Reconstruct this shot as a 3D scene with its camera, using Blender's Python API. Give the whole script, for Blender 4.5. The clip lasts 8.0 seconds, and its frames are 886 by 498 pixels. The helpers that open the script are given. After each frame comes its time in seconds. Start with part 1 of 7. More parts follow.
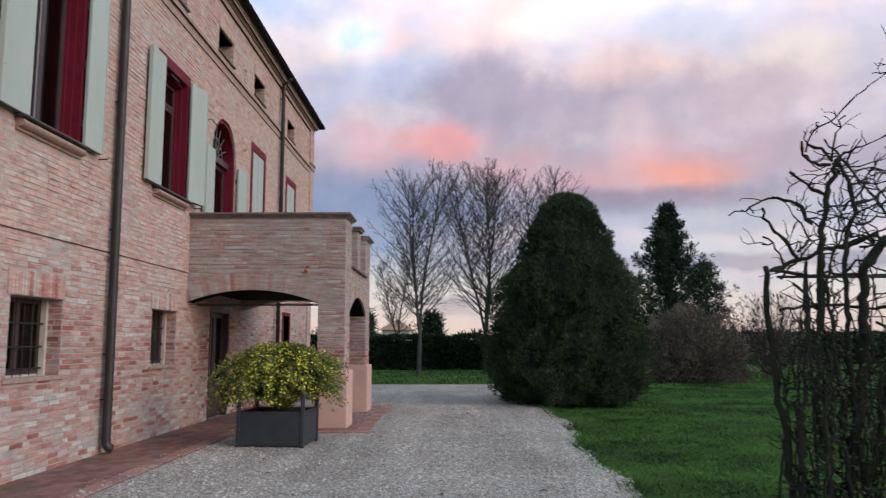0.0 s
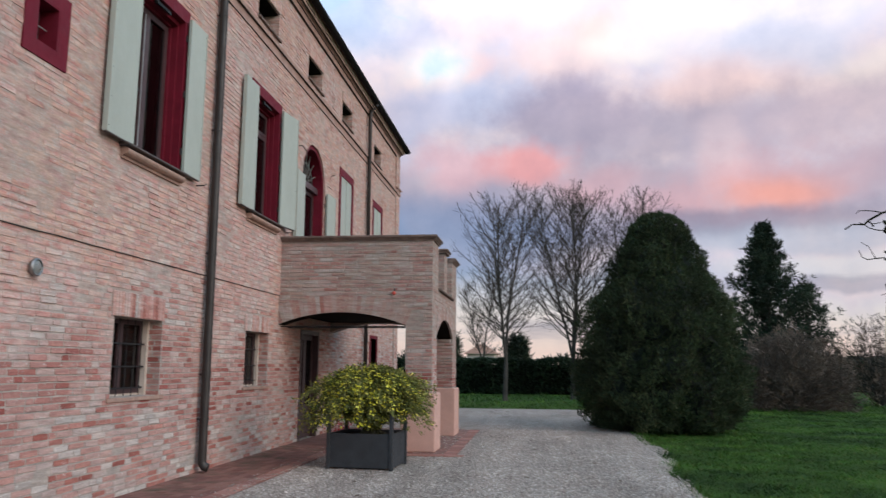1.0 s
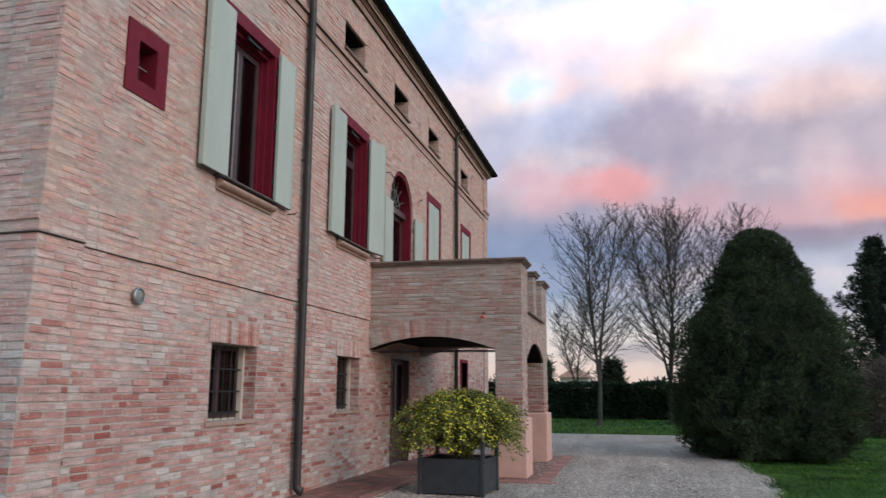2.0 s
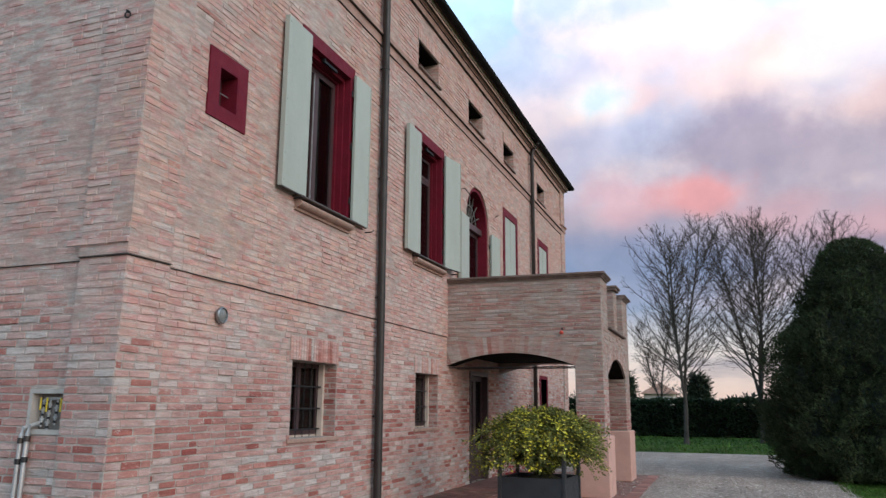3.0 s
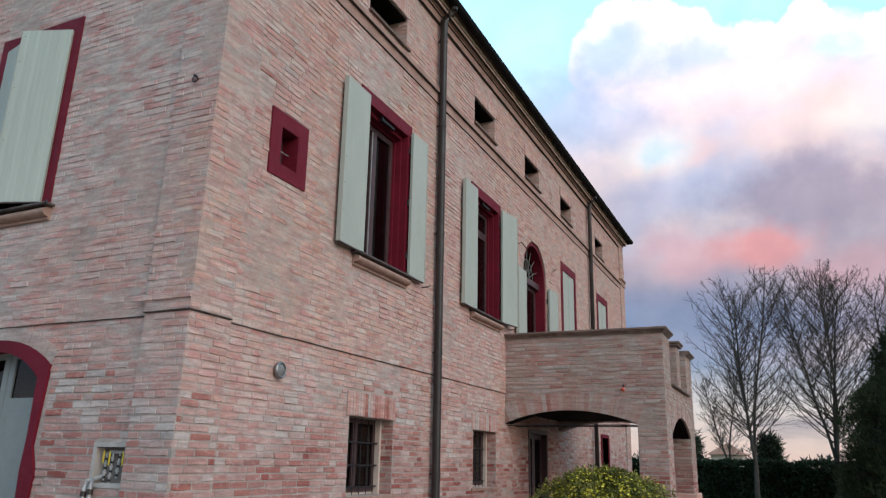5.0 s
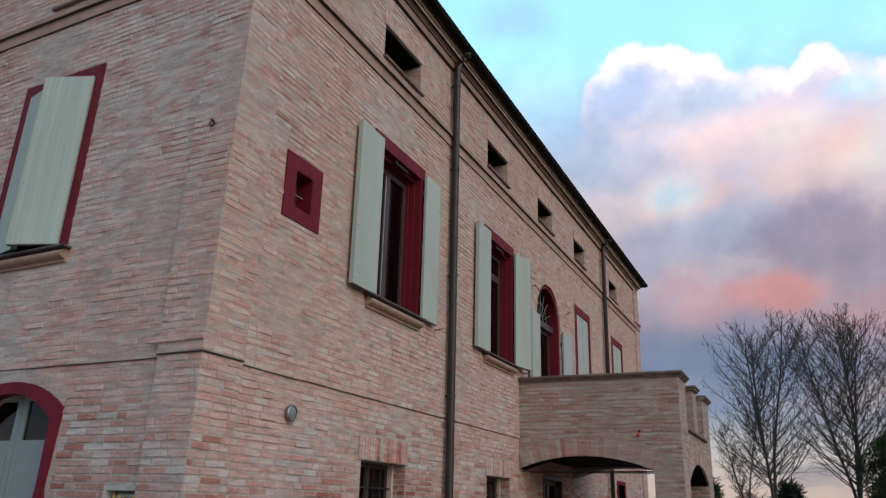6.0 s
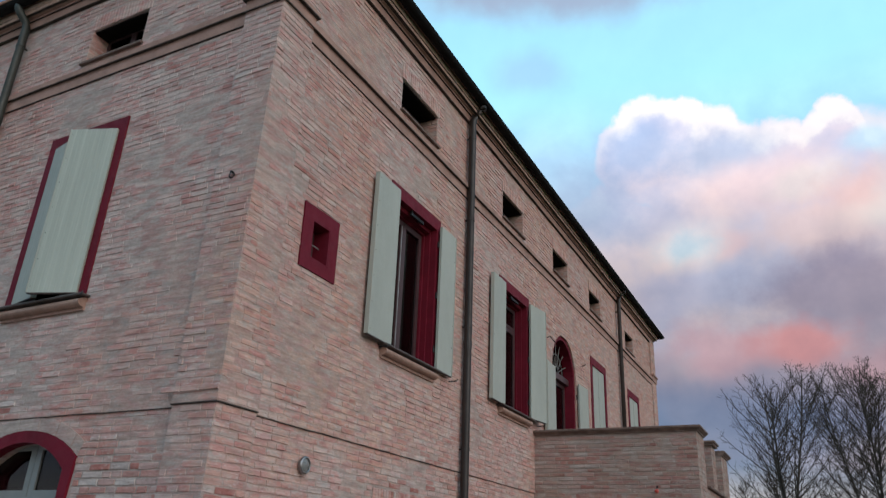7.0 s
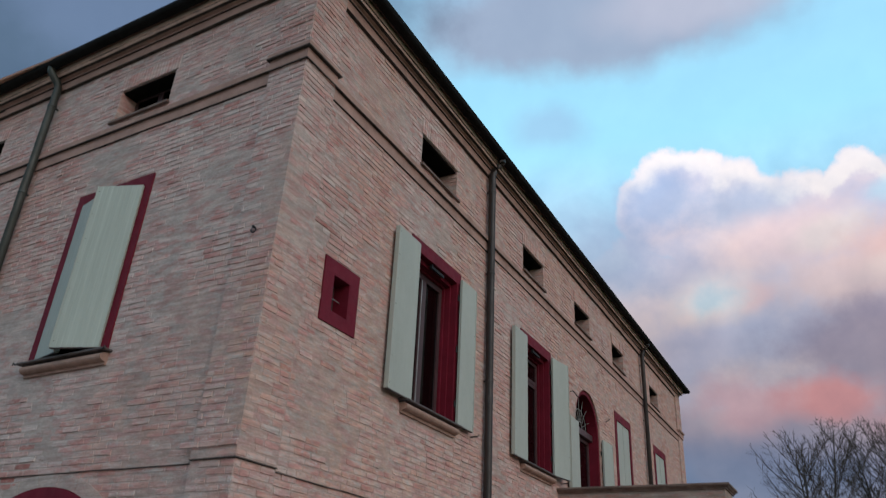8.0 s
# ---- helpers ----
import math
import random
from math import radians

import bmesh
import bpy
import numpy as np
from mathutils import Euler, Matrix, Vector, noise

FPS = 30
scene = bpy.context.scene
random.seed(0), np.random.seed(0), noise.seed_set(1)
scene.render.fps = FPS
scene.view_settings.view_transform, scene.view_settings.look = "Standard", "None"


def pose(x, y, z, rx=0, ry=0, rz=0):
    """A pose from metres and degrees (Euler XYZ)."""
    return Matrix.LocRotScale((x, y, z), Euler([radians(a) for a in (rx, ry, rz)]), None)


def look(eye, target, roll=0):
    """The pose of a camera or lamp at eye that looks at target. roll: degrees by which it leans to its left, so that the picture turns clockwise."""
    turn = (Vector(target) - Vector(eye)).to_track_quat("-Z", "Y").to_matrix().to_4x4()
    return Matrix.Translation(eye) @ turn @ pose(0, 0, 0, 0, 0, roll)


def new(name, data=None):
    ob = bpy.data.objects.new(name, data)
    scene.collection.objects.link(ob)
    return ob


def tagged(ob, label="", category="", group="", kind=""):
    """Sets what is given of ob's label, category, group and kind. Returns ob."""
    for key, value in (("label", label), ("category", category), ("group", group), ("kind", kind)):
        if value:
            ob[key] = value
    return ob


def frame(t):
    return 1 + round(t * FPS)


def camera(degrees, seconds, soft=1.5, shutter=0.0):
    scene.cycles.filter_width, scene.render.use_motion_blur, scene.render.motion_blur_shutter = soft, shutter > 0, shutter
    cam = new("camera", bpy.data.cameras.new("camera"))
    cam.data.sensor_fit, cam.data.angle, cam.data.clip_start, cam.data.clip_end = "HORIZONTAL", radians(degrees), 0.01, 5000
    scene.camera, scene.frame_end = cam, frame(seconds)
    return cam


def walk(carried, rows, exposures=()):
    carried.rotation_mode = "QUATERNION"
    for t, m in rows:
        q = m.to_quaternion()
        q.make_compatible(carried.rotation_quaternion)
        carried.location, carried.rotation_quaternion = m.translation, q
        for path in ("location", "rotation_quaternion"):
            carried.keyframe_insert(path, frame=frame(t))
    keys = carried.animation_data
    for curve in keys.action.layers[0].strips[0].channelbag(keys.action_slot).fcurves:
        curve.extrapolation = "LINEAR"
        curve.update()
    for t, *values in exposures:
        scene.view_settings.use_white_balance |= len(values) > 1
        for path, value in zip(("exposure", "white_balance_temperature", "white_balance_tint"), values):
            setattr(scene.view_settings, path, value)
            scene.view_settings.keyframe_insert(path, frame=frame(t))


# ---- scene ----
cam = camera(59.9, 8.0, 1.25, 0.5)

PATH = [
    (0, (5.264, -0.176, 1.601), (5.236, 1.81, 1.841), 0.0),
    (0.5, (5.204, -0.117, 1.577), (5.082, 1.861, 1.846), 0.3),
    (1, (5.197, -0.062, 1.581), (4.952, 1.9, 1.881), 0.4),
    (1.5, (5.215, -0.034, 1.579), (4.858, 1.905, 1.913), 0.4),
    (2, (5.23, 0.008, 1.585), (4.757, 1.918, 1.944), 0.3),
    (3.5, (5.23, 0.081, 1.608), (4.51, 1.898, 2.031), 0.6),
    (4, (5.232, 0.093, 1.603), (4.482, 1.889, 2.063), 0.8),
    (4.5, (5.223, 0.091, 1.607), (4.45, 1.868, 2.099), 1.0),
    (6, (5.237, 0.096, 1.596), (4.426, 1.808, 2.236), 1.6),
    (6.5, (5.237, 0.086, 1.602), (4.416, 1.772, 2.297), 1.9),
    (7, (5.243, 0.066, 1.608), (4.413, 1.72, 2.367), 2.4),
    (7.5, (5.256, 0.059, 1.611), (4.412, 1.68, 2.425), 2.6),
    (8, (5.254, 0.075, 1.608), (4.396, 1.651, 2.491), 2.9),
]
walk(cam, [(t, look(e, g, r)) for t, e, g, r in PATH],
     [(0.0, -0.2), (2.0, -0.22), (4.5, -0.2), (5.8, -0.60), (6.1, -0.66), (6.5, -0.66), (8.0, -0.9)])

# ---------------------------------------------------------------- world and light
def node(tree, kind, x=0, **given):
    n = tree.nodes.new(kind)
    for key, value in given.items():
        n.inputs[key.replace("_", " ")].default_value = value
    return n


def math_node(tree, op, a, b=0.0, c=0.0, clamp=False):
    n = tree.nodes.new("ShaderNodeMath")
    n.operation, n.use_clamp = op, clamp
    for i, v in enumerate((a, b, c)):
        if isinstance(v, (int, float)):
            n.inputs[i].default_value = v
        else:
            tree.links.new(v, n.inputs[i])
    return n.outputs[0]


def mix_colour(tree, fac, a, b, blend="MIX"):
    n = tree.nodes.new("ShaderNodeMix")
    n.data_type, n.blend_type = "RGBA", blend
    for i, v in ((0, fac), (6, a), (7, b)):
        if isinstance(v, (int, float)):
            n.inputs[i].default_value = v
        elif isinstance(v, tuple):
            n.inputs[i].default_value = (*v, 1.0)
        else:
            tree.links.new(v, n.inputs[i])
    return n.outputs[2]


def srgb(r, g, b):
    return tuple(c / 255 / 12.92 if c <= 10 else ((c / 255 + 0.055) / 1.055) ** 2.4 for c in (r, g, b))


SUN_AZ, SUN_EL = 118.0, 24.0     # degrees right of +y, above the horizon
world = bpy.data.worlds.new("evening_sky")
scene.world = world
world.use_nodes = True
wt = world.node_tree
wt.nodes.clear()
coord = wt.nodes.new("ShaderNodeTexCoord").outputs["Generated"]
split = wt.nodes.new("ShaderNodeSeparateXYZ")
wt.links.new(coord, split.inputs[0])
DEG = 180 / math.pi
azim = math_node(wt, "MULTIPLY", math_node(wt, "ARCTAN2", split.outputs[0], split.outputs[1]), DEG)
elev = math_node(wt, "MULTIPLY", math_node(wt, "ARCSINE", split.outputs[2]), DEG)


def sky_noise(scale, detail, rough, stretch=1.0, shift=0.0, lift=(0.0, 0.0, 0.0), warp=0.0):
    """Noise over the directions of the sky; scale is in grains per degree."""
    mp = wt.nodes.new("ShaderNodeMapping")
    mp.inputs["Location"].default_value = (shift + lift[0], 0.7 * shift + lift[1], lift[2] - 0.4 * shift)
    mp.inputs["Scale"].default_value = (1.0, 1.0, stretch)
    wt.links.new(coord, mp.inputs[0])
    n = node(wt, "ShaderNodeTexNoise", Scale=scale * DEG, Detail=detail, Roughness=rough, Distortion=warp)
    wt.links.new(mp.outputs[0], n.inputs["Vector"])
    return math_node(wt, "SUBTRACT", n.outputs[0], 0.5)


billow = sky_noise(0.16, 4, 0.5)
billow_b = sky_noise(0.14, 4, 0.5, 1.1, 4.0)
fine = sky_noise(0.30, 6, 0.56, 1.0, 1.7)
streak = sky_noise(0.07, 5, 0.6, 7.0, 7.0)
az_w = math_node(wt, "ADD", azim, math_node(wt, "MULTIPLY", billow_b, 4.5))
el_w = math_node(wt, "ADD", elev, math_node(wt, "MULTIPLY", billow, 3.4))


def blob(a, e, ra, re, soft=0.6, rough=0.5, higher=0.0):
    """A soft cloud mass round one direction: 1 inside, 0 outside."""
    dx = math_node(wt, "DIVIDE", math_node(wt, "SUBTRACT", az_w, a), ra)
    dy = math_node(wt, "DIVIDE", math_node(wt, "SUBTRACT", el_w, e - higher), re)
    r = math_node(wt, "SQRT", math_node(wt, "ADD", math_node(wt, "MULTIPLY", dx, dx), math_node(wt, "MULTIPLY", dy, dy)))
    r = math_node(wt, "ADD", r, math_node(wt, "MULTIPLY", fine, rough))
    m = wt.nodes.new("ShaderNodeMapRange")
    m.interpolation_type = "SMOOTHSTEP"
    wt.links.new(r, m.inputs[0])
    m.inputs[1].default_value, m.inputs[2].default_value = 1.0 + soft / 2, 1.0 - soft / 2
    return m.outputs[0]


ramp = wt.nodes.new("ShaderNodeValToRGB")
wt.links.new(math_node(wt, "DIVIDE", elev, 90.0, clamp=True), ramp.inputs[0])
ramp.color_ramp.elements[0].position, ramp.color_ramp.elements[0].color = 0.0, (*srgb(246, 216, 204), 1)
ramp.color_ramp.elements[1].position, ramp.color_ramp.elements[1].color = 1.0, (*srgb(190, 186, 196), 1)
for at, colour in ((0.045, (236, 230, 230)), (0.08, (168, 184, 212)), (0.13, (160, 180, 216)), (0.22, (184, 218, 246)), (0.38, (158, 220, 246)), (0.52, (150, 200, 236)), (0.68, (188, 186, 198))):
    e = ramp.color_ramp.elements.new(at)
    e.color = (*srgb(*colour), 1)
col = ramp.outputs[0]
# the lit cloud bank, with its sunlit crowns and uneven body: (azimuth, elevation, half width, half height)
BANK = [(20, 16, 22, 11.6), (1, 18, 15.5, 10.9), (-9.2, 28.6, 4.5, 3.9), (-4.8, 26.4, 4.0, 5.2), (-0.6, 25.6, 3.6, 4.6), (3.0, 27.4, 2.6, 2.9), (-13.2, 21.8, 4.6, 4.6), (9.0, 25.0, 4.0, 3.6)]


def bank(higher):
    m = None
    for a, e, ra, re in BANK:
        b = blob(a, e, ra, re, 0.20, 3.3 / re, higher)
        m = b if m is None else math_node(wt, "MAXIMUM", m, b)
    return m


body = bank(0.0)
col = mix_colour(wt, body, col, srgb(236, 224, 236))
puff = sky_noise(0.12, 6, 0.55, 1.3, 5.3)
warm_side = math_node(wt, "MULTIPLY_ADD", puff, 3.6, 0.5, clamp=True)
col = mix_colour(wt, math_node(wt, "MULTIPLY", body, 0.75), col, mix_colour(wt, warm_side, srgb(200, 206, 234), srgb(255, 230, 228)))
crown = math_node(wt, "SUBTRACT", body, bank(1.5), clamp=True)
col = mix_colour(wt, math_node(wt, "MULTIPLY", crown, 0.72), col, srgb(255, 248, 245))
# (azimuth, elevation, half width, half height, softness, roughness, strength, colour)
CLOUDS = [
    (-19, 24, 7, 6, 1.2, 0.7, 0.35, (206, 216, 242)),        # thin veil beside the bank
    (-10.1, 29.4, 3.6, 1.7, 1.1, 1.2, 0.75, (170, 194, 230)),
    (-4.4, 28.6, 3.4, 1.6, 1.1, 1.2, 0.70, (176, 196, 226)),
    (-14.5, 25.0, 3.2, 2.4, 1.1, 1.2, 0.70, (176, 196, 226)),
    (-10.5, 24.6, 3.2, 2.0, 1.1, 1.2, 0.60, (190, 200, 230)),
    (-17, 25.2, 3.2, 1.2, 1.1, 0.8, 0.5, (176, 198, 226)),
    (-1.5, 26.0, 4.2, 1.9, 1.1, 1.4, 0.70, (255, 226, 228)),
    (1.0, 25.6, 2.8, 1.3, 1.2, 1.8, 0.45, (255, 246, 236)),
    (4.2, 24.2, 2.8, 1.6, 1.1, 1.5, 0.70, (255, 212, 206)),
    (5.4, 27.2, 1.7, 0.8, 1.0, 1.0, 0.70, (190, 228, 250)),
    (1.4, 22.4, 4.2, 1.6, 1.1, 1.5, 0.75, (255, 226, 224)),
    (7.0, 23.0, 3.4, 1.4, 1.1, 1.5, 0.75, (255, 246, 242)),
    (9.5, 24.8, 4.0, 2.0, 1.1, 1.5, 0.60, (255, 244, 240)),
    (17, 24.0, 9, 2.4, 1.1, 1.5, 0.70, (248, 240, 248)),
    (18, 21.4, 4, 1.6, 1.1, 1.5, 0.60, (214, 218, 240)),
    (13, 19.4, 4.5, 1.6, 1.1, 1.4, 0.65, (250, 214, 212)),
    (25, 19.0, 3.5, 1.5, 1.1, 1.4, 0.75, (255, 240, 236)),
    (-5.6, 18.9, 4.0, 1.5, 1.1, 1.4, 0.80, (208, 216, 246)),
    (-9.5, 18.4, 3.5, 1.6, 1.1, 1.0, 0.65, (208, 208, 236)),
    (3.4, 18.4, 6.0, 2.2, 1.1, 1.5, 0.80, (188, 174, 198)),
    (9, 16.6, 12, 2.2, 1.0, 0.9, 0.75, (190, 178, 198)),
    (21, 16.6, 7, 2.0, 1.0, 1.2, 0.6, (222, 200, 212)),
    (4, 12.4, 32, 2.2, 0.9, 0.4, 0.75, (184, 170, 190)),
    (-5.6, 14.6, 3.8, 1.6, 1.2, 1.7, 0.75, (246, 198, 208)),
    (-0.6, 14.9, 2.8, 1.6, 1.2, 1.7, 0.90, (255, 178, 180)),
    (5.0, 13.2, 3.6, 1.2, 1.2, 1.2, 0.60, (236, 186, 194)),
    (13.0, 14.9, 1.5, 2.2, 1.1, 1.0, 0.70, (250, 224, 230)),
    (16.0, 12.6, 5.2, 2.3, 1.2, 1.7, 0.70, (246, 192, 198)),
    (16.6, 12.0, 3.2, 1.4, 1.2, 1.2, 0.90, (255, 178, 166)),
    (9.6, 11.6, 2.6, 1.0, 1.2, 1.2, 0.55, (238, 188, 196)),
    (22.5, 12.8, 4.0, 1.6, 1.2, 1.0, 0.50, (214, 188, 202)),
    (10, 10.0, 18, 1.0, 1.0, 0.6, 0.7, (150, 142, 168)),
    (-8, 9.6, 12, 2.8, 1.0, 0.5, 0.75, (130, 154, 196)),
    (20, 8.6, 12, 1.0, 1.0, 0.6, 0.6, (186, 196, 216)),
    (20, 6.7, 8, 0.8, 0.9, 0.6, 0.6, (230, 232, 238)),
    (20, 5.4, 14, 0.6, 0.9, 0.6, 0.5, (150, 156, 180)),
    (-5.4, 21.9, 1.3, 1.0, 1.1, 1.0, 0.70, (250, 206, 208)),
    (-8.2, 21.9, 2.9, 1.7, 1.1, 1.4, 0.65, (250, 248, 252)),
    (-8.2, 21.7, 1.9, 1.1, 1.2, 2.6, 0.75, (208, 238, 255)),
    (-16, 42.5, 17, 3.8, 0.7, 0.5, 0.85, (150, 158, 182)),
    (-6, 43.0, 8, 2.2, 1.0, 0.5, 0.6, (190, 190, 208)),
    (-20, 34.8, 3.0, 1.5, 1.2, 0.5, 0.6, (150, 184, 220)),
    (-75, 36, 32, 16, 0.7, 0.5, 0.95, (74, 90, 116)),
    (-58, 38, 9, 4, 1.2, 1.0, 0.6, (112, 132, 166)),
    (-40, 43, 10, 3, 1.2, 1.0, 0.5, (60, 74, 98)),
]
for a, e, ra, re, soft, rough, strength, colour in CLOUDS:
    col = mix_colour(wt, math_node(wt, "MULTIPLY", blob(a, e, ra, re, soft, rough), strength), col, srgb(*colour))
# long thin streaks low over the horizon
low = wt.nodes.new("ShaderNodeMapRange")
wt.links.new(elev, low.inputs[0])
low.inputs[1].default_value, low.inputs[2].default_value = 9.0, 3.0
s = math_node(wt, "MULTIPLY", math_node(wt, "MULTIPLY", streak, 5.0, clamp=True), low.outputs[0])
col = mix_colour(wt, math_node(wt, "MULTIPLY", s, 0.6), col, srgb(140, 142, 166))
# billows inside the clouds: crowns turned to the light are paler, bellies bluer
lifted = sky_noise(0.17, 5, 0.5, 1.0, 2.6, (0, 0, 0), 0.35)
under = sky_noise(0.17, 5, 0.5, 1.0, 2.6, (-0.014, 0.0, 0.018), 0.35)
relief = math_node(wt, "SUBTRACT", lifted, under)
tone_ = math_node(wt, "ADD", math_node(wt, "ADD", math_node(wt, "MULTIPLY", relief, 1.0), math_node(wt, "MULTIPLY", fine, 0.9)), 0.5, clamp=True)
band = wt.nodes.new("ShaderNodeMapRange")
wt.links.new(elev, band.inputs[0])
for i_, v_ in enumerate((33.5, 31.0, 0.3, 1.0)):
    band.inputs[i_ + 1].default_value = v_
col = mix_colour(wt, band.outputs[0], col, mix_colour(wt, 1.0, col, mix_colour(wt, tone_, (0.72, 0.76, 0.84), (1.20, 1.17, 1.14)), "MULTIPLY"))
# the sky is brighter towards the zenith
gain = wt.nodes.new("ShaderNodeMapRange")
wt.links.new(elev, gain.inputs[0])
for i_, v_ in enumerate((19.0, 32.0, 1.0, 2.13)):
    gain.inputs[i_ + 1].default_value = v_
fall = wt.nodes.new("ShaderNodeMapRange")
wt.links.new(elev, fall.inputs[0])
for i_, v_ in enumerate((46.0, 62.0, 1.0, 0.55)):
    fall.inputs[i_ + 1].default_value = v_
gain_all = math_node(wt, "MULTIPLY", gain.outputs[0], fall.outputs[0])
grey = wt.nodes.new("ShaderNodeCombineColor")
for i_ in range(3):
    wt.links.new(gain_all, grey.inputs[i_])
col = mix_colour(wt, 1.0, col, grey.outputs[0], "MULTIPLY")
# the clear dusk sky behind it all
sky = wt.nodes.new("ShaderNodeTexSky")
sky.sky_type, sky.sun_disc = "NISHITA", False
sky.sun_elevation, sky.sun_rotation = radians(4.0), radians(SUN_AZ)
col = mix_colour(wt, 1.0, mix_colour(wt, 0.02, col, sky.outputs[0], "ADD"), (0.995, 1.0, 0.99), "MULTIPLY")
back = wt.nodes.new("ShaderNodeBackground")
wt.links.new(col, back.inputs[0])
back.inputs[1].default_value = 1.0
out = wt.nodes.new("ShaderNodeOutputWorld")
wt.links.new(back.outputs[0], out.inputs[0])

sun = new("sun", bpy.data.lights.new("sun", "SUN"))
sun.data.energy, sun.data.angle, sun.data.color = 2.3, radians(50), (1.0, 0.86, 0.76)
a, e = radians(SUN_AZ), radians(SUN_EL)
sun.matrix_world = look(100 * Vector((math.sin(a) * math.cos(e), math.cos(a) * math.cos(e), math.sin(e))), (0, 0, 0))

# ---------------------------------------------------------------- materials
def material(name, rough=0.8, metal=0.0):
    m = bpy.data.materials.new(name)
    m.use_nodes = True
    t = m.node_tree
    b = t.nodes["Principled BSDF"]
    b.inputs["Roughness"].default_value, b.inputs["Metallic"].default_value = rough, metal
    return m, t, b


def position(t):
    return t.nodes.new("ShaderNodeNewGeometry").outputs["Position"]


def noise_out(t, scale, detail=4, rough=0.55, vec=None, stretch=None):
    n = node(t, "ShaderNodeTexNoise", Scale=scale, Detail=detail, Roughness=rough)
    vec = vec or position(t)
    if stretch:
        mp = t.nodes.new("ShaderNodeMapping")
        mp.inputs["Scale"].default_value = stretch
        t.links.new(vec, mp.inputs[0])
        vec = mp.outputs[0]
    t.links.new(vec, n.inputs["Vector"])
    return n.outputs[0]


def ramp_out(t, fac, stops):
    r = t.nodes.new("ShaderNodeValToRGB")
    t.links.new(fac, r.inputs[0])
    e = r.color_ramp.elements
    while len(e) < len(stops):
        e.new(0.5)
    for i, (at, c) in enumerate(stops):
        e[i].position = at
        e[i].color = (*c, 1) if len(c) == 3 else c
    return r.outputs[0]


def range_out(t, v, a, b, c=0.0, d=1.0):
    m = t.nodes.new("ShaderNodeMapRange")
    t.links.new(v, m.inputs[0])
    for i, x in enumerate((a, b, c, d)):
        m.inputs[i + 1].default_value = x
    return m.outputs[0]


def bump(t, b, height, strength=0.5, distance=0.01):
    n = t.nodes.new("ShaderNodeBump")
    n.inputs["Strength"].default_value, n.inputs["Distance"].default_value = strength, distance
    t.links.new(height, n.inputs["Height"])
    t.links.new(n.outputs[0], b.inputs["Normal"])


def simple(name, base, rough=0.7, metal=0.0, vary=0.15, scale=6.0, grain=90.0, bumpy=0.15, stretch=None):
    """Plain paint, stone or metal with mottling at two scales."""
    m, t, b = material(name, rough, metal)
    big = range_out(t, noise_out(t, scale, 4, 0.6, None, stretch), 0.3, 0.7, 1 - vary, 1 + vary)
    small = range_out(t, noise_out(t, grain, 3, 0.6, None, stretch), 0.3, 0.7, 1 - vary * 0.5, 1 + vary * 0.5)
    v = math_node(t, "MULTIPLY", big, small)
    hsv = t.nodes.new("ShaderNodeHueSaturation")
    hsv.inputs["Color"].default_value = (*base, 1)
    t.links.new(v, hsv.inputs["Value"])
    t.links.new(hsv.outputs[0], b.inputs["Base Color"])
    t.links.new(range_out(t, noise_out(t, scale * 3), 0.3, 0.7, max(0.05, rough - 0.1), min(1, rough + 0.1)), b.inputs["Roughness"])
    if bumpy:
        bump(t, b, noise_out(t, grain, 4, 0.6, None, stretch), bumpy, 0.004)
    return m


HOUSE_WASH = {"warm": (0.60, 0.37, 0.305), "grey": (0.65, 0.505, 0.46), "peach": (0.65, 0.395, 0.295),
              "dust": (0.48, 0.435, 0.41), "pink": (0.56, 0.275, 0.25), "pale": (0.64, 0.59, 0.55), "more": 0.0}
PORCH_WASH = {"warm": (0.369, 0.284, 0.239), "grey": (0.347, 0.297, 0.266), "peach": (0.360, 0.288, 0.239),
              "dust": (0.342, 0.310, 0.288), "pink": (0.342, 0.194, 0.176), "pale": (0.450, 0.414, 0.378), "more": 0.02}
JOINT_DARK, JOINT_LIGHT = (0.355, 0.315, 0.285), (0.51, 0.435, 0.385)


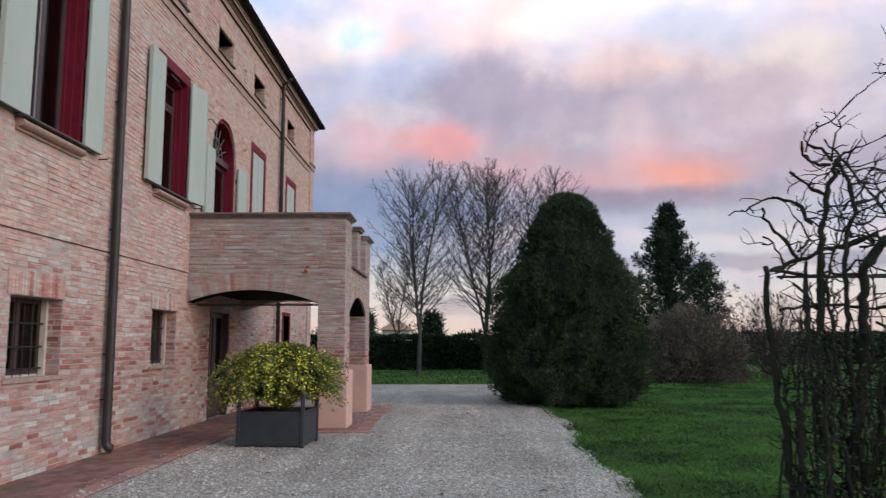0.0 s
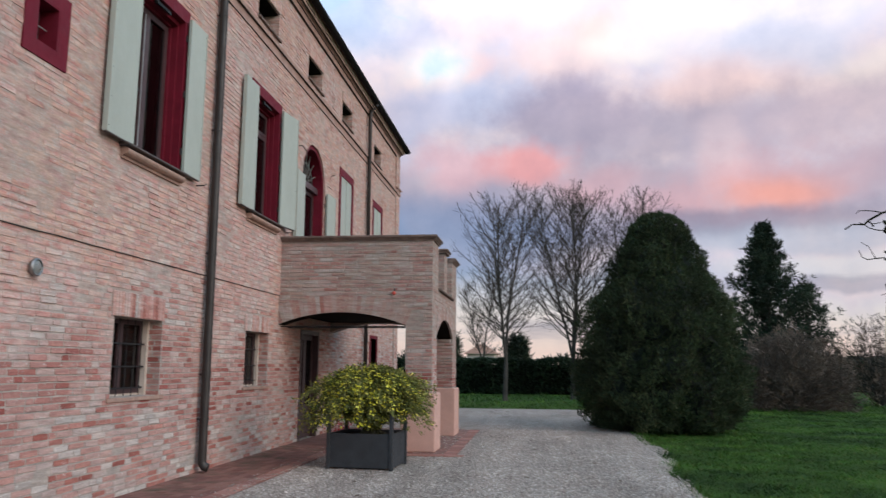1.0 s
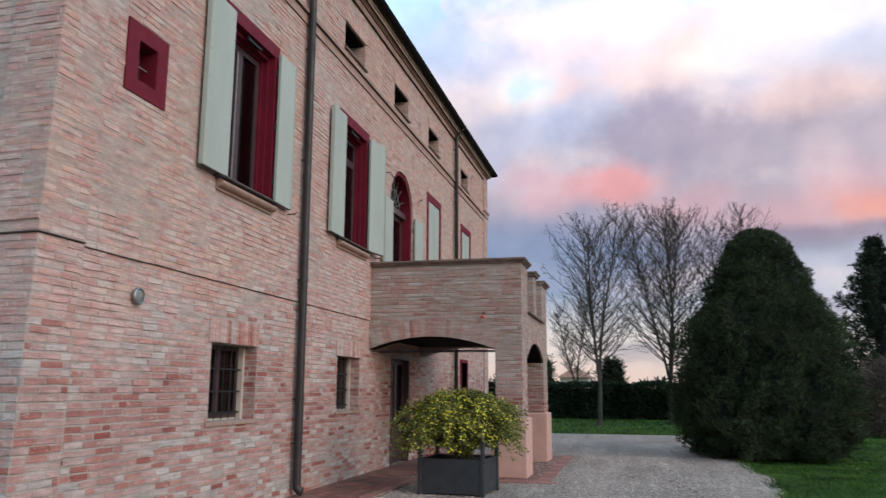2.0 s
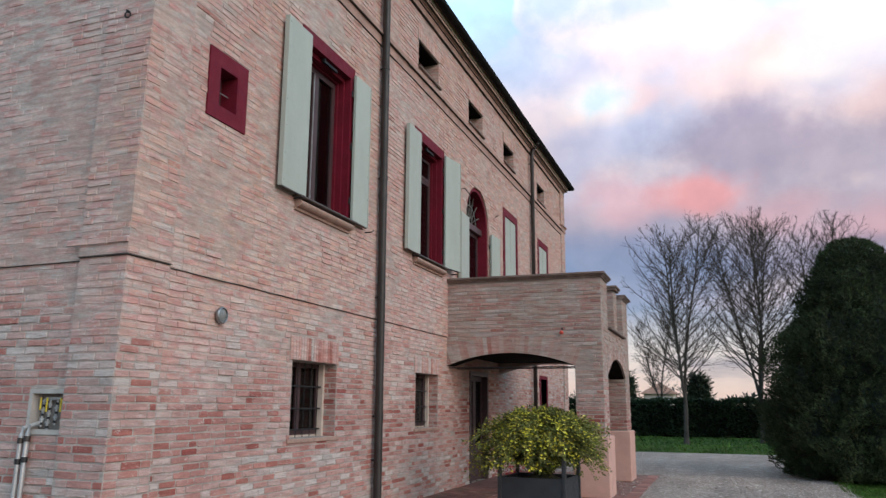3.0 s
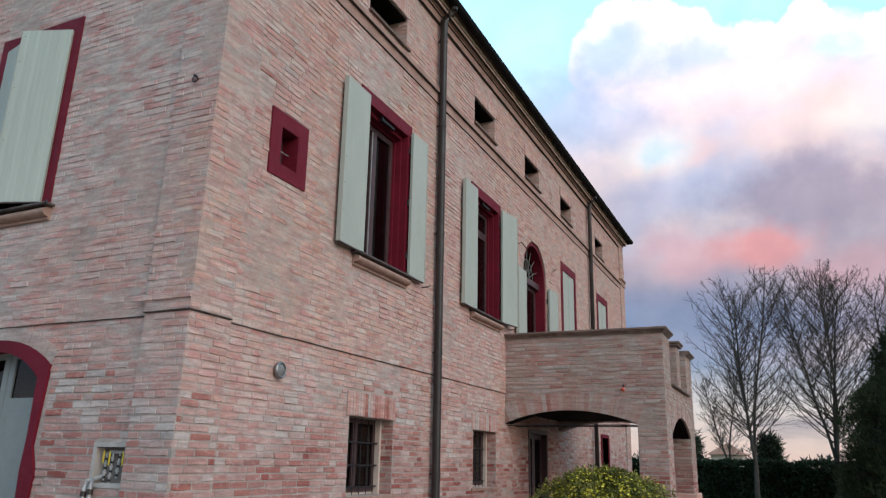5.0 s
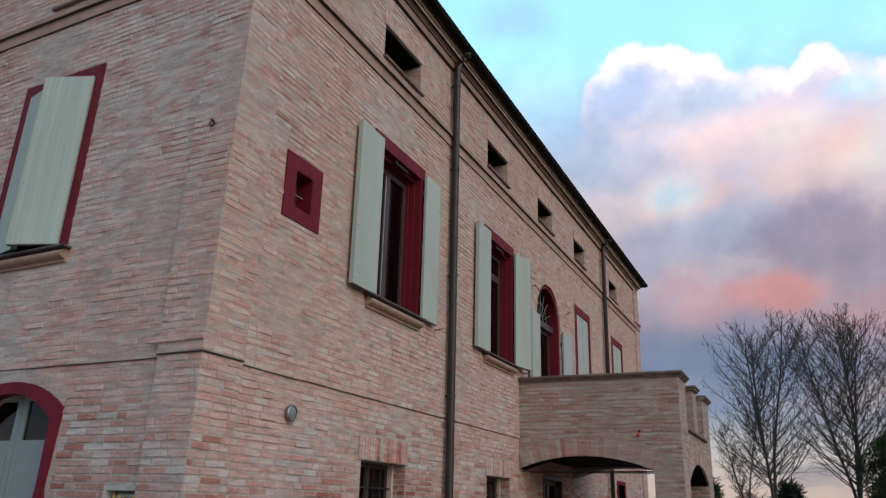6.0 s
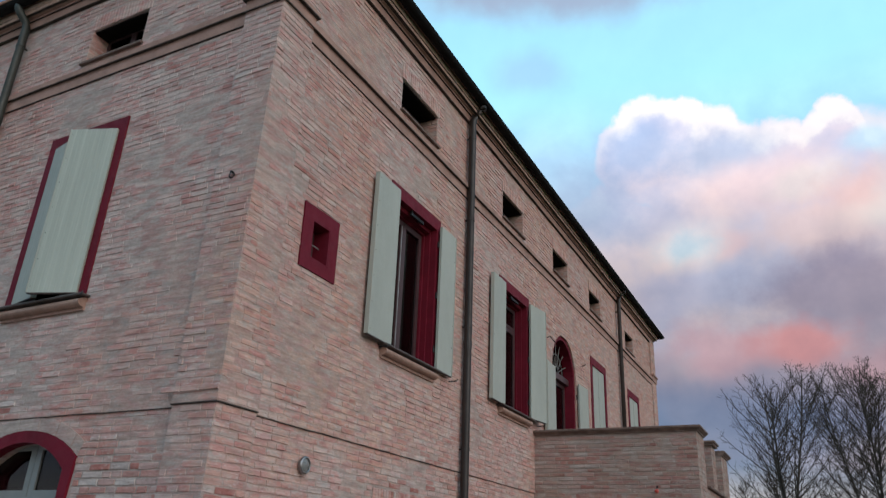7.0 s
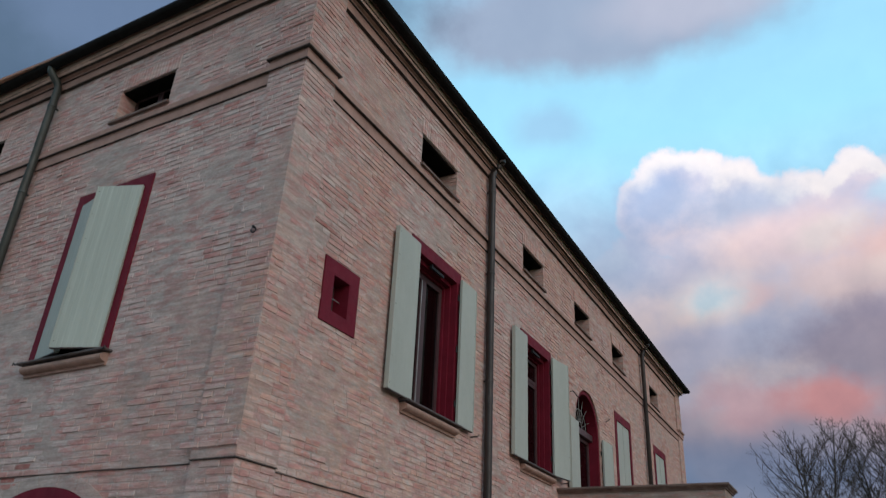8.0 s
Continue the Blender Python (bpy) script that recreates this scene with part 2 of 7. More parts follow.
def wall_wash(t, w):
    """How much old lime wash still covers the brickwork, and its mottled colour."""
    p = position(t)
    sep = t.nodes.new("ShaderNodeSeparateXYZ")
    t.links.new(p, sep.inputs[0])
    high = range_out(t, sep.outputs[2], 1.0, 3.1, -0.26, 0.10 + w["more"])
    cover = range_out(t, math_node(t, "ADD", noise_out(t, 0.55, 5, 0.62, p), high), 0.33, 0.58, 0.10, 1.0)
    blotch = range_out(t, noise_out(t, 3.0, 7, 0.75, p, (1, 1, 1.8)), 0.34, 0.56, 0.50, 1.0)
    # bluish sky light put into the wash colour: end wall greyer than the front
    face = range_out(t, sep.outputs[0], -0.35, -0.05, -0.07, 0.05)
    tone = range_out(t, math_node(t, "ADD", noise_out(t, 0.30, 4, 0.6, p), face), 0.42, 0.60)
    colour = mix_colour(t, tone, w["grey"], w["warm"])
    # the front's far half turns peach
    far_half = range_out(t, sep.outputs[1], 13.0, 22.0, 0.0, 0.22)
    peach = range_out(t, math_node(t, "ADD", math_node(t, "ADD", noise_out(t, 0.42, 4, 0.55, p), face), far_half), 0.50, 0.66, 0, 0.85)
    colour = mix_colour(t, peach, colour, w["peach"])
    dust = range_out(t, noise_out(t, 3.4, 7, 0.78, p, (1, 1, 2.6)), 0.47, 0.60, 0, 0.75)
    colour = mix_colour(t, dust, colour, w["dust"])
    pink = range_out(t, noise_out(t, 3.6, 6, 0.68, p, (1, 1, 3.2)), 0.49, 0.58, 0, 0.85)
    colour = mix_colour(t, pink, colour, w["pink"])
    pale = range_out(t, noise_out(t, 8.0, 7, 0.8, p, (1, 1, 2.6)), 0.55, 0.66, 0, 0.6)
    colour = mix_colour(t, pale, colour, w["pale"])
    return math_node(t, "MULTIPLY", cover, blotch), colour, p


def striate(t, p, c, lo=0.84, hi=1.12):
    """Fine level streaks, where rough courses hold dirt and wash runs thin."""
    n = noise_out(t, 2.6, 7, 0.72, p, (1, 1, 9))
    return mix_colour(t, 1.0, c, mix_colour(t, range_out(t, n, 0.34, 0.62), (lo, lo, lo), (hi, hi, hi)), "MULTIPLY")


def brick_material(name, single, w=HOUSE_WASH):
    m, t, b = material(name, 0.92)
    b.inputs["Specular IOR Level"].default_value = 0.25
    if single:
        rnd = t.nodes.new("ShaderNodeObjectInfo").outputs["Random"]
    else:
        rnd = t.nodes.new("ShaderNodeNewGeometry").outputs["Random Per Island"]
    stops = [(0.0, (0.27, 0.07, 0.055)), (0.06, (0.36, 0.125, 0.10)), (0.16, (0.46, 0.21, 0.175)), (0.36, (0.485, 0.272, 0.236)),
             (0.58, (0.495, 0.332, 0.297)), (0.76, (0.47, 0.365, 0.335)), (0.93, (0.56, 0.50, 0.465)), (1.0, (0.40, 0.355, 0.33))]
    brick = ramp_out(t, rnd, stops)
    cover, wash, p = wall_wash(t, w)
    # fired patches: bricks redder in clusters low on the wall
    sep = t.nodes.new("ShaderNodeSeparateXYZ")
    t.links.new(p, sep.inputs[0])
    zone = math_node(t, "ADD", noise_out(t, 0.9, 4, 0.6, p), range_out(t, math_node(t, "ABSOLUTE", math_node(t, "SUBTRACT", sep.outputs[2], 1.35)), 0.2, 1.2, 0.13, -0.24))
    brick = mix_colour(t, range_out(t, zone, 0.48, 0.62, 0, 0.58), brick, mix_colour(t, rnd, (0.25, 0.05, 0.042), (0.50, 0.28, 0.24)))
    grain = noise_out(t, 22, 7, 0.78, p, (1, 1, 1.8))
    brick = mix_colour(t, 1.0, brick, mix_colour(t, range_out(t, grain, 0.28, 0.72), (0.80, 0.80, 0.80), (1.18, 1.18, 1.18)), "MULTIPLY")
    edge = range_out(t, math_node(t, "ADD", grain, math_node(t, "MULTIPLY", cover, 0.5)), 0.60, 0.82)
    # mortar smeared thinly over the arrises, thicker where the wash survives
    rim = t.nodes.new("ShaderNodeAttribute")
    rim.attribute_name = "arris"
    smeared = math_node(t, "MULTIPLY", range_out(t, math_node(t, "ADD", rim.outputs["Fac"], math_node(t, "MULTIPLY", math_node(t, "SUBTRACT", grain, 0.5), 1.1)), 0.15, 0.85), 0.72)
    fac = math_node(t, "ADD", math_node(t, "MULTIPLY", cover, 0.52), math_node(t, "MULTIPLY", edge, 0.26), clamp=True)
    c = mix_colour(t, fac, brick, wash)
    c = mix_colour(t, smeared, c, mix_colour(t, cover, JOINT_DARK, JOINT_LIGHT))
    # white bloom of salts in patches
    salt = range_out(t, noise_out(t, 4.5, 7, 0.8, p, (1, 1, 2.8)), 0.58, 0.70, 0, 0.55)
    c = mix_colour(t, salt, c, (0.57, 0.535, 0.505))
    c = striate(t, p, c, 0.66, 1.07)
    # small flecks of lime left on brick faces, and dark pits
    fleck = range_out(t, noise_out(t, 9.0, 5, 0.7, p, (1, 1, 2.6)), 0.60, 0.66, 0, 0.5)
    c = mix_colour(t, fleck, c, (0.60, 0.56, 0.52))
    pit = range_out(t, noise_out(t, 7.0, 6, 0.75, p, (1, 1, 3.6)), 0.40, 0.33, 0, 0.7)
    c = mix_colour(t, pit, c, (0.20, 0.14, 0.115))
    t.links.new(c, b.inputs["Base Color"])
    bump(t, b, math_node(t, "ADD", grain, noise_out(t, 140, 3, 0.6, p)), 0.4, 0.006)
    return m


def mortar_material(name, w):
    m, t, b = material(name, 0.95)
    b.inputs["Specular IOR Level"].default_value = 0.2
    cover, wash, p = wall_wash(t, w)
    grain = noise_out(t, 30, 7, 0.8, p, (1, 1, 1.6))
    c = mix_colour(t, range_out(t, noise_out(t, 4.0, 6, 0.7, p), 0.35, 0.65), JOINT_DARK, JOINT_LIGHT)
    c = mix_colour(t, range_out(t, cover, 0.1, 0.8, 0.05, 0.60), c, wash)
    c = mix_colour(t, 1.0, c, mix_colour(t, range_out(t, grain, 0.28, 0.72), (0.76, 0.76, 0.76), (1.20, 1.20, 1.20)), "MULTIPLY")
    c = striate(t, p, c, 0.64, 0.98)
    t.links.new(c, b.inputs["Base Color"])
    bump(t, b, grain, 0.6, 0.008)
    return m


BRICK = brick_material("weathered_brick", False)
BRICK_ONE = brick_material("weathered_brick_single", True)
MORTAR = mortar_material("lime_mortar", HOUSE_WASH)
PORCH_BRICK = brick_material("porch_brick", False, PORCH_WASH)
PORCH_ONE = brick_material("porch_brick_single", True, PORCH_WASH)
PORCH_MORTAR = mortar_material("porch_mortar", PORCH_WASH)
RED = simple("dark_red_paint", (0.135, 0.008, 0.020), 0.7, vary=0.18, scale=3, bumpy=0.1)
RED.node_tree.nodes["Principled BSDF"].inputs["Specular IOR Level"].default_value = 0.2
SHUTTER = simple("grey_green_paint", (0.365, 0.39, 0.345), 0.6, vary=0.07, scale=2.2, bumpy=0.08, stretch=(1, 1, 0.25))
SHUTTER_WORN = simple("streaked_grey_green_paint", (0.365, 0.405, 0.355), 0.6, vary=0.11, scale=11, bumpy=0.12, stretch=(1, 1, 0.03))
BROWN_FRAME = simple("dark_brown_casement", (0.060, 0.032, 0.034), 0.45, vary=0.2, bumpy=0.05)
IRON = simple("black_iron", (0.020, 0.020, 0.022), 0.55, 0.3, vary=0.3)
COPPER = simple("dark_bronze_pipe", (0.026, 0.021, 0.019), 0.5, 0.1, vary=0.35, scale=2.5, bumpy=0.05)
GREEN_PIPE = simple("green_grey_pipe", (0.036, 0.042, 0.036), 0.55, 0.1, vary=0.25, scale=2.5, bumpy=0.05)
STONE = simple("sill_terracotta", (0.33, 0.21, 0.165), 0.85, vary=0.2, scale=8, bumpy=0.4)
SLATE = simple("dark_sill_slab", (0.085, 0.070, 0.065), 0.7, vary=0.3, scale=8, bumpy=0.3)
PLASTER = simple("pink_plaster", (0.54, 0.325, 0.27), 0.9, vary=0.10, scale=2.5, bumpy=0.25)
JAMB = simple("pale_render", (0.50, 0.42, 0.36), 0.9, vary=0.15, scale=5, bumpy=0.3)
MOULDING = simple("pale_moulding", (0.62, 0.455, 0.39), 0.9, vary=0.22, scale=4, bumpy=0.35)
CORNICE = simple("cornice_brick", (0.35, 0.215, 0.175), 0.9, vary=0.22, scale=3, bumpy=0.4)
GUTTER = simple("black_gutter", (0.008, 0.0075, 0.0075), 0.8, 0.0, vary=0.3, scale=2.5, bumpy=0.05)
GUTTER.node_tree.nodes["Principled BSDF"].inputs["Specular IOR Level"].default_value = 0.15
COPING_BRICK = simple("coping_brick", (0.17, 0.122, 0.103), 0.9, vary=0.35, scale=5, bumpy=0.5)
COPING = simple("weathered_coping", (0.15, 0.105, 0.088), 0.9, vary=0.35, scale=4, bumpy=0.5)
# drip strips: the ledges' underside shade is put into this colour
LEDGE_SHADE = simple("ledge_shade_brick", (0.055, 0.042, 0.036), 0.95, vary=0.5, scale=5, grain=40, bumpy=0.6)
PLANTER = simple("anthracite_panel", (0.028, 0.031, 0.036), 0.5, vary=0.2, bumpy=0.08)
CHROME = simple("brushed_steel", (0.34, 0.34, 0.34), 0.4, 1.0, vary=0.1, bumpy=0)
GALV = simple("galvanised_pipe", (0.42, 0.43, 0.435), 0.45, 0.5, vary=0.2, bumpy=0.1)
GRILLE = simple("grey_painted_iron", (0.17, 0.165, 0.155), 0.6, 0.2, vary=0.3, bumpy=0.1)
YELLOW = simple("yellow_handle", (0.65, 0.48, 0.03), 0.5, vary=0.1, bumpy=0)
LENS = simple("frosted_lens", (0.22, 0.22, 0.21), 0.3, 0.2, vary=0.1, bumpy=0)
SIGNAL = simple("red_plastic", (0.55, 0.08, 0.06), 0.4, vary=0.1, bumpy=0)
# near black: shade on undersides is put into this colour
SOFFIT = simple("soffit_shade", (0.008, 0.007, 0.006), 0.95, vary=0.3, bumpy=0.2)
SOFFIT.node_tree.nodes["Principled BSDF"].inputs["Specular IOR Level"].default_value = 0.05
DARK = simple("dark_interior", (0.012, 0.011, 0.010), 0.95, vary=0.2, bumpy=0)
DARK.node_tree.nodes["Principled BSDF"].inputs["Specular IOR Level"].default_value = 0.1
ROOF = simple("roof_tiles", (0.30, 0.16, 0.11), 0.85, vary=0.3, scale=2, bumpy=0.4)
DOOR_GREY = simple("grey_door_paint", (0.215, 0.235, 0.23), 0.55, vary=0.06, bumpy=0.05)
CONCRETE = simple("grey_render", (0.40, 0.37, 0.34), 0.9, vary=0.15, bumpy=0.3)
CERAMIC = simple("terracotta_paver", (0.19, 0.075, 0.058), 0.75, vary=0.3, scale=2.5, bumpy=0.35)


def paver_material(name, light, mossy):
    m, t, b = material(name, 0.8)
    rnd = t.nodes.new("ShaderNodeObjectInfo").outputs["Random"]
    c = ramp_out(t, rnd, [(0, (0.15, 0.058, 0.048)), (0.4, (0.20, 0.085, 0.068)), (0.75, (0.25, 0.12, 0.095)), (1, (0.20, 0.09, 0.075))])
    p = position(t)
    c = mix_colour(t, 1.0, c, (light, light, light), "MULTIPLY")
    moss = range_out(t, noise_out(t, 1.6, 6, 0.7, p), 0.50, 0.62, 0, mossy)
    c = mix_colour(t, moss, c, (0.075, 0.060, 0.035))
    grain = noise_out(t, 60, 4, 0.7, p)
    c = mix_colour(t, 1.0, c, mix_colour(t, grain, (0.75, 0.75, 0.75), (1.25, 1.25, 1.25)), "MULTIPLY")
    t.links.new(c, b.inputs["Base Color"])
    bump(t, b, grain, 0.4, 0.005)
    return m


PAVER, PAVER_EDGE = paver_material("terracotta_pavers", 1.0, 0.8), paver_material("terracotta_border", 1.55, 0.35)


def glass_material():
    m, t, b = material("window_glass", 0.03)
    b.inputs["Base Color"].default_value = (0.16, 0.165, 0.17, 1)
    b.inputs["Transmission Weight"].default_value = 1.0
    b.inputs["IOR"].default_value = 1.35
    return m


GLASS = glass_material()


def gravel_material(single):
    m, t, b = material("pebble_stone" if single else "gravel", 0.9)
    p = position(t)
    if single:
        rnd = t.nodes.new("ShaderNodeNewGeometry").outputs["Random Per Island"]
    else:
        v = node(t, "ShaderNodeTexVoronoi", Scale=42.0)
        t.links.new(p, v.inputs["Vector"])
        sep = t.nodes.new("ShaderNodeSeparateColor")
        t.links.new(v.outputs["Color"], sep.inputs[0])
        rnd = sep.outputs[0]
    c = ramp_out(t, rnd, [(0, (0.17, 0.140, 0.120)), (0.35, (0.285, 0.238, 0.210)), (0.7, (0.38, 0.322, 0.29)), (1, (0.66, 0.59, 0.54))])
    big = noise_out(t, 0.5, 6, 0.65, p)
    c = mix_colour(t, 1.0, c, mix_colour(t, range_out(t, big, 0.3, 0.7), (0.80, 0.78, 0.77), (1.16, 1.15, 1.15)), "MULTIPLY")
    track = range_out(t, noise_out(t, 1.0, 5, 0.6, p, (1.2, 0.12, 1)), 0.40, 0.60, 0.86, 1.1)
    hsv = t.nodes.new("ShaderNodeHueSaturation")
    t.links.new(c, hsv.inputs["Color"])
    t.links.new(track, hsv.inputs["Value"])
    t.links.new(hsv.outputs[0], b.inputs["Base Color"])
    if not single:
        bump(t, b, math_node(t, "SUBTRACT", 1.0, v.outputs["Distance"]), 0.9, 0.02)
    return m


def grass_ground():
    m, t, b = material("lawn_ground", 0.95)
    b.inputs["Specular IOR Level"].default_value = 0.1
    p = position(t)
    c = mix_colour(t, range_out(t, noise_out(t, 0.55, 6, 0.65, p), 0.37, 0.63), (0.020, 0.056, 0.007), (0.048, 0.108, 0.012))
    c = mix_colour(t, range_out(t, noise_out(t, 25, 4, 0.7, p), 0.4, 0.75, 0, 0.6), c, (0.045, 0.040, 0.020))
    t.links.new(c, b.inputs["Base Color"])
    bump(t, b, noise_out(t, 35, 5, 0.75, p), 0.8, 0.05)
    return m


def leaf_material(name, stops, rough=0.6, patch=0.0, dark=(0.6, 0.6, 0.6), through_light=0.0):
    m, t, b = material(name, rough)
    rnd = t.nodes.new("ShaderNodeNewGeometry").outputs["Random Per Island"]
    c = ramp_out(t, rnd, stops)
    if patch:
        c = mix_colour(t, 1.0, c, mix_colour(t, range_out(t, noise_out(t, patch, 4, 0.6), 0.37, 0.63), dark, (1.4, 1.4, 1.3)), "MULTIPLY")
    b.inputs["Specular IOR Level"].default_value = 0.2
    t.links.new(c, b.inputs["Base Color"])
    return m


GRAVEL, PEBBLE, LAWN = gravel_material(False), gravel_material(True), grass_ground()
BLADE = leaf_material("grass_blades", [(0, (0.024, 0.066, 0.009)), (0.5, (0.040, 0.102, 0.013)), (0.88, (0.064, 0.138, 0.020)), (1, (0.13, 0.13, 0.045))], 0.7, 0.55, (0.24, 0.30, 0.32))
THUJA = leaf_material("thuja_sprays", [(0, (0.020, 0.029, 0.016)), (0.5, (0.034, 0.050, 0.025)), (0.9, (0.052, 0.072, 0.033)), (1, (0.085, 0.080, 0.044))], 0.9, 0.8)
PINE = leaf_material("pine_needles", [(0, (0.013, 0.022, 0.015)), (0.6, (0.022, 0.036, 0.022)), (1, (0.038, 0.052, 0.030))], 0.8, 0.7)
HEDGE = leaf_material("hedge_leaves", [(0, (0.010, 0.022, 0.013)), (0.6, (0.018, 0.034, 0.018)), (1, (0.027, 0.043, 0.021))], 0.6, 0.6)
TWIGGY = leaf_material("brown_twigs", [(0, (0.070, 0.054, 0.047)), (0.6, (0.115, 0.086, 0.072)), (1, (0.16, 0.125, 0.10))], 0.9, 0.7)
FARWOOD = leaf_material("far_trees", [(0, (0.030, 0.035, 0.032)), (0.6, (0.055, 0.055, 0.050)), (1, (0.080, 0.075, 0.065))], 0.9, 0.1)
SHRUB_LEAF = leaf_material("shrub_leaves", [(0, (0.065, 0.080, 0.022)), (0.5, (0.135, 0.150, 0.040)), (1, (0.23, 0.22, 0.07))], 0.6, 2.0)
FLOWER = leaf_material("yellow_petals", [(0, (0.45, 0.40, 0.02)), (0.6, (0.66, 0.60, 0.04)), (1, (0.80, 0.76, 0.14))], 0.6)
IVY = leaf_material("ivy_leaves", [(0, (0.020, 0.028, 0.012)), (0.6, (0.038, 0.048, 0.020)), (1, (0.085, 0.085, 0.040))], 0.45, 1.5)
BARK = simple("grey_bark", (0.048, 0.042, 0.037), 0.95, vary=0.3, scale=3, grain=30, bumpy=0.6)
TWIG = simple("pale_twigs", (0.048, 0.038, 0.030), 0.95, vary=0.25, scale=1.5, grain=20, bumpy=0.2)
VINE = simple("dark_vine_bark", (0.027, 0.025, 0.017), 0.95, vary=0.35, scale=5, grain=60, bumpy=0.8)
VINE.node_tree.nodes["Principled BSDF"].inputs["Specular IOR Level"].default_value = 0.1
SOIL = simple("potting_soil", (0.035, 0.025, 0.018), 1.0, vary=0.4, scale=10, grain=60, bumpy=0.8)

# ---------------------------------------------------------------- mesh helpers
def link_mesh(name, me, material, parent=None, label="", kind=""):
    ob = new(name, me)
    if material:
        me.materials.append(material)
    if parent is not None:
        ob.parent = parent
        ob.matrix_parent_inverse = parent.matrix_basis.inverted() if parent.parent is None else Matrix.Identity(4)
    return tagged(ob, label, kind=kind)


def part(name, bm, material, parent, label="", smooth=False, kind=""):
    """One mesh object, in world places, under a thing or a part."""
    bmesh.ops.recalc_face_normals(bm, faces=bm.faces[:])
    me = bpy.data.meshes.new(name)
    bm.to_mesh(me)
    bm.free()
    if smooth:
        me.shade_smooth()
    return link_mesh(name, me, material, parent, label, kind)


def raw(name, verts, faces, material, parent, label="", kind="", smooth=False):
    me = bpy.data.meshes.new(name)
    me.from_pydata([tuple(v) for v in verts], [], faces)
    me.update()
    if smooth:
        me.shade_smooth()
    return link_mesh(name, me, material, parent, label, kind)


def thing(name, at, label, category, group="", kind=""):
    e = new(name)
    e.empty_display_size = 0.2
    e.matrix_basis = Matrix.Translation(at)
    return tagged(e, label, category, group, kind)


def block(bm, M, u0, u1, d0, d1, z0, z1):
    """A box in a wall's own measures: along it, out of it, up."""
    vs = [bm.verts.new(M @ Vector((u, d, z))) for u in (u0, u1) for d in (d0, d1) for z in (z0, z1)]
    for f in ((0, 1, 3, 2), (4, 6, 7, 5), (0, 4, 5, 1), (2, 3, 7, 6), (0, 2, 6, 4), (1, 5, 7, 3)):
        bm.faces.new([vs[i] for i in f])
    return vs


def soft_block(bm, M, u0, u1, d0, d1, z0, z1, r=0.008):
    """A box with its edges taken off."""
    b2 = bmesh.new()
    block(b2, M, u0, u1, d0, d1, z0, z1)
    bmesh.ops.bevel(b2, geom=b2.edges[:], offset=r, segments=1, affect="EDGES")
    me = bpy.data.meshes.new("tmp")
    b2.to_mesh(me)
    b2.free()
    bm.from_mesh(me)
    bpy.data.meshes.remove(me)


def prism(bm, M, outline, d0, d1):
    """A flat outline of (u, z) given depth."""
    a = [bm.verts.new(M @ Vector((u, d0, z))) for u, z in outline]
    b = [bm.verts.new(M @ Vector((u, d1, z))) for u, z in outline]
    n = len(a)
    bm.faces.new(a)
    bm.faces.new(b[::-1])
    for i in range(n):
        bm.faces.new((a[i], b[i], b[(i + 1) % n], a[(i + 1) % n]))


def band_prism(bm, M, inner, outer, d0, d1, closed=False):
    """A ribbon between two lines of (u, z), given depth."""
    n = len(inner)
    rows = [[bm.verts.new(M @ Vector((u, d, z))) for u, z in line] for line, d in ((inner, d0), (outer, d0), (outer, d1), (inner, d1))]
    for i in range(n if closed else n - 1):
        j = (i + 1) % n
        for k in range(4):
            q = (k + 1) % 4
            bm.faces.new((rows[k][i], rows[k][j], rows[q][j], rows[q][i]))
    if not closed:
        bm.faces.new([rows[k][0] for k in range(4)])
        bm.faces.new([rows[k][-1] for k in range(4)][::-1])


def upright(bm, M, outline, z0, z1):
    """An outline of (u, d) led from z0 to z1."""
    a = [bm.verts.new(M @ Vector((u, d, z0))) for u, d in outline]
    b = [bm.verts.new(M @ Vector((u, d, z1))) for u, d in outline]
    n = len(a)
    bm.faces.new(a)
    bm.faces.new(b[::-1])
    for i in range(n):
        bm.faces.new((a[i], b[i], b[(i + 1) % n], a[(i + 1) % n]))


def rect(u0, u1, z0, z1):
    return [(u0, z0), (u1, z0), (u1, z1), (u0, z1)]


def tube(bm, points, radius, sides=10, cap=True):
    """A round bar along a line of places; radius may be one number or one a place."""
    pts = [Vector(p) for p in points]
    rad = radius if isinstance(radius, (list, tuple)) else [radius] * len(pts)
    rings = []
    ref = Vector((0.31, 0.23, 0.92))
    for i, p in enumerate(pts):
        d = (pts[min(i + 1, len(pts) - 1)] - pts[max(i - 1, 0)]).normalized()
        s = d.cross(ref if abs(d.dot(ref)) < 0.95 else Vector((1, 0, 0))).normalized()
        w = d.cross(s)
        rings.append([bm.verts.new(p + rad[i] * (math.cos(k * 2 * math.pi / sides) * s + math.sin(k * 2 * math.pi / sides) * w)) for k in range(sides)])
    for a, b in zip(rings, rings[1:]):
        for k in range(sides):
            bm.faces.new((a[k], a[(k + 1) % sides], b[(k + 1) % sides], b[k]))
    if cap:
        bm.faces.new(rings[0][::-1])
        bm.faces.new(rings[-1])


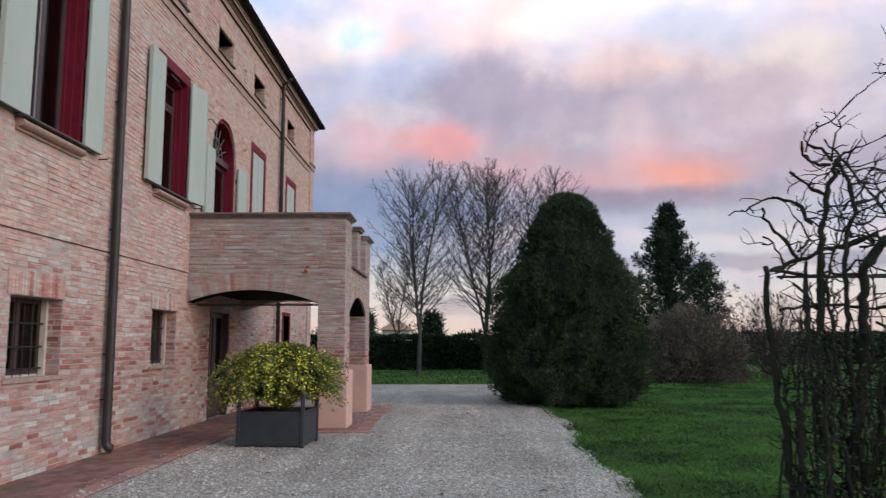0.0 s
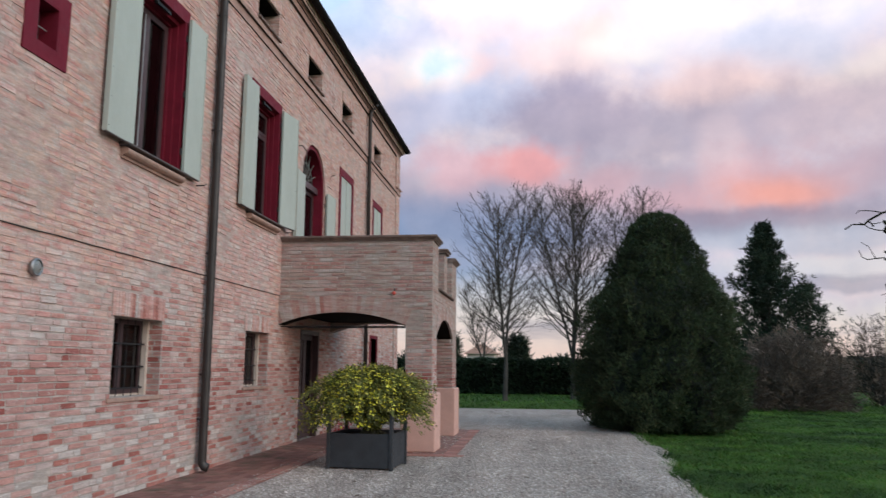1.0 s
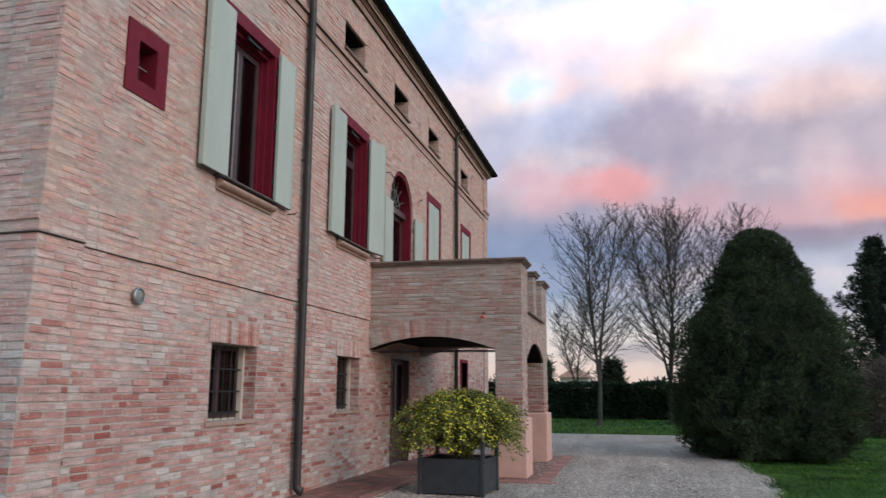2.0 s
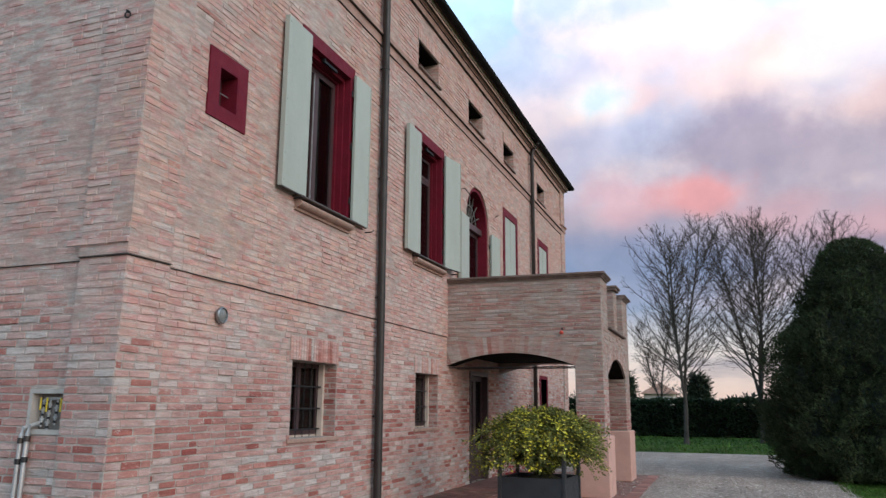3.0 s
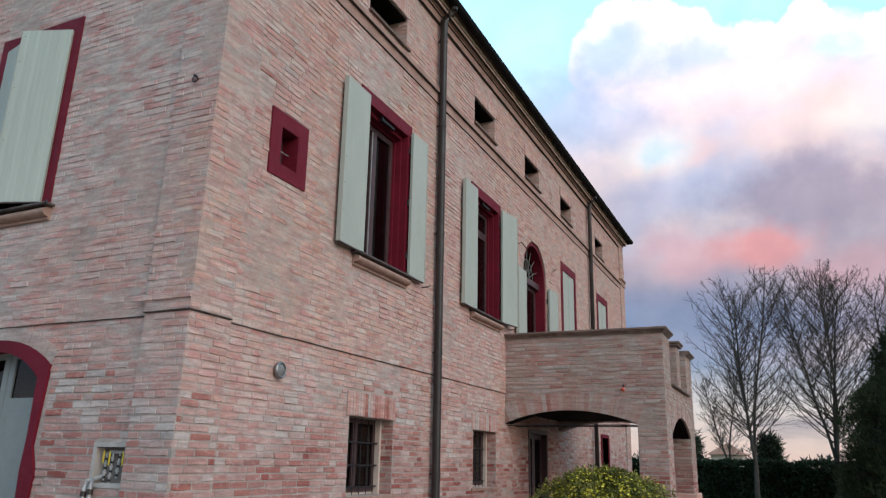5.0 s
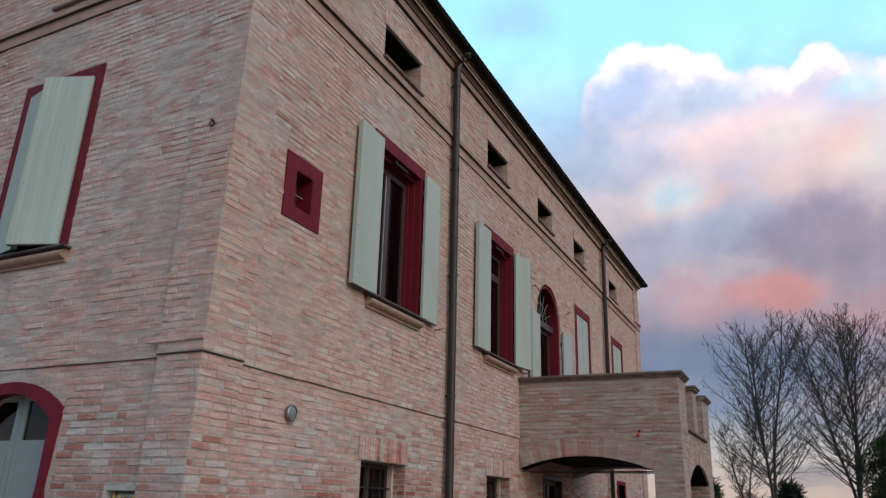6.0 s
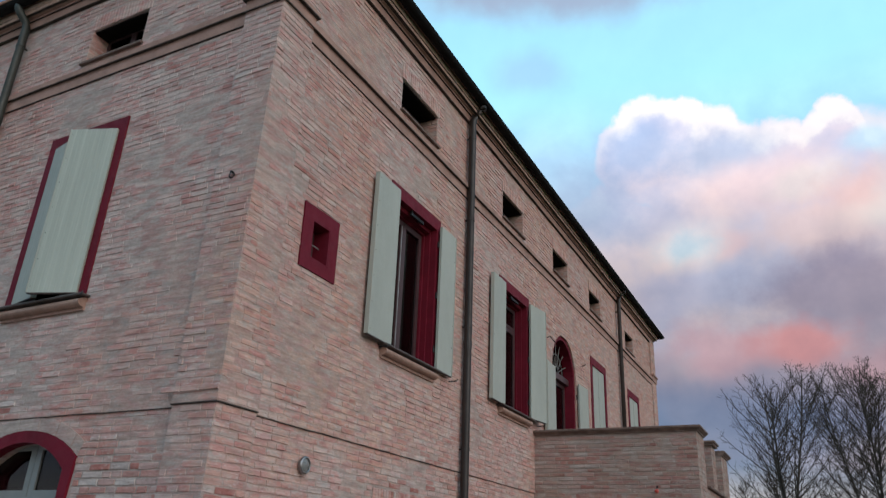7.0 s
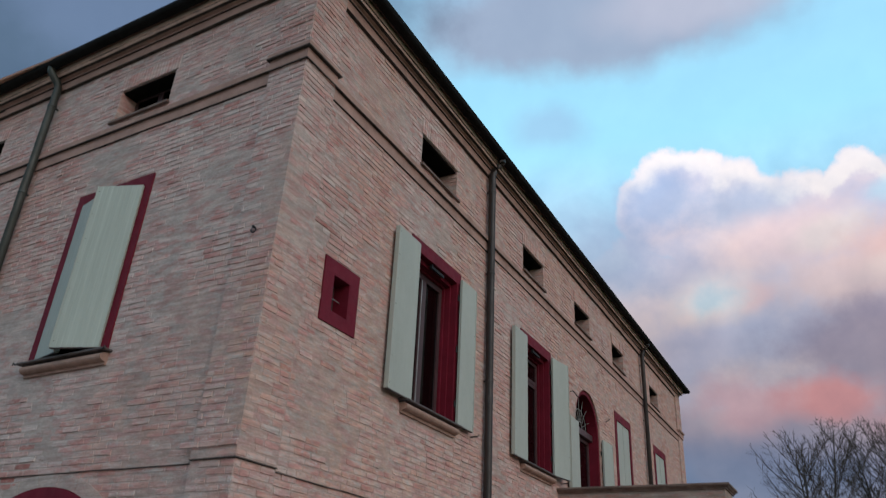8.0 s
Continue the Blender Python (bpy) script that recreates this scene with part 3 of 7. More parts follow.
def sweep(bm, path, profile, closed=False):
    """A moulding: a profile of (out, z) led along corners of (x, y), mitred; out is to the left of the way."""
    pts = [Vector(p) for p in path]
    rows = []
    for i, p in enumerate(pts):
        a = (p - pts[i - 1]).normalized() if i else None
        b = (pts[i + 1] - p).normalized() if i + 1 < len(pts) else None
        na = Vector((-a.y, a.x)) if a else None
        nb = Vector((-b.y, b.x)) if b else None
        if na and nb:
            n = (na + nb).normalized()
            n = n / max(0.2, n.dot(na))
        else:
            n = na or nb
        rows.append([bm.verts.new((p.x + n.x * d, p.y + n.y * d, z)) for d, z in profile])
    k = len(profile)
    for r, s in zip(rows, rows[1:]):
        for i in range(k):
            bm.faces.new((r[i], r[(i + 1) % k], s[(i + 1) % k], s[i]))
    bm.faces.new(rows[0][::-1])
    bm.faces.new(rows[-1])


def wall_slab(bm, M, u0, u1, z0, z1, d0, d1, holes):
    """A wall with real openings: holes are (u0, u1, z0, z1)."""
    us = sorted({u0, u1, *[u for h in holes for u in h[:2] if u0 < u < u1]})
    zs = sorted({z0, z1, *[z for h in holes for z in h[2:4] if z0 < z < z1]})

    def solid(i, j):
        if not (0 <= i < len(us) - 1 and 0 <= j < len(zs) - 1):
            return False
        u, z = (us[i] + us[i + 1]) / 2, (zs[j] + zs[j + 1]) / 2
        return not any(h[0] < u < h[1] and h[2] < z < h[3] for h in holes)
    grid = {}

    def v(i, j, d):
        if (i, j, d) not in grid:
            grid[i, j, d] = bm.verts.new(M @ Vector((us[i], d, zs[j])))
        return grid[i, j, d]
    for i in range(len(us) - 1):
        for j in range(len(zs) - 1):
            if not solid(i, j):
                continue
            bm.faces.new((v(i, j, d1), v(i + 1, j, d1), v(i + 1, j + 1, d1), v(i, j + 1, d1)))
            bm.faces.new((v(i, j, d0), v(i, j + 1, d0), v(i + 1, j + 1, d0), v(i + 1, j, d0)))
            for di, dj, p, q in ((-1, 0, (i, j), (i, j + 1)), (1, 0, (i + 1, j), (i + 1, j + 1)), (0, -1, (i, j), (i + 1, j)), (0, 1, (i, j + 1), (i + 1, j + 1))):
                if not solid(i + di, j + dj):
                    bm.faces.new((v(*p, d0), v(*q, d0), v(*q, d1), v(*p, d1)))


def arch_line(uc, half, spring, rise, n=14):
    """A round or flat arch from left to right as (u, z)."""
    if rise >= half:
        return [(uc - half * math.cos(math.pi * i / n), spring + rise * math.sin(math.pi * i / n)) for i in range(n + 1)]
    r = (half * half + rise * rise) / (2 * rise)
    a = math.asin(half / r)
    return [(uc + r * math.sin(-a + 2 * a * i / n), spring + rise - r + r * math.cos(-a + 2 * a * i / n)) for i in range(n + 1)]


def spandrels(bm, M, line, top, d0, d1):
    """Fills between an arch and the flat top of its opening."""
    line_top = [(u, top) for u, z in line]
    keep = [i for i in range(len(line))]
    band_prism(bm, M, [(line[i][0], min(line[i][1], top - 0.002)) for i in keep], line_top, d0, d1)


COURSE, JOINT, UPRIGHT_JOINT = 0.0755, 0.016, 0.013
rng = np.random.default_rng(7)


def lay_bricks(u0, u1, z0, z1, holes=(), base=0.0):
    """Courses of whole and half bricks, cut at openings. A hole is (u0, u1, z0, z1) or a function of z that gives (u0, u1) or None."""
    found = []
    j0, j1 = math.floor((z0 - base) / COURSE + 0.5), math.floor((z1 - base) / COURSE + 0.5)
    for j in range(j0, j1):
        za = base + j * COURSE + JOINT / 2
        zb = za + COURSE - JOINT
        zm = (za + zb) / 2
        cuts = []
        for h in holes:
            if callable(h):
                c = h(zm)
                if c:
                    cuts.append(c)
            elif h[2] - 0.03 < zm < h[3] + 0.03:
                cuts.append((h[0], h[1]))
        u = u0 - rng.uniform(0, 0.26)
        while u < u1:
            length = rng.uniform(0.12, 0.15) if rng.random() < 0.18 else rng.uniform(0.24, 0.30)
            spans = [(max(u, u0), min(u + length, u1))]
            for c0, c1 in cuts:
                spans = [s for a, b in spans for s in ((a, min(b, c0 - JOINT / 2)), (max(a, c1 + JOINT / 2), b)) if s[1] - s[0] > 0.0]
            found += [(a, b, za, zb) for a, b in spans if b - a > 0.035]
            u += length + UPRIGHT_JOINT
    return found


def smear(b, M):
    """How far old wash and mortar lie flush over a brick, 0 to 1."""
    p = M @ Vector(((b[0] + b[1]) / 2, 0, (b[2] + b[3]) / 2))
    k = noise.fractal(p * 0.9 + Vector((3, 7, 1)), 0.8, 2.0, 4) + 0.18 * min(1.0, max(-1.0, (p.z - 2.8)))
    k += 0.45 * max(0.0, 1 - abs(p.z - 4.4) / 2.2) * max(0.0, 1 - abs(p.y - 7.2) / 2.2)
    return min(1.0, max(0.0, 0.30 + 1.3 * k + rng.normal(0, 0.2)))


def brick_mesh(bricks, M, depth, proud=(0.002, 0.014), wobble=0.0035, wash=False):
    """Bricks that stand a little out of a wall's plane, with worn arrises that slope into the joints; a few undercut at the foot."""
    n = len(bricks)
    b = np.array(bricks)
    flat = np.array([smear(q, M) for q in bricks]) if wash else np.full(n, 0.25)
    out = depth + proud[0] * (1 - 0.5 * flat) + (proud[1] - proud[0]) * rng.random(n) ** 2.2 * (1 - 0.8 * flat)
    out = np.where(flat > 0.985, depth - 0.004, out)
    lip = np.where(rng.random(n) < 0.4, 0.008 * rng.random(n), 0.0) * (1 - 0.8 * flat)
    worn = 0.004 + 0.005 * rng.random(n)
    mid = (b[:, 0] + b[:, 1]) / 2 + rng.normal(0, 0.02, n) * np.minimum(1.0, (b[:, 1] - b[:, 0]) / 0.2)
    loc = np.zeros((n, 12, 3))
    ring = ((b[:, 0], -1, 0), (mid, 0, 0), (b[:, 1], 1, 0), (b[:, 1], 1, 1), (mid, 0, 1), (b[:, 0], -1, 1))
    for k, (u, su, top) in enumerate(ring):
        z, sz = b[:, 2 + top], (1 if top else -1)
        loc[:, k, 0] = u + su * 0.004
        loc[:, k, 2] = z + sz * 0.004
        loc[:, k, 1] = depth - 0.006
        loc[:, k + 6, 0] = u + rng.normal(0, wobble, n) - su * worn * 0.8
        loc[:, k + 6, 2] = z + rng.normal(0, wobble, n) - sz * worn * (0.55 if su == 0 else 0.9) * (1.0 if top else 0.6)
        loc[:, k + 6, 1] = out + rng.normal(0, wobble * 0.3, n) * (1 - 0.8 * flat) + (0 if top else lip)
    m = np.array(M)
    v = loc.reshape(-1, 3) @ m[:3, :3].T + m[:3, 3]
    faces = []
    for i in range(n):
        o = 12 * i
        faces.append((o + 6, o + 7, o + 8, o + 9, o + 10, o + 11))
        faces += [(o + k, o + (k + 1) % 6, o + 6 + (k + 1) % 6, o + 6 + k) for k in range(6)]
    return v, faces


def lay_mesh(name, v, f, material, parent, label="", kind=""):
    """Links bricks and marks their joint-side vertices, where mortar was smeared."""
    ob = raw(name, v, f, material, parent, label, kind)
    rim = ob.data.attributes.new("arris", "FLOAT", "POINT")
    rim.data.foreach_set("value", np.tile(np.repeat((1.0, 0.0), 6), len(v) // 12).astype(np.float32))
    return ob


def brickwork(bricks, M, depth, parent, name="brickwork", near=None, wash=False, proud=(0.0035, 0.011), wobble=0.003, label="weathered brick courses", mats=None):
    """Joined bricks, and single ones where near(u, z) says so (at most 300)."""
    joined, one = mats or (BRICK, BRICK_ONE)
    single = [b for b in bricks if near and near((b[0] + b[1]) / 2, (b[2] + b[3]) / 2)][:300]
    chosen = set(single)
    rest = [b for b in bricks if b not in chosen]
    if rest:
        v, f = brick_mesh(rest, M, depth, proud, wobble, wash)
        lay_mesh(name, v, f, joined, parent, label, "stuff")
    for b in single:
        v, f = brick_mesh([b], M, depth, proud, wobble, wash)
        lay_mesh("brick", v, f, one, parent)


def soldiers(u0, u1, z0, z1, width=0.068, rng_jit=0.012, lean=0.0):
    """A flat arch of upright bricks as (u0, u1, z0, z1)."""
    n = max(2, round((u1 - u0) / width))
    w = (u1 - u0) / n
    return [(u0 + i * w + 0.002, u0 + (i + 1) * w - 0.002, z0 + 0.003, z1 - rng.uniform(0, rng_jit)) for i in range(n)]

# ---------------------------------------------------------------- the farmhouse
GZ = -0.06                                   # level of the yard
FAR = 27.80                                  # far end of the long front
Y0, LEAN, SKEW = 5.705, 0.025, 0.045         # the end wall leans back a little and is not quite square
FRONT = Matrix(((0, 1, 0, 0), (1, 0, 0, 0), (0, 0, 1, 0), (0, 0, 0, 1)))
END = Matrix(((-1, 0, 0, 0), (SKEW, -1, LEAN, Y0), (0, 0, 1, 0), (0, 0, 0, 1)))
PIER = Matrix(((0, 1, 0, 0), (1, 0, LEAN, Y0), (0, 0, 1, 0), (0, 0, 0, 1)))
S1, B0, B1, B2, C0 = 2.95, 7.70, 7.88, 7.96, 9.27   # string course, upper band, foot of the cornice
PW, PD = 0.535, 0.055                         # corner pilasters
END_DEEP = 12.0

house = thing("farmhouse", (-6.0, 16.6, GZ), "large three-storey farmhouse of faded pink brick with red-framed windows", "house")

# openings of the long front: (u0, u1, z0, z1)
ATTIC = [(8.87, 10.10, 8.12, 8.67), (13.12, 14.27, 8.12, 8.67), (16.33, 17.47, 8.12, 8.66), (19.42, 20.53, 8.11, 8.65), (23.48, 24.55, 8.08, 8.62)]
W1, W2 = (8.88, 10.11, 1.16, 2.16), (13.2, 14.38, 1.18, 2.17)
BIG = [(a - 0.70, a + 0.70, 4.32, 6.64) for a in (9.53, 13.75, 20.0, 24.1)]
SQUARE = (6.93, 7.31, 4.90, 5.41)
DOOR = (16.40, 17.82, GZ, 2.34)
LOW_FAR = (23.45, 24.35, 0.95, 2.40)
FANLIGHT = (16.12, 17.92, 3.12, 6.68)
FAN_U, FAN_R, FAN_SPRING = 17.02, 0.90, 5.78
front_holes = ATTIC + [W1, W2, SQUARE, DOOR, LOW_FAR, FANLIGHT] + BIG


def fan_cut(z):
    if 3.12 < z < FAN_SPRING:
        return (16.12, 17.92)
    if z < FAN_SPRING + FAN_R:
        h = math.sqrt(max(0.0, FAN_R ** 2 - (z - FAN_SPRING) ** 2)) if z > FAN_SPRING else 0
        return (FAN_U - h, FAN_U + h) if h else None
    return None


# openings of the end wall
E_WIN, E_ATTIC, E_DOOR = (2.465, 3.75, 4.38, 6.73), (2.54, 3.70, 8.12, 8.71), (2.00, 3.54, GZ, 2.70)
E_ATTIC2, E_METER = (6.66, 7.75, 8.12, 8.71), (0.54, 0.98, 1.34, 1.69)
E_SPRING, E_RISE = 2.38, 0.30
end_holes = [E_WIN, E_ATTIC, E_DOOR, E_ATTIC2, E_METER]
E_UC, E_HALF = 2.77, 0.77


def end_door_cut(z):
    if z < E_SPRING:
        return (2.00 - 0.17, 3.54 + 0.17)
    if z < E_SPRING + E_RISE + 0.14:
        r = (E_HALF ** 2 + E_RISE ** 2) / (2 * E_RISE)
        h = math.sqrt(max(0.0, (r + 0.13) ** 2 - (z - (E_SPRING + E_RISE - r)) ** 2))
        return (E_UC - min(h, 0.92), E_UC + min(h, 0.92))
    return None


bm = bmesh.new()
wall_slab(bm, FRONT, 6.12, FAR, GZ - 0.2, 9.64, -0.40, 0.0, front_holes)
wall_slab(bm, FRONT, 6.13, FAR - 0.02, S1, B0, 0.0, 0.014, front_holes)
spandrels(bm, FRONT, arch_line(FAN_U, FAN_R, FAN_SPRING, FAN_R, 20), 6.681, -0.40, 0.014)
front_wall = part("front_wall", bm, MORTAR, house, "long front wall of pink brick, lime-washed and worn")
bm = bmesh.new()
wall_slab(bm, END, 0.0, END_DEEP, GZ - 0.2, 9.64, -0.40, 0.0, end_holes)
wall_slab(bm, END, 0.02, END_DEEP, S1, B0, 0.0, 0.014, end_holes)
spandrels(bm, END, arch_line(E_UC, E_HALF, E_SPRING, E_RISE, 12), 2.70, -0.40, 0.0)
end_wall = part("end_wall", bm, MORTAR, house, "end wall of mottled pink brick")
bm = bmesh.new()
wall_slab(bm, FRONT, 5.9, FAR, GZ - 0.2, 9.64, -END_DEEP, -END_DEEP + 0.4, [])
part("back_wall", bm, CONCRETE, house)
bm = bmesh.new()
block(bm, FRONT, FAR - 0.4, FAR - 0.002, -END_DEEP + 0.4, -0.4, GZ - 0.2, 9.64)
part("far_wall", bm, CONCRETE, house)
bm = bmesh.new()
for z in (GZ - 0.05, 3.0, 7.2, 9.5):
    block(bm, FRONT, 6.2, FAR - 0.4, -END_DEEP + 0.4, -0.42, z - 0.12, z)
part("floor_slab", bm, DARK, house)

# corner pilasters, one solid block each, thinner above the bands
def shaft(name, pieces, M, label):
    """A pilaster of stacked solid pieces; the first one carries the rest."""
    first = None
    for nm, mat, dims in pieces:
        bm = bmesh.new()
        block(bm, M, *dims)
        ob = part(nm, bm, mat, first or house, label if first is None else "")
        first = first or ob
    return first


# the dark drips paint the shade below each step
Q = -PW - 0.02
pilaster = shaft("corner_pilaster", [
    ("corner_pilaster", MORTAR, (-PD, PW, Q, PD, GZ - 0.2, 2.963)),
    ("drip", LEDGE_SHADE, (-PD - 0.022, PW + 0.004, Q - 0.004, PD + 0.022, 2.966, 2.977)),
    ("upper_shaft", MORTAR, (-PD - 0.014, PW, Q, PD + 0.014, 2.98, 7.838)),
    ("drip", LEDGE_SHADE, (-PD - 0.045, PW + 0.004, Q - 0.004, PD + 0.045, 7.839, 7.854)),
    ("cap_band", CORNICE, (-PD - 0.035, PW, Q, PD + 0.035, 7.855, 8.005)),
    ("drip", LEDGE_SHADE, (-PD - 0.082, PW + 0.034, Q - 0.034, PD + 0.082, 8.006, 8.024)),
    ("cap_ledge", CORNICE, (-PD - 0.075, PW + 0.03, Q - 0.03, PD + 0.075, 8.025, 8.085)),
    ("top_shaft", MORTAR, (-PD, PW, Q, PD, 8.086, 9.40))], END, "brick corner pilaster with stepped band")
far_pilaster = shaft("corner_pilaster", [
    ("corner_pilaster", MORTAR, (FAR - 0.62, FAR + 0.05, -0.5, 0.05, GZ - 0.2, 7.85)),
    ("cap_band", CORNICE, (FAR - 0.63, FAR + 0.07, -0.5, 0.085, 7.851, 8.03)),
    ("cap_ledge", CORNICE, (FAR - 0.65, FAR + 0.10, -0.5, 0.12, 8.031, 8.09)),
    ("top_shaft", MORTAR, (FAR - 0.62, FAR + 0.05, -0.5, 0.05, 8.091, 9.40))], FRONT, "brick corner pilaster with stepped band")


# bands and cornice run round the corner
def corner_y(z):
    return Y0 + LEAN * z


def run(z):
    return [(-2.0, FAR), (0.0, FAR), (0.0, corner_y(z)), (-END_DEEP, corner_y(z) + SKEW * END_DEEP)]


def fine_run(z, step=0.3):
    """The same way in short steps."""
    ends = [Vector(p) for p in run(z)]
    pts = [ends[0]]
    for p, q in zip(ends, ends[1:]):
        n = max(1, round((q - p).length / step))
        pts += [p.lerp(q, k / n) for k in range(1, n + 1)]
    return pts


bm = bmesh.new()
sweep(bm, run(B0), [(-0.02, B0), (0.036, B0), (0.036, B1), (-0.02, B1)])
sweep(bm, run(B1), [(-0.02, B1), (0.075, B1), (0.075, B2), (-0.02, B2)])
band = part("string_band", bm, CORNICE, house, "double projecting brick string band")
bm = bmesh.new()
sweep(bm, run(C0), [(-0.02, C0), (0.05, C0), (0.05, C0 + 0.149), (-0.02, C0 + 0.149)])
part("frieze", bm, CORNICE, house)
bm = bmesh.new()
sweep(bm, run(C0), [(-0.02, 9.42), (0.07, 9.42), (0.07, 9.452), (0.10, 9.462), (0.112, 9.480), (-0.02, 9.480)])
part("cornice", bm, CORNICE, house, "stepped brick cornice under the eaves")
bm = bmesh.new()
sweep(bm, run(C0), [(-0.02, 9.481), (0.158, 9.481), (0.162, 9.485), (0.162, 9.530), (0.172, 9.534), (0.186, 9.540), (0.190, 9.546), (0.190, 9.60), (-0.02, 9.60)])
part("cornice_moulding", bm, MOULDING, house, "pale moulded cornice under the gutter")
# thin drip courses, coloured dark to paint the shade under each ledge
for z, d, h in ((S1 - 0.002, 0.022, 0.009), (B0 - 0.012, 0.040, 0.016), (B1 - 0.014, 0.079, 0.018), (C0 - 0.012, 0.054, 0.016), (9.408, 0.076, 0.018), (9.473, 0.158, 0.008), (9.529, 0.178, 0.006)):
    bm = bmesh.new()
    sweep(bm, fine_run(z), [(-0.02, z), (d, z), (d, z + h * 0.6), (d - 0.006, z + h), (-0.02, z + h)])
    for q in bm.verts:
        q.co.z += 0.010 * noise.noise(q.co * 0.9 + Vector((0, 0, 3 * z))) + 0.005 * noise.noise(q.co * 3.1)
    part("drip_course", bm, LEDGE_SHADE, house, "thin dark drip course, underside shade put into its colour")
bm = bmesh.new()
half = [(0.305 + 0.095 * math.cos(a), 9.665 + 0.095 * math.sin(a)) for a in np.linspace(math.pi, 2 * math.pi, 9)]
inner = [(0.305 + 0.088 * math.cos(a), 9.665 + 0.088 * math.sin(a)) for a in np.linspace(2 * math.pi, math.pi, 9)]
sweep(bm, run(9.8), half + inner)
part("gutter", bm, GUTTER, house, "dark half-round eaves gutter")
bm = bmesh.new()
e = 0.27
x1, x0, ya, yb = e, -END_DEEP - e, 6.06 - e, FAR + e
zr, ze = 12.0, 9.655
lo = [bm.verts.new(p) for p in ((x1, ya, ze), (x1, yb, ze), (x0, yb, ze), (x0, ya, ze))]
up = [bm.verts.new(p) for p in ((x1, ya, ze + 0.05), (x1, yb, ze + 0.05), (x0, yb, ze + 0.05), (x0, ya, ze + 0.05))]
r1, r2 = bm.verts.new((-6, ya + 6.3, zr)), bm.verts.new((-6, yb - 6.3, zr))
bm.faces.new(lo)
for i in range(4):
    bm.faces.new((lo[i], lo[(i + 1) % 4], up[(i + 1) % 4], up[i]))
for f in ((up[0], up[1], r2, r1), (up[1], up[2], r2), (up[2], up[3], r1, r2), (up[3], up[0], r1)):
    bm.faces.new(f)
part("roof", bm, ROOF, house, "low hipped tile roof")


# ---- windows
def pane_and_frame(parent, M, u0, u1, z0, z1, d, stile=0.07, mull=True, bars=(), mat=BROWN_FRAME):
    us = [u0, u1] if not mull else [u0, (u0 + u1) / 2, u1]
    for a, b in zip(us, us[1:]):
        bm = bmesh.new()
        band_prism(bm, M, rect(a + stile, b - stile, z0 + stile, z1 - stile), rect(a + 0.003, b - 0.003, z0, z1), d - 0.05, d, True)
        part("casement", bm, mat, parent)
        for q in bars:
            bm = bmesh.new()
            block(bm, M, a + stile, b - stile, d - 0.045, d - 0.005, q - 0.02, q + 0.02)
            part("glazing_bar", bm, mat, parent)
        bm = bmesh.new()
        block(bm, M, a + stile - 0.005, b - stile + 0.005, d - 0.030, d - 0.024, z0 + stile - 0.005, z1 - stile + 0.005)
        part("pane", bm, GLASS, parent)


def shutter(M, hinge_u, width, z0, z1, side, angle=0.0, off=0.075, label="", planks=5, paint=SHUTTER):
    """A ledged board shutter; side -1 folds to lower u. angle: how far it stands off the wall."""
    ca, sa = math.cos(radians(angle)), math.sin(radians(angle))
    L = M @ Matrix(((side * ca, -sa * side, 0, hinge_u), (sa, ca, 0, off), (0, 0, 1, 0), (0, 0, 0, 1)))
    bm = bmesh.new()
    w = width / planks
    face = [(0.0, 0.0), (0.0, 0.040)]
    for i in range(planks):
        face += [(i * w + 0.004, 0.042), ((i + 1) * w - 0.004, 0.042)]
        if i < planks - 1:
            face.append(((i + 1) * w, 0.0385 if planks > 6 else 0.0413))
    face += [(width, 0.040), (width, 0.0)]
    upright(bm, L, face, z0, z1)
    s = part("shutter", bm, paint, house, label or "pale grey-green board shutter, folded open")
    for za in (z0 + 0.25, z1 - 0.37):
        bm = bmesh.new()
        soft_block(bm, L, 0.03, width - 0.03, -0.018, -0.001, za, za + 0.12, 0.003)
        part("batten", bm, SHUTTER, s)
    bm = bmesh.new()
    soft_block(bm, L, width + 0.001, width + 0.014, -0.022, 0.050, z0, z1, 0.004)
    part("edge_strip", bm, SHUTTER, s)
    for z in (z0 + 0.31, (z0 + z1) / 2, z1 - 0.31):
        bm = bmesh.new()
        block(bm, L, -0.02, width * 0.55, -0.026, -0.019, z - 0.02, z + 0.02)
        tube(bm, [L @ Vector((-0.012, -0.02, z - 0.05)), L @ Vector((-0.012, -0.02, z + 0.05))], 0.012, 8)
        part("hinge", bm, IRON, s)
    bm = bmesh.new()
    for z in np.linspace(z0 + 0.08, z1 - 0.08, 7):
        block(bm, L, width - 0.036, width - 0.028, 0.0425, 0.046, z - 0.004, z + 0.004)
    part("screw", bm, IRON, s, "", kind="stuff")
    block_bm = bmesh.new()
    block(block_bm, L, 0.0, width, -0.004, 0.044, z0 - 0.012, z0 - 0.001)
    part("bottom_rail", block_bm, SLATE, s)
    return s


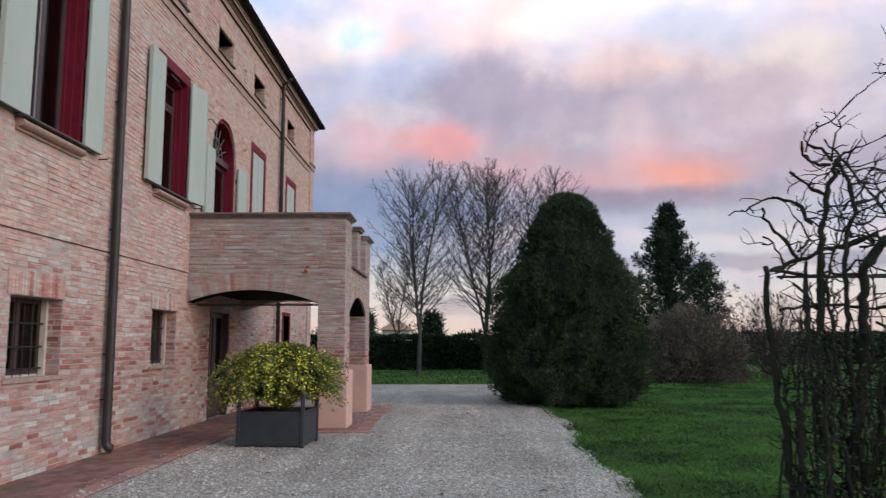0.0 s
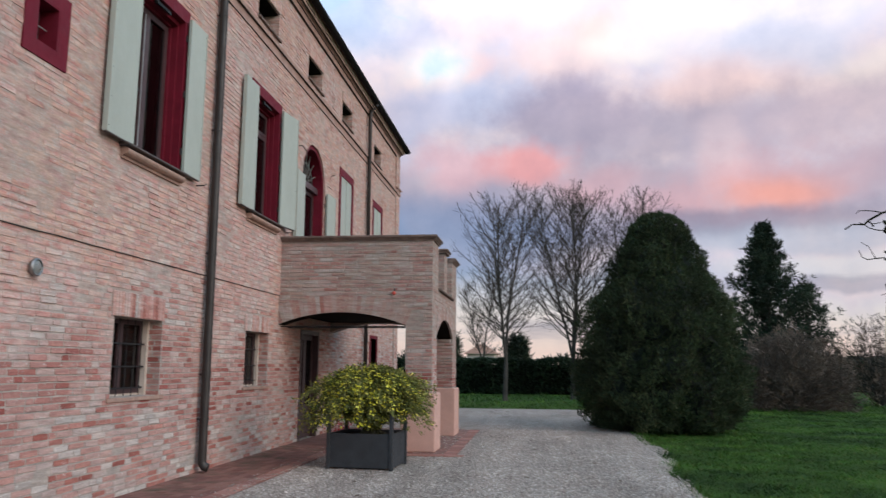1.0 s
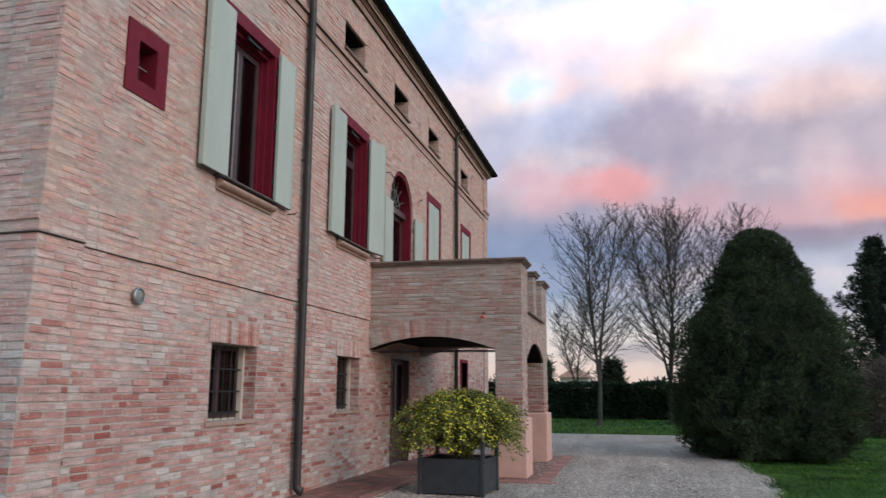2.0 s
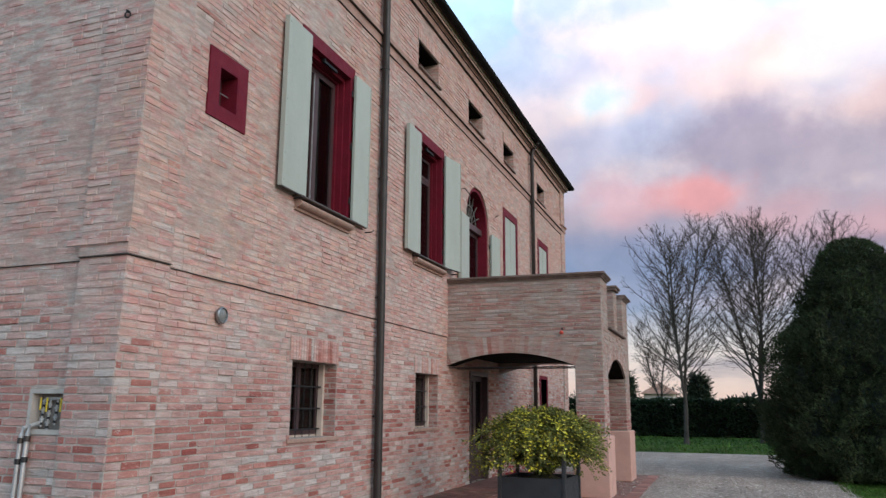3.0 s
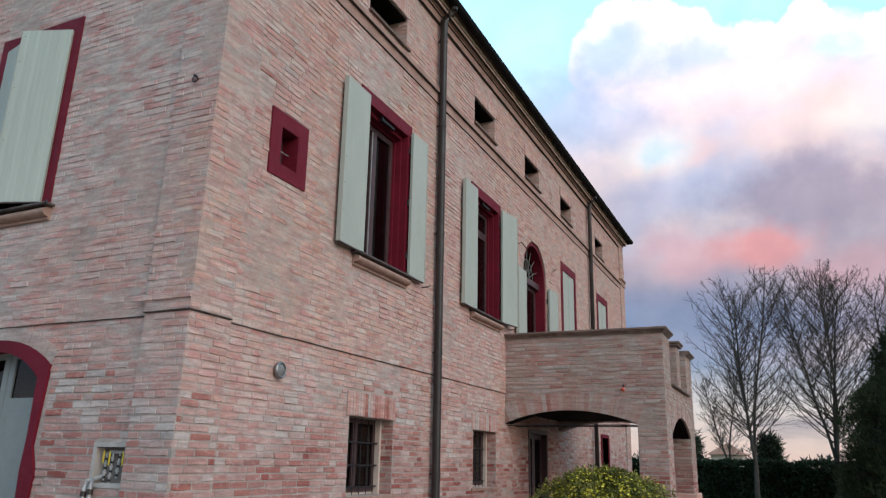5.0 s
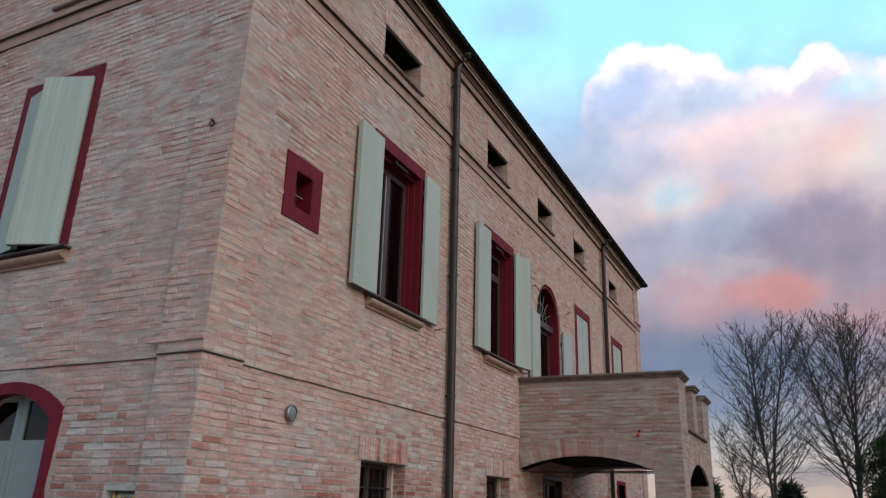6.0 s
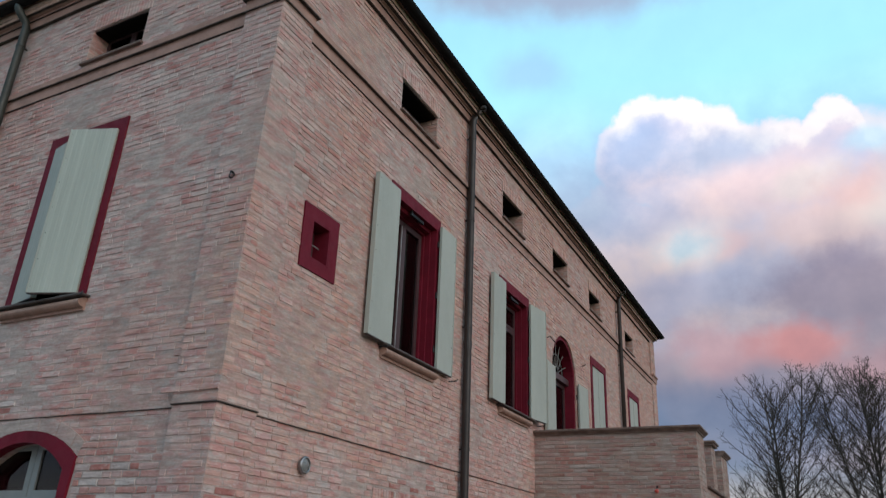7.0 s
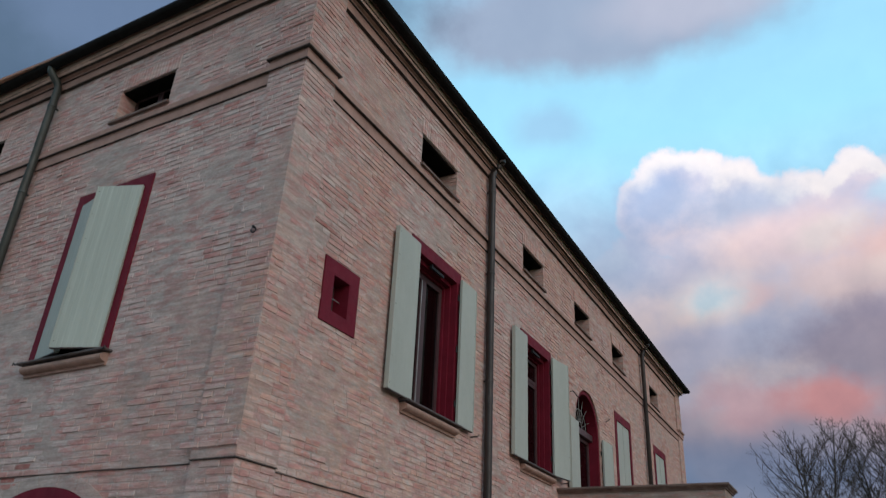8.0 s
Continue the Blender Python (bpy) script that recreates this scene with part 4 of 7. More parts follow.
def red_surround(M, uc, z0, z1, half=0.81, inner=0.70, depth=0.034, reveal=-0.26):
    """A flat red board frame on the wall, its deep lining and its stops."""
    bm = bmesh.new()
    line_in = [(uc - inner, z0), (uc - inner, z1 - 0.17), (uc + inner, z1 - 0.17), (uc + inner, z0)]
    line_out = [(uc - half, z0), (uc - half, z1), (uc + half, z1), (uc + half, z0)]
    band_prism(bm, M, line_in, line_out, 0.012, depth)
    w = part("window", bm, RED, house, "tall window with dark red painted surround")
    bm = bmesh.new()
    shrink = lambda k, top: [(uc - inner + k, z0), (uc - inner + k, z1 - 0.17 - top), (uc + inner - k, z1 - 0.17 - top), (uc + inner - k, z0)]
    band_prism(bm, M, shrink(0.035, 0.035), shrink(0.001, 0.001), reveal, depth + 0.004)
    part("lining", bm, RED, w)
    bm = bmesh.new()
    band_prism(bm, M, shrink(0.065, 0.10), shrink(0.036, 0.036), reveal + 0.101, -0.07)
    part("stop", bm, RED, w)
    bm = bmesh.new()
    band_prism(bm, M, shrink(0.10, 0.13), shrink(0.036, 0.036), reveal, reveal + 0.10)
    part("fixed_frame", bm, RED, w)
    return w


def window_sill(M, uc, z, w, half=0.82):
    bm = bmesh.new()
    soft_block(bm, M, uc - half - 0.05, uc + half + 0.02, -0.25, 0.150, z - 0.034, z - 0.005, 0.008)
    part("sill_slab", bm, SLATE, w, "thin dark sill slab")
    bm = bmesh.new()
    prof = [(0.0, z - 0.19), (0.045, z - 0.19), (0.045, z - 0.155)]
    prof += [(0.045 + 0.085 * math.sin(a), z - 0.10 - 0.055 * math.cos(a)) for a in np.linspace(0.1, math.pi - 0.1, 8)]
    prof += [(0.05, z - 0.036), (0.0, z - 0.036)]
    a = [bm.verts.new(M @ Vector((uc - half, d, q))) for d, q in prof]
    b = [bm.verts.new(M @ Vector((uc + half - 0.06, d, q))) for d, q in prof]
    bm.faces.new(a)
    bm.faces.new(b[::-1])
    for i in range(len(a)):
        j = (i + 1) % len(a)
        bm.faces.new((a[i], a[j], b[j], b[i]))
    part("sill", bm, STONE, w, "moulded terracotta sill")


for k, uc in enumerate((9.53, 13.75)):
    w = red_surround(FRONT, uc, 4.32, 6.81)
    window_sill(FRONT, uc, 4.325, w)
    if k == 0:
        pane_and_frame(w, FRONT, uc - 0.60, uc + 0.60, 4.32, 6.50, -0.20, 0.085)
    else:
        pane_and_frame(w, FRONT, uc - 0.60, uc + 0.60, 4.32, 6.05, -0.20, 0.075)
        pane_and_frame(w, FRONT, uc - 0.60, uc + 0.60, 6.06, 6.50, -0.20, 0.06, mull=False)
    # added pale bar imitates the reflection along the glass edge
    bm = bmesh.new()
    block(bm, FRONT, uc - 0.072, uc - 0.060, -0.198, -0.185, 4.42, 6.40 if k == 0 else 5.95)
    part("pane_glint", bm, GALV, w, "thin pale bar imitating a reflection on the glass")
    shutter(FRONT, uc - 0.69, 0.63, 4.325, 6.67, -1, 1.0)
    shutter(FRONT, uc + 0.71, 0.52 if k == 0 else 0.64, 4.325, 6.67, 1, 0.0 if k == 0 else 9.0)
    bm = bmesh.new()
    block(bm, FRONT, uc - 0.12, uc + 0.28, -0.03, 0.0, 6.54, 6.585)
    block(bm, FRONT, uc - 0.14, uc - 0.11, -0.03, 0.012, 6.53, 6.60)
    part("closing_arm", bm, IRON, w)
    for s in (-1, 1):
        bm = bmesh.new()
        u = uc + s * 1.32 if s > 0 else uc - 0.86
        tube(bm, [(0.03, u, 4.27), (0.16, u, 4.275), (0.17, u + 0.03, 4.30)], 0.010, 6)
        part("shutter_stop", bm, IRON, w)
for uc in (20.0, 24.1):
    w = red_surround(FRONT, uc, 4.32, 6.78, half=0.76, inner=0.64)
    window_sill(FRONT, uc, 4.325, w)
    shutter(FRONT, uc - 0.60, 0.60, 4.33, 6.60, 1, 0.0, -0.03, "pale grey-green board shutter, closed", 4)
    shutter(FRONT, uc + 0.60, 0.58, 4.33, 6.60, -1, 0.0, -0.03, "pale grey-green board shutter, closed", 4)

# small square window in a red surround
bm = bmesh.new()
outer = [(6.75, 4.755), (7.49, 4.755), (7.49, 5.575), (6.75, 5.575)]
inn = [(6.935, 4.905), (7.305, 4.905), (7.305, 5.405), (6.935, 5.405)]
band_prism(bm, FRONT, inn, outer, 0.012, 0.036, True)
lin = [(6.955, 4.925), (7.285, 4.925), (7.285, 5.385), (6.955, 5.385)]
band_prism(bm, FRONT, lin, [(6.936, 4.906), (7.304, 4.906), (7.304, 5.404), (6.936, 5.404)], -0.24, 0.034, True)
w = part("window", bm, RED, house, "small square window in a broad dark red surround")
pane_and_frame(w, FRONT, 6.956, 7.284, 4.926, 5.384, -0.19, 0.045, mull=False)
bm = bmesh.new()
tube(bm, [(-0.10, 6.956, 5.16), (-0.10, 7.284, 5.16)], 0.007, 6)
part("rod", bm, GALV, w)

# attic openings
def attic_window(M, h, glazed):
    u0, u1, z0, z1 = h
    bm = bmesh.new()
    block(bm, M, u0 - 0.04, u1 + 0.06, -0.28, 0.055, z0 - 0.038, z0 - 0.002)
    w = part("window", bm, COPING, house, "small deep attic window with a brick sill")
    # added strip, its near-black colour stands for shade below the lintel
    bm = bmesh.new()
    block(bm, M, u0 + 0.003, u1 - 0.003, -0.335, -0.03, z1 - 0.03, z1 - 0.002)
    part("lintel_shade", bm, SOFFIT, w, "dark strip that paints the shade under the lintel")
    if glazed:
        pane_and_frame(w, M, u0 + 0.02, u1 - 0.02, z0, z1, -0.26, 0.05, mull=True)
    else:
        bm = bmesh.new()
        band_prism(bm, M, rect(u0 + 0.05, u1 - 0.05, z0 + 0.05, z1 - 0.05), rect(u0, u1, z0, z1), -0.385, -0.335, True)
        part("frame", bm, BROWN_FRAME, w)
        # a near-black sheet imitates the unlit room
        bm = bmesh.new()
        block(bm, M, u0 + 0.04, u1 - 0.04, -0.375, -0.355, z0 + 0.04, z1 - 0.04)
        part("panel", bm, DARK, w, "dark sheet standing in for the unlit room behind")
    return w


for h in ATTIC:
    attic_window(FRONT, h, False)
for h in (E_ATTIC, E_ATTIC2):
    attic_window(END, h, True)

# ground floor windows with iron grilles
for u0, u1, z0, z1 in (W1, W2):
    bm = bmesh.new()
    for a, b in ((u0 - 0.001, u0 + 0.05), (u1 - 0.05, u1 + 0.001)):
        block(bm, FRONT, a, b, -0.30, -0.185, z0, z1)
    block(bm, FRONT, u0 + 0.05, u1 - 0.05, -0.30, -0.27, z0, z0 + 0.03)
    w = part("window", bm, JAMB, house, "small barred ground-floor window in a pale rendered reveal")
    bm = bmesh.new()
    soft_block(bm, FRONT, u0 - 0.08, u1 + 0.10, -0.19, 0.030, z0 - 0.055, z0 - 0.003, 0.006)
    part("sill", bm, STONE, w)
    pane_and_frame(w, FRONT, u0 + 0.05, u1 - 0.05, z0 + 0.03, z1, -0.26, 0.06, mat=BROWN_FRAME)
    for z in (z0 + 0.10, z0 + 0.38, z0 + 0.68):
        bm = bmesh.new()
        block(bm, FRONT, u0, u1, -0.225, -0.213, z - 0.010, z + 0.012)
        part("bar", bm, IRON, w)
    for u in np.linspace(u0 + 0.14, u1 - 0.14, 6):
        bm = bmesh.new()
        tube(bm, [(-0.219, u, z0), (-0.219, u, z1)], 0.0065, 6)
        part("bar", bm, IRON, w)

# window behind the porch, seen through its arch
u0, u1, z0, z1 = LOW_FAR
bm = bmesh.new()
band_prism(bm, FRONT, [(u0, z0), (u1, z0), (u1, z1), (u0, z1)], [(u0 - 0.1, z0 - 0.1), (u1 + 0.1, z0 - 0.1), (u1 + 0.1, z1 + 0.1), (u0 - 0.1, z1 + 0.1)], -0.2, 0.03, True)
w = part("window", bm, RED, house, "ground-floor window in a red surround")
pane_and_frame(w, FRONT, u0, u1, z0, z1, -0.15, 0.06)

# balcony door with fanlight
bm = bmesh.new()
jam = 0.10
lineo = arch_line(FAN_U, FAN_R - 0.002, FAN_SPRING, FAN_R - 0.002, 20)
linei = arch_line(FAN_U, FAN_R - jam, FAN_SPRING, FAN_R - jam, 20)
band_prism(bm, FRONT, linei, lineo, -0.34, -0.02)
for s in (-1, 1):
    a, b = sorted((FAN_U + s * (FAN_R - jam), FAN_U + s * (FAN_R - 0.002)))
    block(bm, FRONT, a, b, -0.34, -0.02, 3.12, FAN_SPRING)
fan = part("balcony_door", bm, RED, house, "arched balcony door with iron fanlight and red lining")
bm = bmesh.new()
block(bm, FRONT, FAN_U - FAN_R + jam, FAN_U + FAN_R - jam, -0.30, -0.14, FAN_SPRING - 0.10, FAN_SPRING + 0.04)
part("transom", bm, BROWN_FRAME, fan, "dark transom under the fanlight")
pane_and_frame(fan, FRONT, FAN_U - FAN_R + jam, FAN_U + FAN_R - jam, 3.12, FAN_SPRING - 0.10, -0.24, 0.09, True, (4.2,))
bm = bmesh.new()
for k in range(1, 8):
    a = math.pi * k / 8
    r0, r1 = 0.16, FAN_R - jam
    tube(bm, [(-0.19, FAN_U - r * math.cos(a) + 0.02 * math.sin(9 * r), FAN_SPRING + 0.04 + r * math.sin(a)) for r in np.linspace(r0, r1 - 0.02, 7)], 0.010, 5)
for r in (0.16, 0.45):
    tube(bm, [(-0.19, FAN_U - r * math.cos(a), FAN_SPRING + 0.04 + r * math.sin(a)) for a in np.linspace(0, math.pi, 15)], 0.011, 5)
part("fanlight_grille", bm, GRILLE, fan, "grey wrought-iron fanlight grille")
bm = bmesh.new()
prism(bm, FRONT, [(FAN_U - FAN_R + jam, FAN_SPRING + 0.04)] + [(u, z) for u, z in linei if z > FAN_SPRING + 0.05] + [(FAN_U + FAN_R - jam, FAN_SPRING + 0.04)], -0.262, -0.256)
part("pane", bm, GLASS, fan)
shutter(FRONT, FAN_U - FAN_R - 0.01, 0.66, 3.14, 5.74, -1, 3.0, 0.05)
shutter(FRONT, FAN_U + FAN_R + 0.01, 0.62, 3.14, 5.74, 1, 3.0, 0.05)
for line in ([(0.02, 15.75, 6.32), (0.10, 15.75, 6.33), (0.12, 16.05, 6.27)], [(0.02, 18.45, 6.30), (0.11, 18.50, 6.36)]):
    bm = bmesh.new()
    tube(bm, line, 0.010, 6)
    part("wall_hook", bm, IRON, house)

# front door under the porch
u0, u1, z0, z1 = DOOR
bm = bmesh.new()
band_prism(bm, FRONT, [(u0 + 0.09, z0), (u0 + 0.09, z1 - 0.09), (u1 - 0.09, z1 - 0.09), (u1 - 0.09, z0)], [(u0, z0), (u0, z1), (u1, z1), (u1, z0)], -0.22, 0.02)
door = part("front_door", bm, BROWN_FRAME, house, "dark glazed double front door under the porch")
for a, b in ((u0 + 0.09, (u0 + u1) / 2), ((u0 + u1) / 2, u1 - 0.09)):
    bm = bmesh.new()
    band_prism(bm, FRONT, rect(a + 0.10, b - 0.10, z0 + 0.75, z1 - 0.20), rect(a + 0.003, b - 0.003, z0 + 0.02, z1 - 0.092), -0.16, -0.11, True)
    part("door_leaf", bm, BROWN_FRAME, door)
    bm = bmesh.new()
    block(bm, FRONT, a + 0.095, b - 0.095, -0.139, -0.133, z0 + 0.75, z1 - 0.20)
    part("pane", bm, GLASS, door)

# end wall window, its shutters ajar
bm = bmesh.new()
u0, u1, z0, z1 = E_WIN
uc = (u0 + u1) / 2
band_prism(bm, END, rect(u0, u1, z0, z1), rect(u0 - 0.12, u1 + 0.12, z0 - 0.02, z1 + 0.12), 0.012, 0.036, True)
band_prism(bm, END, rect(u0 + 0.03, u1 - 0.03, z0 + 0.02, z1 - 0.03), rect(u0 + 0.001, u1 - 0.001, z0 + 0.001, z1 - 0.001), -0.25, 0.034, True)
w = part("window", bm, RED, house, "tall window with dark red surround and half-closed shutters")
window_sill(END, uc, z0 - 0.015, w, 0.80)
pane_and_frame(w, END, u0 + 0.03, u1 - 0.03, z0 + 0.02, z1 - 0.03, -0.20, 0.07)
shutter(END, u0 + 0.02, 0.645, z0 + 0.025, z1 - 0.06, 1, 21.0, 0.03, "streaked grey-green board shutter, ajar", 9, SHUTTER_WORN)
shutter(END, u1 - 0.02, 0.56, z0 + 0.025, z1 - 0.06, -1, 12.0, 0.0, "pale grey-green board shutter, ajar", 7)
for q in (u0 - 0.20, u1 + 0.20):
    bm = bmesh.new()
    k = -1 if q < uc else 1
    tube(bm, [END @ Vector((q - 0.16 * k, 0.10, z0 - 0.04)), END @ Vector((q, 0.14, z0 - 0.045)), END @ Vector((q + 0.03 * k, 0.15, z0 - 0.02)), END @ Vector((q + 0.035 * k, 0.15, z0 - 0.055))], 0.010, 6)
    part("shutter_stop", bm, IRON, w)

# arched door in the end wall
bm = bmesh.new()
lo_ = arch_line(E_UC, E_HALF - 0.002, E_SPRING, E_RISE, 12)
hi_ = [(E_UC + (u - E_UC) * 1.21, z + 0.13) for u, z in lo_]
jl = [(2.002, GZ), (2.002, 0.9), (2.025, 1.45), (2.002, 1.75)]
jr = [(1.87, GZ), (1.87, 0.9), (1.80, 1.40), (1.90, 1.68)]
mir = lambda pts: [(2 * E_UC - u, z) for u, z in reversed(pts)]
band_prism(bm, END, jl + lo_ + mir(jl), jr + hi_ + mir(jr), -0.10, 0.034)
edoor = part("end_door", bm, RED, house, "arched door in a shaped dark red surround")
n = len(hi_) - 1
for k in range(n):
    bm = bmesh.new()
    (ua, za), (ub, zb) = hi_[k], hi_[k + 1]
    grow = lambda u, z, q: (E_UC + (u - E_UC) * (1 + 0.07 * q), z + 0.15 * q)
    prism(bm, END, [(ua + 0.002, za + 0.002), (ub - 0.002, zb + 0.002), grow(ub - 0.003, zb, 1), grow(ua + 0.003, za, 1)], -0.01, 0.013 + 0.003 * (k % 2))
    part("arch_brick", bm, MORTAR, edoor)
for a, b in ((2.004, 2.765), (2.775, 3.536)):
    bm = bmesh.new()
    band_prism(bm, END, rect(a + 0.09, b - 0.09, 2.19, 2.62), rect(a, b, GZ, 2.69), -0.22, -0.17, True)
    part("door_leaf", bm, DOOR_GREY, edoor, "grey painted door leaf with glazed top")
    bm = bmesh.new()
    soft_block(bm, END, a + 0.10, b - 0.10, -0.17, -0.155, 0.15, 2.05, 0.01)
    part("panel", bm, DOOR_GREY, edoor)
bm = bmesh.new()
block(bm, END, 2.07, 3.47, -0.198, -0.192, 2.16, 2.69)
part("pane", bm, GLASS, edoor)

# rain pipes
def rain_pipe(M, u, name_mat, z_foot, bend=0.0, radius=0.066, label=""):
    P = lambda a, d, z: M @ Vector((a + 0.008 * (9.3 - z) * (bend if z < 9.3 else 0), d, z))
    bm = bmesh.new()
    top = [P(u + 0.06, 0.30, 9.62), P(u + 0.06, 0.29, 9.53), P(u + 0.03, 0.235, 9.44), P(u + 0.01, 0.15, 9.36), P(u, 0.115, 9.26)]
    if z_foot > 0 or z_foot < -1:
        line = top + [P(u, 0.115, GZ)]
    else:
        line = top + [P(u, 0.115, 0.16), P(u, 0.12, 0.10), P(u, 0.15, 0.05), P(u + 0.01, 0.21, 0.03)]
    tube(bm, line, radius, 14)
    p = part("downpipe", bm, name_mat, house, label or "dark bronze rain pipe", smooth=True)
    for z in (0.75, 1.42, 3.3, 5.3, 7.25, 8.9):
        bm = bmesh.new()
        tube(bm, [P(u, 0.115, z - 0.02), P(u, 0.115, z + 0.02)], radius + 0.007, 14)
        uu = u + 0.008 * (9.3 - z) * bend
        block(bm, M, uu - 0.012, uu + 0.012, -0.01, 0.06, z - 0.012, z + 0.012)
        part("bracket", bm, name_mat, p)
    for z in (1.44, 5.0):
        bm = bmesh.new()
        tube(bm, [P(u, 0.115, z - 0.07), P(u, 0.115, z + 0.05)], radius + 0.004, 14)
        part("collar", bm, name_mat, p)
    return p


rain_pipe(FRONT, 11.31, COPPER, 0.0, 1.0)
rain_pipe(FRONT, 22.35, COPPER, 1.0, radius=0.06)
rain_pipe(END, 5.36, GREEN_PIPE, 1.0, -3.5, radius=0.062, label="green-grey rain pipe")

# niche with gas pipes in the end wall
bm = bmesh.new()
u0, u1, z0, z1 = E_METER
band_prism(bm, END, [(u0 + 0.02, z0 + 0.008), (u1 - 0.008, z0 + 0.008), (u1 - 0.008, z1 - 0.008), (u0 + 0.02, z1 - 0.008)], [(u0 + 0.001, z0 - 0.035), (u1 + 0.035, z0 - 0.035), (u1 + 0.035, z1 + 0.035), (u0 + 0.001, z1 + 0.035)], -0.10, 0.012, True)
niche = part("gas_niche", bm, CONCRETE, house, "open niche with gas valves and pipes")
bm = bmesh.new()
block(bm, END, u0 + 0.004, u1, -0.118, -0.101, z0, z1)
part("niche_back", bm, simple("dark_grey_render", (0.20, 0.18, 0.165), 0.95, vary=0.25), niche)
bm = bmesh.new()
tube(bm, [END @ Vector((u, -0.06, z1 - 0.055)) for u in (0.55, 0.70, 0.86)], 0.017, 8)
tube(bm, [END @ Vector((u, -0.06, z1 - 0.055)) for u in (0.62, 0.66)], 0.024, 8)
part("manifold", bm, GALV, niche, "level steel pipe with couplings")
for i, u in enumerate((0.62, 0.71, 0.80, 0.88)):
    top, foot = z1 - 0.055, (z0 + 0.02, z0 + 0.05, z0 + 0.0, z0 + 0.03)[i]
    line = lambda z: END @ Vector((u + 0.05 * (top - z), -0.055, z))
    bm = bmesh.new()
    tube(bm, [line(foot), line(top)], 0.010, 8)
    valve = part("valve_pipe", bm, GALV, niche)
    for k, z in enumerate(np.arange(foot + 0.02, top - 0.03, 0.042)):
        bm = bmesh.new()
        tube(bm, [line(z), line(z + 0.022)], 0.019 if k % 2 else 0.015, 8)
        part("collar", bm, GALV if k % 2 else IRON, valve)
    if i != 1:
        bm = bmesh.new()
        soft_block(bm, END, u + 0.010, u + 0.026, -0.033, -0.021, top - 0.125 + 0.02 * (i % 2), top + 0.01, 0.003)
        part("valve_handle", bm, YELLOW, valve, "yellow valve handle")
for u, top in ((0.93, 1.41), (1.01, 1.39)):
    bm = bmesh.new()
    tube(bm, [END @ Vector((u - 0.02, -0.06, top)), END @ Vector((u, 0.03, top - 0.03)), END @ Vector((u, 0.05, top - 0.10)), END @ Vector((u, 0.05, GZ))], 0.022, 10)
    pipe_ = part("gas_pipe", bm, GALV, niche)
    for z in (top - 0.17, top - 0.36):
        bm = bmesh.new()
        tube(bm, [END @ Vector((u, 0.05, z)), END @ Vector((u, 0.05, z + 0.05))], 0.030, 10)
        part("coupling", bm, IRON if z < top - 0.3 else COPPER, pipe_)

# ---------------------------------------------------------------- porch with terrace
PX, PY0, PY1 = 3.13, 14.90, 19.22           # outer face, near and far face
SIDE = Matrix(((1, 0, 0, 0), (0, -1, 0, PY0), (0, 0, 1, 0), (0, 0, 0, 1)))            # near face: u is x
SIDE_FAR = Matrix(((1, 0, 0, 0), (0, 1, 0, PY1), (0, 0, 1, 0), (0, 0, 0, 1)))
OUT = Matrix(((0, 1, 0, PX), (1, 0, 0, 0), (0, 0, 1, 0), (0, 0, 0, 1)))               # outer face: u is y
P_SPRING, P_RISE, P_TOP = 2.36, 0.26, 4.05
A0, A1 = -0.05, 2.60                          # the side arch
O0, O1, O_SPRING, O_RISE = 15.56, 18.46, 2.22, 0.36
porch = thing("entrance_porch", (1.6, 17.0, GZ), "brick entrance porch with flat arches and a walled terrace on top", "porch")


def arch_cut(a0, a1, spring, rise, ring=0.0):
    half, uc = (a1 - a0) / 2, (a0 + a1) / 2
    r = (half * half + rise * rise) / (2 * rise)

    def cut(z):
        if z < spring - ring * 0.3:
            return (a0, a1)
        top = spring + rise + ring
        if z < top:
            h = math.sqrt(max(0.0, (r + ring) ** 2 - (z - (spring + rise - r)) ** 2))
            return (max(uc - h, a0 - ring), min(uc + h, a1 + ring))
        return None
    return cut


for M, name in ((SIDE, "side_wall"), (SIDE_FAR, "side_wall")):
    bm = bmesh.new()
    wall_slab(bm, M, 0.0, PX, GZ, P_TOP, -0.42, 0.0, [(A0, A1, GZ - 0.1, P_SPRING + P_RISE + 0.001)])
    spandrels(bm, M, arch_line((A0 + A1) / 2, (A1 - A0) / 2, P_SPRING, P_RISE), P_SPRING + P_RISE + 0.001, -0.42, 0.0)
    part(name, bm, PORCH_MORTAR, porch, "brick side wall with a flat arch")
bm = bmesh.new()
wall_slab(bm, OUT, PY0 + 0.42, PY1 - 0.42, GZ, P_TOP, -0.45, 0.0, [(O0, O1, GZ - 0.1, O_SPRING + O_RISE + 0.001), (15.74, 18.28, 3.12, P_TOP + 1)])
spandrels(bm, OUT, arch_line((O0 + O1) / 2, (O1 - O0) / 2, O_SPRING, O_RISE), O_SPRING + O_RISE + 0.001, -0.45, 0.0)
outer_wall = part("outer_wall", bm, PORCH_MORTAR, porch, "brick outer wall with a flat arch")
# slab coloured near black for the shade under the porch
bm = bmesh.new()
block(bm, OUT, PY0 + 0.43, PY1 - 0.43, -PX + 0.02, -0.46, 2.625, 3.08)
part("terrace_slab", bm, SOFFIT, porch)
bm = bmesh.new()
block(bm, OUT, PY0 + 0.43, PY1 - 0.43, -PX + 0.02, -0.46, 3.084, 3.10)
part("terrace_floor", bm, CERAMIC, porch)
